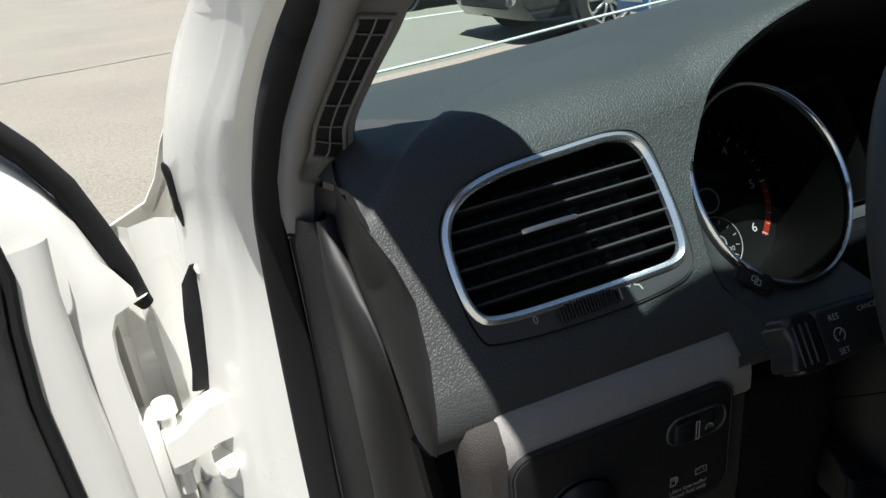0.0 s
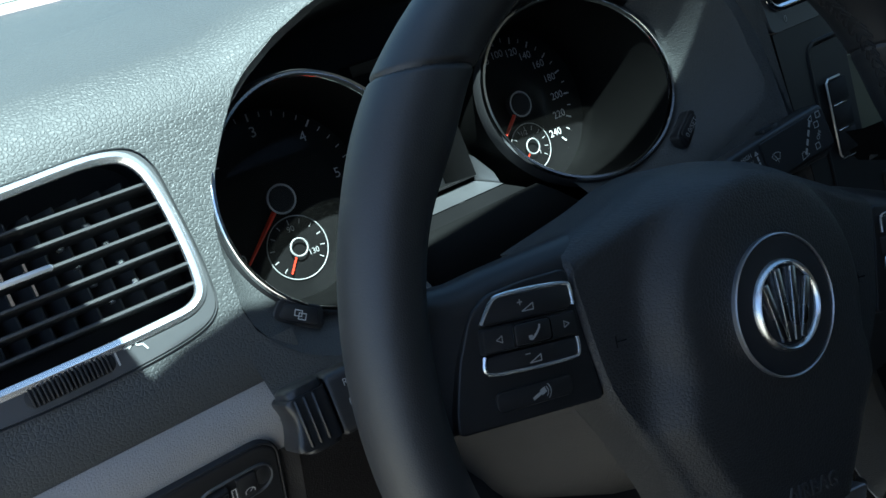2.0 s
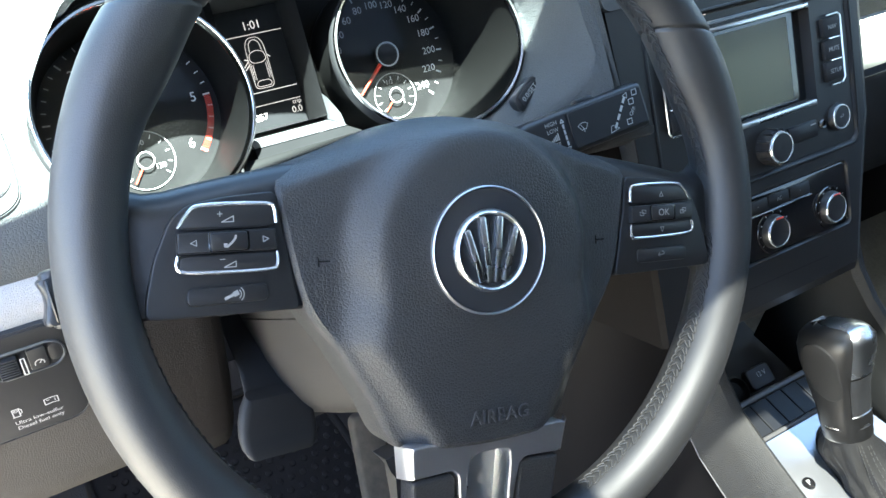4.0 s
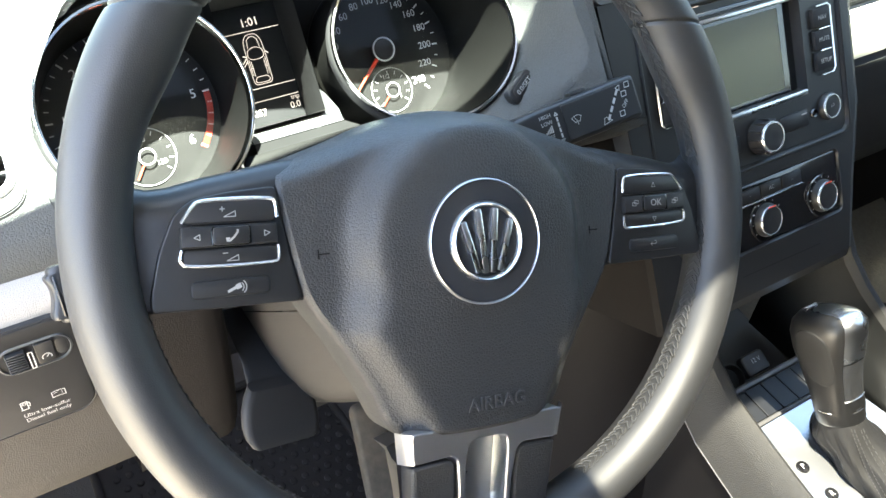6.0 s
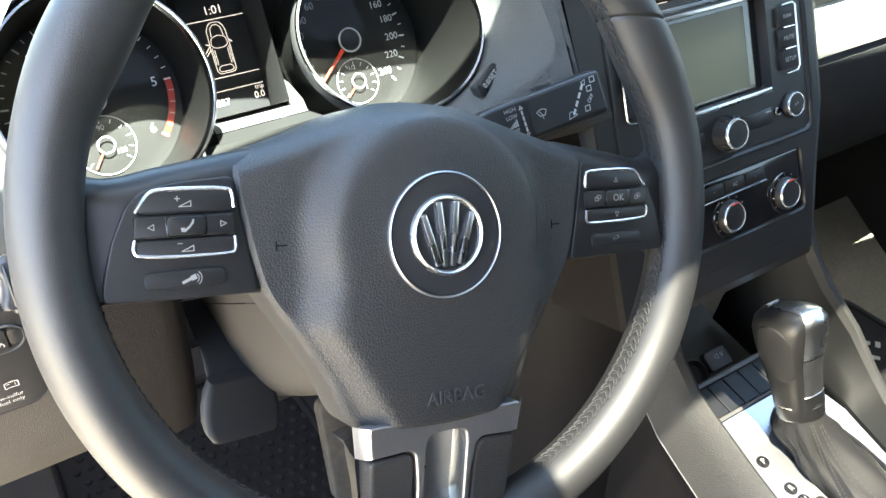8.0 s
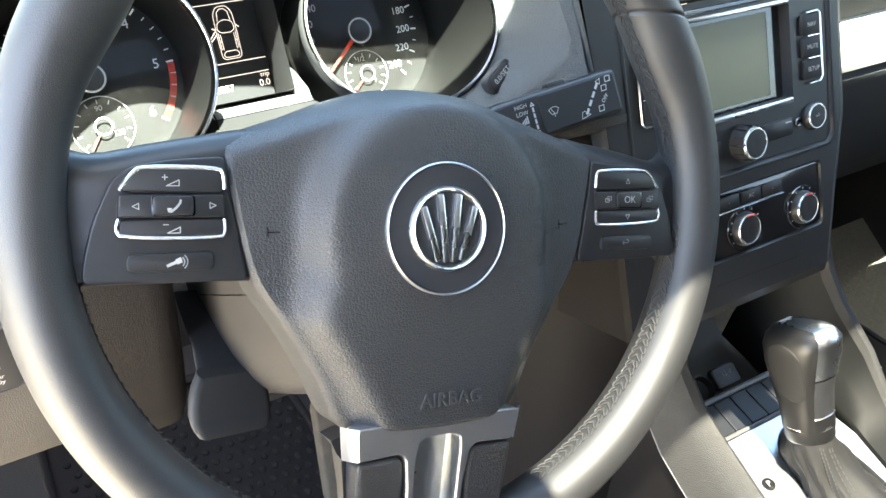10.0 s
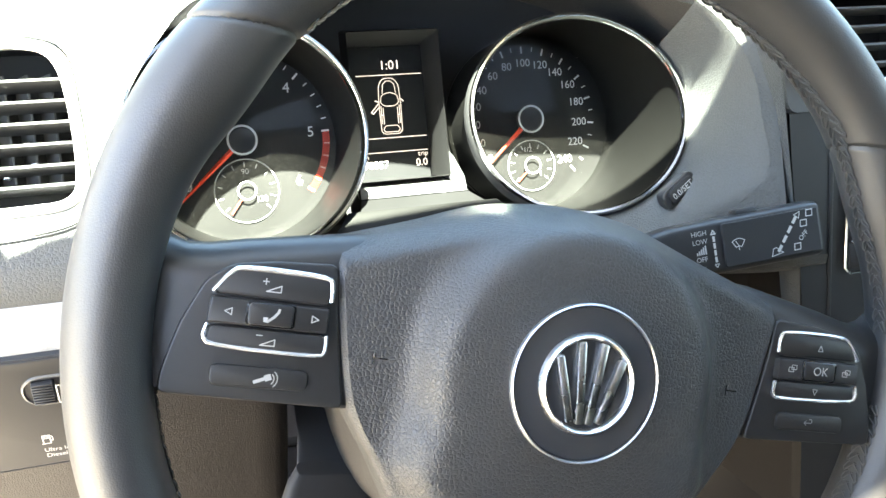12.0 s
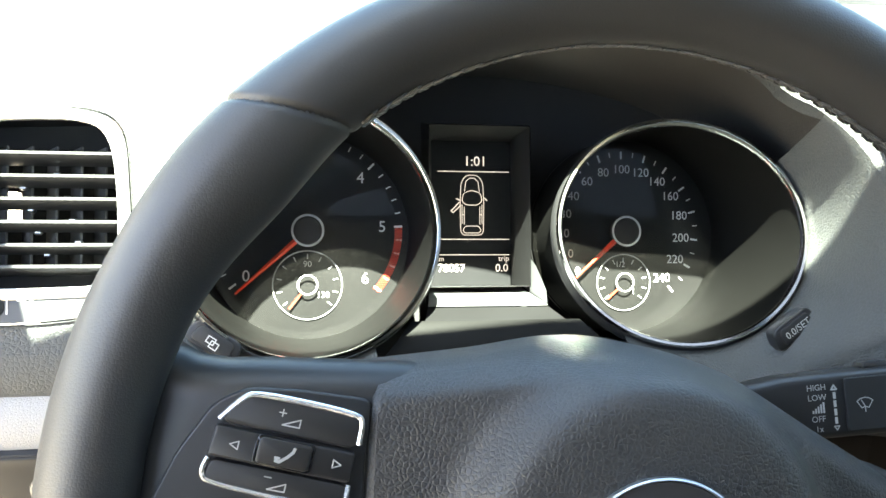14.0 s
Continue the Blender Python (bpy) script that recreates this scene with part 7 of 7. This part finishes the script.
# trim runs up and back along the windscreen's edge: its outboard and inboard edges
PIL_O = [(-0.3673, 0.298, 0.954), (-0.3645, 0.2845, 0.9850), (-0.3605, 0.2662, 1.0153), (-0.3562, 0.2545, 1.0317), (-0.3469, 0.2324, 1.0581), (-0.3386, 0.2084, 1.0832), (-0.3320, 0.185, 1.105), (-0.2960, 0.075, 1.185), (-0.2670, -0.08, 1.300), (-0.2500, -0.20, 1.385)]
PIL_I = [(-0.3438, 0.298, 0.9545), (-0.3398, 0.2870, 0.9870), (-0.3203, 0.2793, 0.9979), (-0.3195, 0.2617, 1.0217), (-0.3089, 0.2415, 1.0487), (-0.2989, 0.218, 1.0732), (-0.2880, 0.200, 1.0960), (-0.2520, 0.120, 1.165), (-0.2280, -0.040, 1.275), (-0.2050, -0.170, 1.360)]


def pil_at(u):
    """Outboard and inboard edge of the pillar trim from its foot (0) upwards, and the way out of its face."""
    a, b = spline(PIL_O, u), spline(PIL_I, u)
    if u < 2.0:
        a = Vector(PIL_O[int(u)]).lerp(Vector(PIL_O[int(u) + 1]), u - int(u))
        f = u if u < 1 else 1 + max(0.0, (u - 1.5) / 0.5)
        b = Vector(PIL_I[int(f)]).lerp(Vector(PIL_I[min(9, int(f) + 1)]), f - int(f))
    out = (b - a).cross(Vector((0, -0.6, 0.8))).normalized()
    return a, b, (-out if out.y > 0 else out)


rows = []
for u in sorted(set([0.0, 0.04, 0.12] + [0.25 * n for n in range(1, 36)] + [1.4, 1.48, 1.56, 1.64, 1.8, 1.9, 8.99])):
    a, b, out = pil_at(u)
    rim_h = min(1.0, u / 0.12)
    wide = max(0.0, min(1.0, (u - 1.45) / 0.3)) * max(0.0, min(1.0, (6.6 - u) / 0.6))
    cross = [(0.0, -0.012), (0.0, -0.002), (0.03, 0.0022), (0.09, 0.0044), (0.17, 0.0054), (0.24, 0.0046 + 0.0012 * (1 - wide)), (0.29, 0.0022 + 0.004 * (1 - wide)), (0.33, 0.0008 + 0.0055 * (1 - wide)), (0.56, 0.0008 + 0.0058 * (1 - wide)), (0.82, 0.0008 + 0.0048 * (1 - wide)), (0.88, 0.0020 + 0.0022 * (1 - wide)), (0.95, 0.0020), (1.0, -0.0005), (1.0, -0.006)]
    rows.append([a.lerp(b, f) + out * h * rim_h for f, h in cross] + [b + Vector((-0.010, 0.03, 0.0))])
part("trim", loft(rows, False), GREYTRIM, pil)
a, b, out = pil_at(0.0)
part("foot_gap", tube([a + Vector((0, -0.001, -0.002)), a.lerp(b, 0.5) + Vector((0, -0.004, -0.002)), b + Vector((0, -0.001, -0.002))], 0.0022, 8), RUBBER, pil)
gcells = []
for n in range(22):
    a, b, out = pil_at(1.92 + 3.55 * n / 21)
    gcells.append((a.lerp(b, 0.34) + out * 0.0014, a.lerp(b, 0.82) + out * 0.0014, out))
part("grille_back", loft([[p, p.lerp(q, 0.5), q] for p, q, o in gcells], False), MATTE, pil, "black speaker grille")
edge = [p for p, q, o in gcells] + [q for p, q, o in reversed(gcells)]
part("grille_frame", tube(edge + edge[:1], 0.0016, 8), GREYTRIM, pil)
for n in range(3, 20, 3):
    p, q, o = gcells[n]
    part("grille_bar", tube([p + o * 0.0004, p.lerp(q, 0.5) + o * 0.001, q + o * 0.0004], 0.0006, 6), GREYTRIM, pil)
part("grille_bar", tube([p.lerp(q, 0.5) + o * 0.0008 for p, q, o in gcells], 0.0006, 6), GREYTRIM, pil)

# ---- door opening: seal, white pillar, hinge, open door ----
def strip(rows, name, material, label, cat, closed=False, kind="structure"):
    ob = part(name, loft(rows, closed), material)
    return tagged(ob, label, cat, kind=kind)


# sill-to-roof rubber seal along the opening: outer and inner edge
SEAL_L = [(-0.3920, 0.345, 0.40), (-0.3910, 0.345, 0.60), (-0.3901, 0.345, 0.7263), (-0.3867, 0.3414, 0.8396), (-0.3834, 0.3269, 0.9424), (-0.3800, 0.3160, 0.9800), (-0.3767, 0.2967, 1.0100), (-0.3723, 0.2795, 1.0352), (-0.3652, 0.2610, 1.0600), (-0.3581, 0.2455, 1.0790), (-0.3499, 0.2270, 1.0990), (-0.3070, 0.080, 1.215), (-0.2770, -0.10, 1.33), (-0.2640, -0.22, 1.40)]
SEAL_R = [(-0.3700, 0.337, 0.40), (-0.3690, 0.337, 0.60), (-0.3675, 0.337, 0.7260), (-0.3634, 0.3329, 0.8450), (-0.3640, 0.3193, 0.9401), (-0.3632, 0.3090, 0.9720), (-0.3594, 0.2960, 0.9960), (-0.3529, 0.2793, 1.0240), (-0.3440, 0.2620, 1.0480), (-0.3350, 0.2450, 1.0700), (-0.3255, 0.2273, 1.0932), (-0.2830, 0.075, 1.21), (-0.2530, -0.105, 1.325), (-0.2400, -0.225, 1.395)]
rows = []
for n in range(79):
    a, b = spline(SEAL_L, n / 6), spline(SEAL_R, n / 6)
    t = (spline(SEAL_L, min(13, n / 6 + 0.1)) - spline(SEAL_L, max(0, n / 6 - 0.1))).normalized()
    out = t.cross(b - a).normalized()
    if out.y > 0:
        out = -out
    m, h = (a + b) / 2, (b - a) / 2
    rows.append([m + h * math.copysign(abs(math.cos(q)) ** 0.75, math.cos(q)) + out * (0.009 * math.copysign(abs(math.sin(q)) ** 0.8, math.sin(q)) + 0.0015 * math.cos(3 * q)) for q in [2 * math.pi * k / 24 for k in range(24)]])
strip(rows, "door_seal", RUBBER, "black rubber door seal round the opening", "seal", True)

# inner side panel between seal and dash end
SIDE_R = [(-0.3610, 0.240, 0.40), (-0.3605, 0.240, 0.60), (-0.3601, 0.2419, 0.7877), (-0.3586, 0.2462, 0.8549), (-0.3564, 0.2592, 0.9085), (-0.3560, 0.2643, 0.9397), (-0.3507, 0.2680, 0.9660)]
SIDE_L = [(-0.3690, 0.335, 0.40), (-0.3680, 0.335, 0.60), (-0.3650, 0.334, 0.7877), (-0.3630, 0.331, 0.8549), (-0.3632, 0.322, 0.9085), (-0.3640, 0.316, 0.9397), (-0.3635, 0.308, 0.9660)]
rows = []
for n in range(37):
    a, b = spline(SIDE_L, n / 6), spline(SIDE_R, n / 6)
    rows.append([a + Vector((0.004, 0.02, 0))] + [a.lerp(b, f) + Vector((-0.0035 * math.sin(math.pi * f), -0.006 * math.sin(math.pi * f) ** 0.7, 0)) for f in (0.0, 0.05, 0.15, 0.3, 0.5, 0.7, 0.85, 0.95, 1.0)] + [b + Vector((0.004, 0.004, 0)), b + Vector((0.012, 0.03, 0))])
strip(rows, "side_trim", SIDE, "grained side trim with the pillar's shade in its colour", "side trim")
rows = []
for k in range(33):
    z = 0.40 + 0.570 * k / 32
    m = seam_at(max(0.80, z)) + Vector((0, 0, z - max(0.80, z)))
    u = float(np.interp(z, [p[2] for p in SIDE_R], range(7)))
    e = spline(SIDE_R, u)
    e.z = z
    rows.append([m + Vector((0.004, 0.003, 0)), m + Vector((-0.0004, 0.0012, 0))] + [m.lerp(e, f) + Vector((-0.0075 * math.sin(math.pi * f) ** 0.6, -0.0075 * math.sin(math.pi * f) ** 0.7, 0)) for f in (0.04, 0.12, 0.25, 0.4, 0.55, 0.7, 0.82, 0.92)] + [e + Vector((0.001, 0.001, 0)), e + Vector((0.008, 0.02, 0))])
strip(rows, "dash_end_cover", ENDP, "smooth end cover of the dash with the pillar's shade in its colour", "end cover")

# white A-post: from the seal outwards, then forwards to the wing
post = thing("door_post", "white painted door post with hinge and black boot", "door post")
rows = []
for z, xs, ys, xo in ((0.30, -0.392, 0.36, -0.445), (0.55, -0.394, 0.365, -0.450), (0.70, -0.392, 0.365, -0.448), (0.80, -0.389, 0.362, -0.440), (0.88, -0.386, 0.358, -0.430), (0.94, -0.382, 0.348, -0.424), (0.98, -0.378, 0.332, -0.422), (1.02, -0.374, 0.305, -0.4135), (1.07, -0.361, 0.262, -0.3975), (1.12, -0.342, 0.205, -0.379), (1.20, -0.312, 0.11, -0.359), (1.30, -0.285, -0.05, -0.333), (1.40, -0.265, -0.20, -0.312)):
    sl = float(np.interp(z, [1.07, 1.20], [1.0, 0.35]))
    sf = float(np.interp(z, [1.00, 1.10], [1.0, 0.25])) * sl
    rows.append([(xs + 0.012, ys - 0.012, z), (xs, ys, z), (xs - 0.010, ys + 0.004, z), (xs + (xo - xs) * 0.45, ys + 0.016 * sl, z), (xo + 0.008, ys + 0.060 * sl, z), (xo, ys + 0.085 * sl, z), (xo - 0.002, ys + 0.105 * sl, z), (xo + 0.012, ys + 0.105 * sl + 0.095 * sf, z), (xo + 0.03, ys + 0.105 * sl + 0.215 * sf, z)])
part("post", loft([[spline([r[j] for r in rows], n / 4) for j in range(9)] for n in range(4 * (len(rows) - 1) + 1)], False), WHITE, post)
part("post_boot", loft([[Vector((x, y, z)) + Vector((r * math.cos(a), r * 0.5 * math.sin(a), 0)) for a in [2 * math.pi * k / 14 for k in range(14)]] for x, y, z, r in ((-0.4225, 0.425, 0.905, 0.004), (-0.4265, 0.43, 0.890, 0.009), (-0.4305, 0.432, 0.86, 0.0105), (-0.4365, 0.436, 0.815, 0.0095), (-0.4420, 0.44, 0.795, 0.0085))], True, True), RUBBER, post, "black rubber cable boot")
part("drain_gap", tube([(-0.4250, 0.4105, 0.9895), (-0.4242, 0.4120, 0.9850), (-0.4225, 0.4170, 0.9740), (-0.4222, 0.4220, 0.9620), (-0.4215, 0.4250, 0.9500), (-0.4185, 0.4290, 0.9370), (-0.4150, 0.4320, 0.9290), (-0.4110, 0.4330, 0.9265)], [0.0010, 0.0028, 0.0034, 0.0036, 0.0044, 0.0050, 0.0036, 0.0012], 10), MATTE, post)
part("bolt", moved(lathe([(0.0, 0.004), (0.004, 0.004), (0.0045, 0.0)], 12), frame_of((-0.4195, 0.423, 0.902), X, Z)), WHITE, post)
part("wing", loft([[(x, y + 0.25 * max(0.0, 0.93 - z) * f, z - 0.55 * max(0.0, y - 0.475)) for x, z in ((-0.413, 1.005), (-0.4215, 0.990), (-0.432, 0.965), (-0.444, 0.948), (-0.470, 0.938), (-0.510, 0.925), (-0.530, 0.88), (-0.536, 0.75), (-0.538, 0.55))] for y, f in ((0.475, 1), (0.470, 1), (0.52, 0), (0.80, 0))], False), WHITE, post, "white painted front wing")
inner = part("inner_wing", loft([[(x, y, z) for x, y in ((-0.520, 0.49), (-0.498, 0.468), (-0.490, 0.462), (-0.484, 0.474), (-0.470, 0.474), (-0.462, 0.460), (-0.450, 0.466), (-0.440, 0.470), (-0.425, 0.455))] for z in (0.40, 0.60, 0.72, 0.82, 0.90, 0.935)], False), WHITE, post, "folded white inner panel")

hinge = part("hinge", loft([[(x, y, z) for y, z in ((0.412, zc_ - h), (0.412, zc_ + h), (0.440, zc_ + h + 0.002), (0.440, zc_ - h + 0.002))] for x, zc_, h in ((-0.426, 0.776, 0.017), (-0.442, 0.774, 0.0165), (-0.455, 0.768, 0.0150), (-0.468, 0.762, 0.0125), (-0.480, 0.760, 0.0115))], True, True), WHITE, post, "white painted steel hinge", smooth=False)
part("leaf", box(0.013, 0.030, 0.086, 0.002, 2, (-0.4885, 0.430, 0.750)), WHITE, hinge)
part("knuckle", moved(lathe([(0.0, 0.020), (0.0105, 0.020), (0.0115, 0.018), (0.0115, -0.018), (0.0105, -0.020), (0.0, -0.020)], 24), Matrix.Translation((-0.4745, 0.428, 0.758))), WHITE, hinge)
part("pin", moved(lathe([(0.0, 0.036), (0.0085, 0.036), (0.0095, 0.034), (0.0095, 0.024), (0.0065, 0.022), (0.0065, -0.05)], 20), Matrix.Translation((-0.4745, 0.428, 0.765))), WHITE, hinge)
part("bracket", loft([[(x, y, z) for x, z in ((-0.433, 0.742), (-0.433, 0.716), (-0.446, 0.722), (-0.450, 0.738))] for y in (0.414, 0.436)], True, True), WHITE, hinge, smooth=False)
part("bolt", moved(lathe([(0.0, 0.006), (0.006, 0.006), (0.007, 0.004), (0.007, 0.0)], 6), frame_of((-0.440, 0.414, 0.730), X, Z)), WHITE, hinge)
part("check_strap", box(0.036, 0.05, 0.012, 0.002, 1, (-0.452, 0.44, 0.690)), SATIN, hinge)

# the open door, hinged at its front edge and swung outwards
DV = Vector((-0.90, -0.44, 0)).normalized()
door_pose = Matrix((DV, Z, Z.cross(DV) * 1.0)).transposed().to_4x4()
door_pose.translation = (-0.462, 0.43, 0.0)
door = thing("open_car_door", "white open driver door with black window seal and dark trim", "car door", door_pose)
# local: x along the door away from the hinge, y up, z towards the cabin
edge_top = [(-0.001, 0.886), (0.006, 0.915), (0.0145, 0.946), (0.0285, 0.987), (0.046, 1.017), (0.064, 1.040), (0.10, 1.072), (0.16, 1.11), (0.34, 1.18)]


def notch(y):
    """How far the hinge side is cut back at height y."""
    return float(np.interp(y, [0.851, 0.872, 0.884, 0.888], [0.036, 0.033, 0.026, -0.01]))


rows = []
for x, zt in edge_top[:7] + [(0.125, 0.985), (0.16, 0.950), (0.30, 0.935), (0.85, 0.925)]:
    prof_d = [(0.30, 0.075), (0.60, 0.085), (zt - 0.05, 0.080), (zt - 0.004, 0.062), (zt, 0.050), (zt - 0.006, 0.030), (zt - 0.030, 0.014), (0.5 * zt + 0.44, 0.006), (0.8881, 0.003), (0.884, 0.003), (0.872, 0.002), (0.851, 0.001), (0.80, -0.002), (0.70, -0.004), (0.50, -0.006), (0.30, 0.0)]
    rows.append([(max(x, notch(y)), y, -z) for y, z in prof_d])
cap_d = [rows[0], [(x - 0.004, y, z * 0.9 - 0.004) for x, y, z in rows[0]], [(x + 0.004, y * 0.995, z * 0.5 - 0.02) for x, y, z in rows[0]]]
part("shell", join(loft(rows, False), loft(cap_d, False)), WHITE, door)
part("pressing", loft([[(x - 0.010, z, 0.003), (x - 0.006, z, 0.0075), (x + 0.002, z, 0.0095), (x + 0.010, z, 0.0085), (x + 0.03, z, 0.006)] for x, z in ((0.062, 0.40), (0.062, 0.60), (0.064, 0.70), (0.067, 0.78), (0.070, 0.85), (0.070, 0.92), (0.066, 0.96))], False), WHITE, door)
part("window_frame", tube([(0.095, 1.060, -0.045), (0.16, 1.10, -0.045), (0.34, 1.17, -0.045), (0.60, 1.24, -0.045), (0.85, 1.26, -0.045)], 0.018, 8), WHITE, door)
part("window_seal", tube([(x - 0.002, z - 0.004, -0.016) for x, z in [(-0.004, 0.880)] + edge_top], [0.0060, 0.0075] + [0.0095] * 8, 10), RUBBER, door, "black rubber window seal")
trim_edge = [(0.112, 0.30), (0.109, 0.60), (0.107, 0.767), (0.1105, 0.857), (0.106, 0.91), (0.100, 0.945), (0.104, 0.985)]
rows = []
for x, z in trim_edge:
    rows.append([(x - 0.008, z, 0.002), (x - 0.002, z, 0.012), (x + 0.012, z, 0.018), (x + 0.05, z, 0.022), (x + 0.6, z, 0.030)])
part("trim_panel", loft(rows, False), DASH, door, "dark grained door trim")
part("trim_bead", tube([(x - 0.010, z, 0.006) for x, z in trim_edge], 0.0055, 8), RUBBER, door)
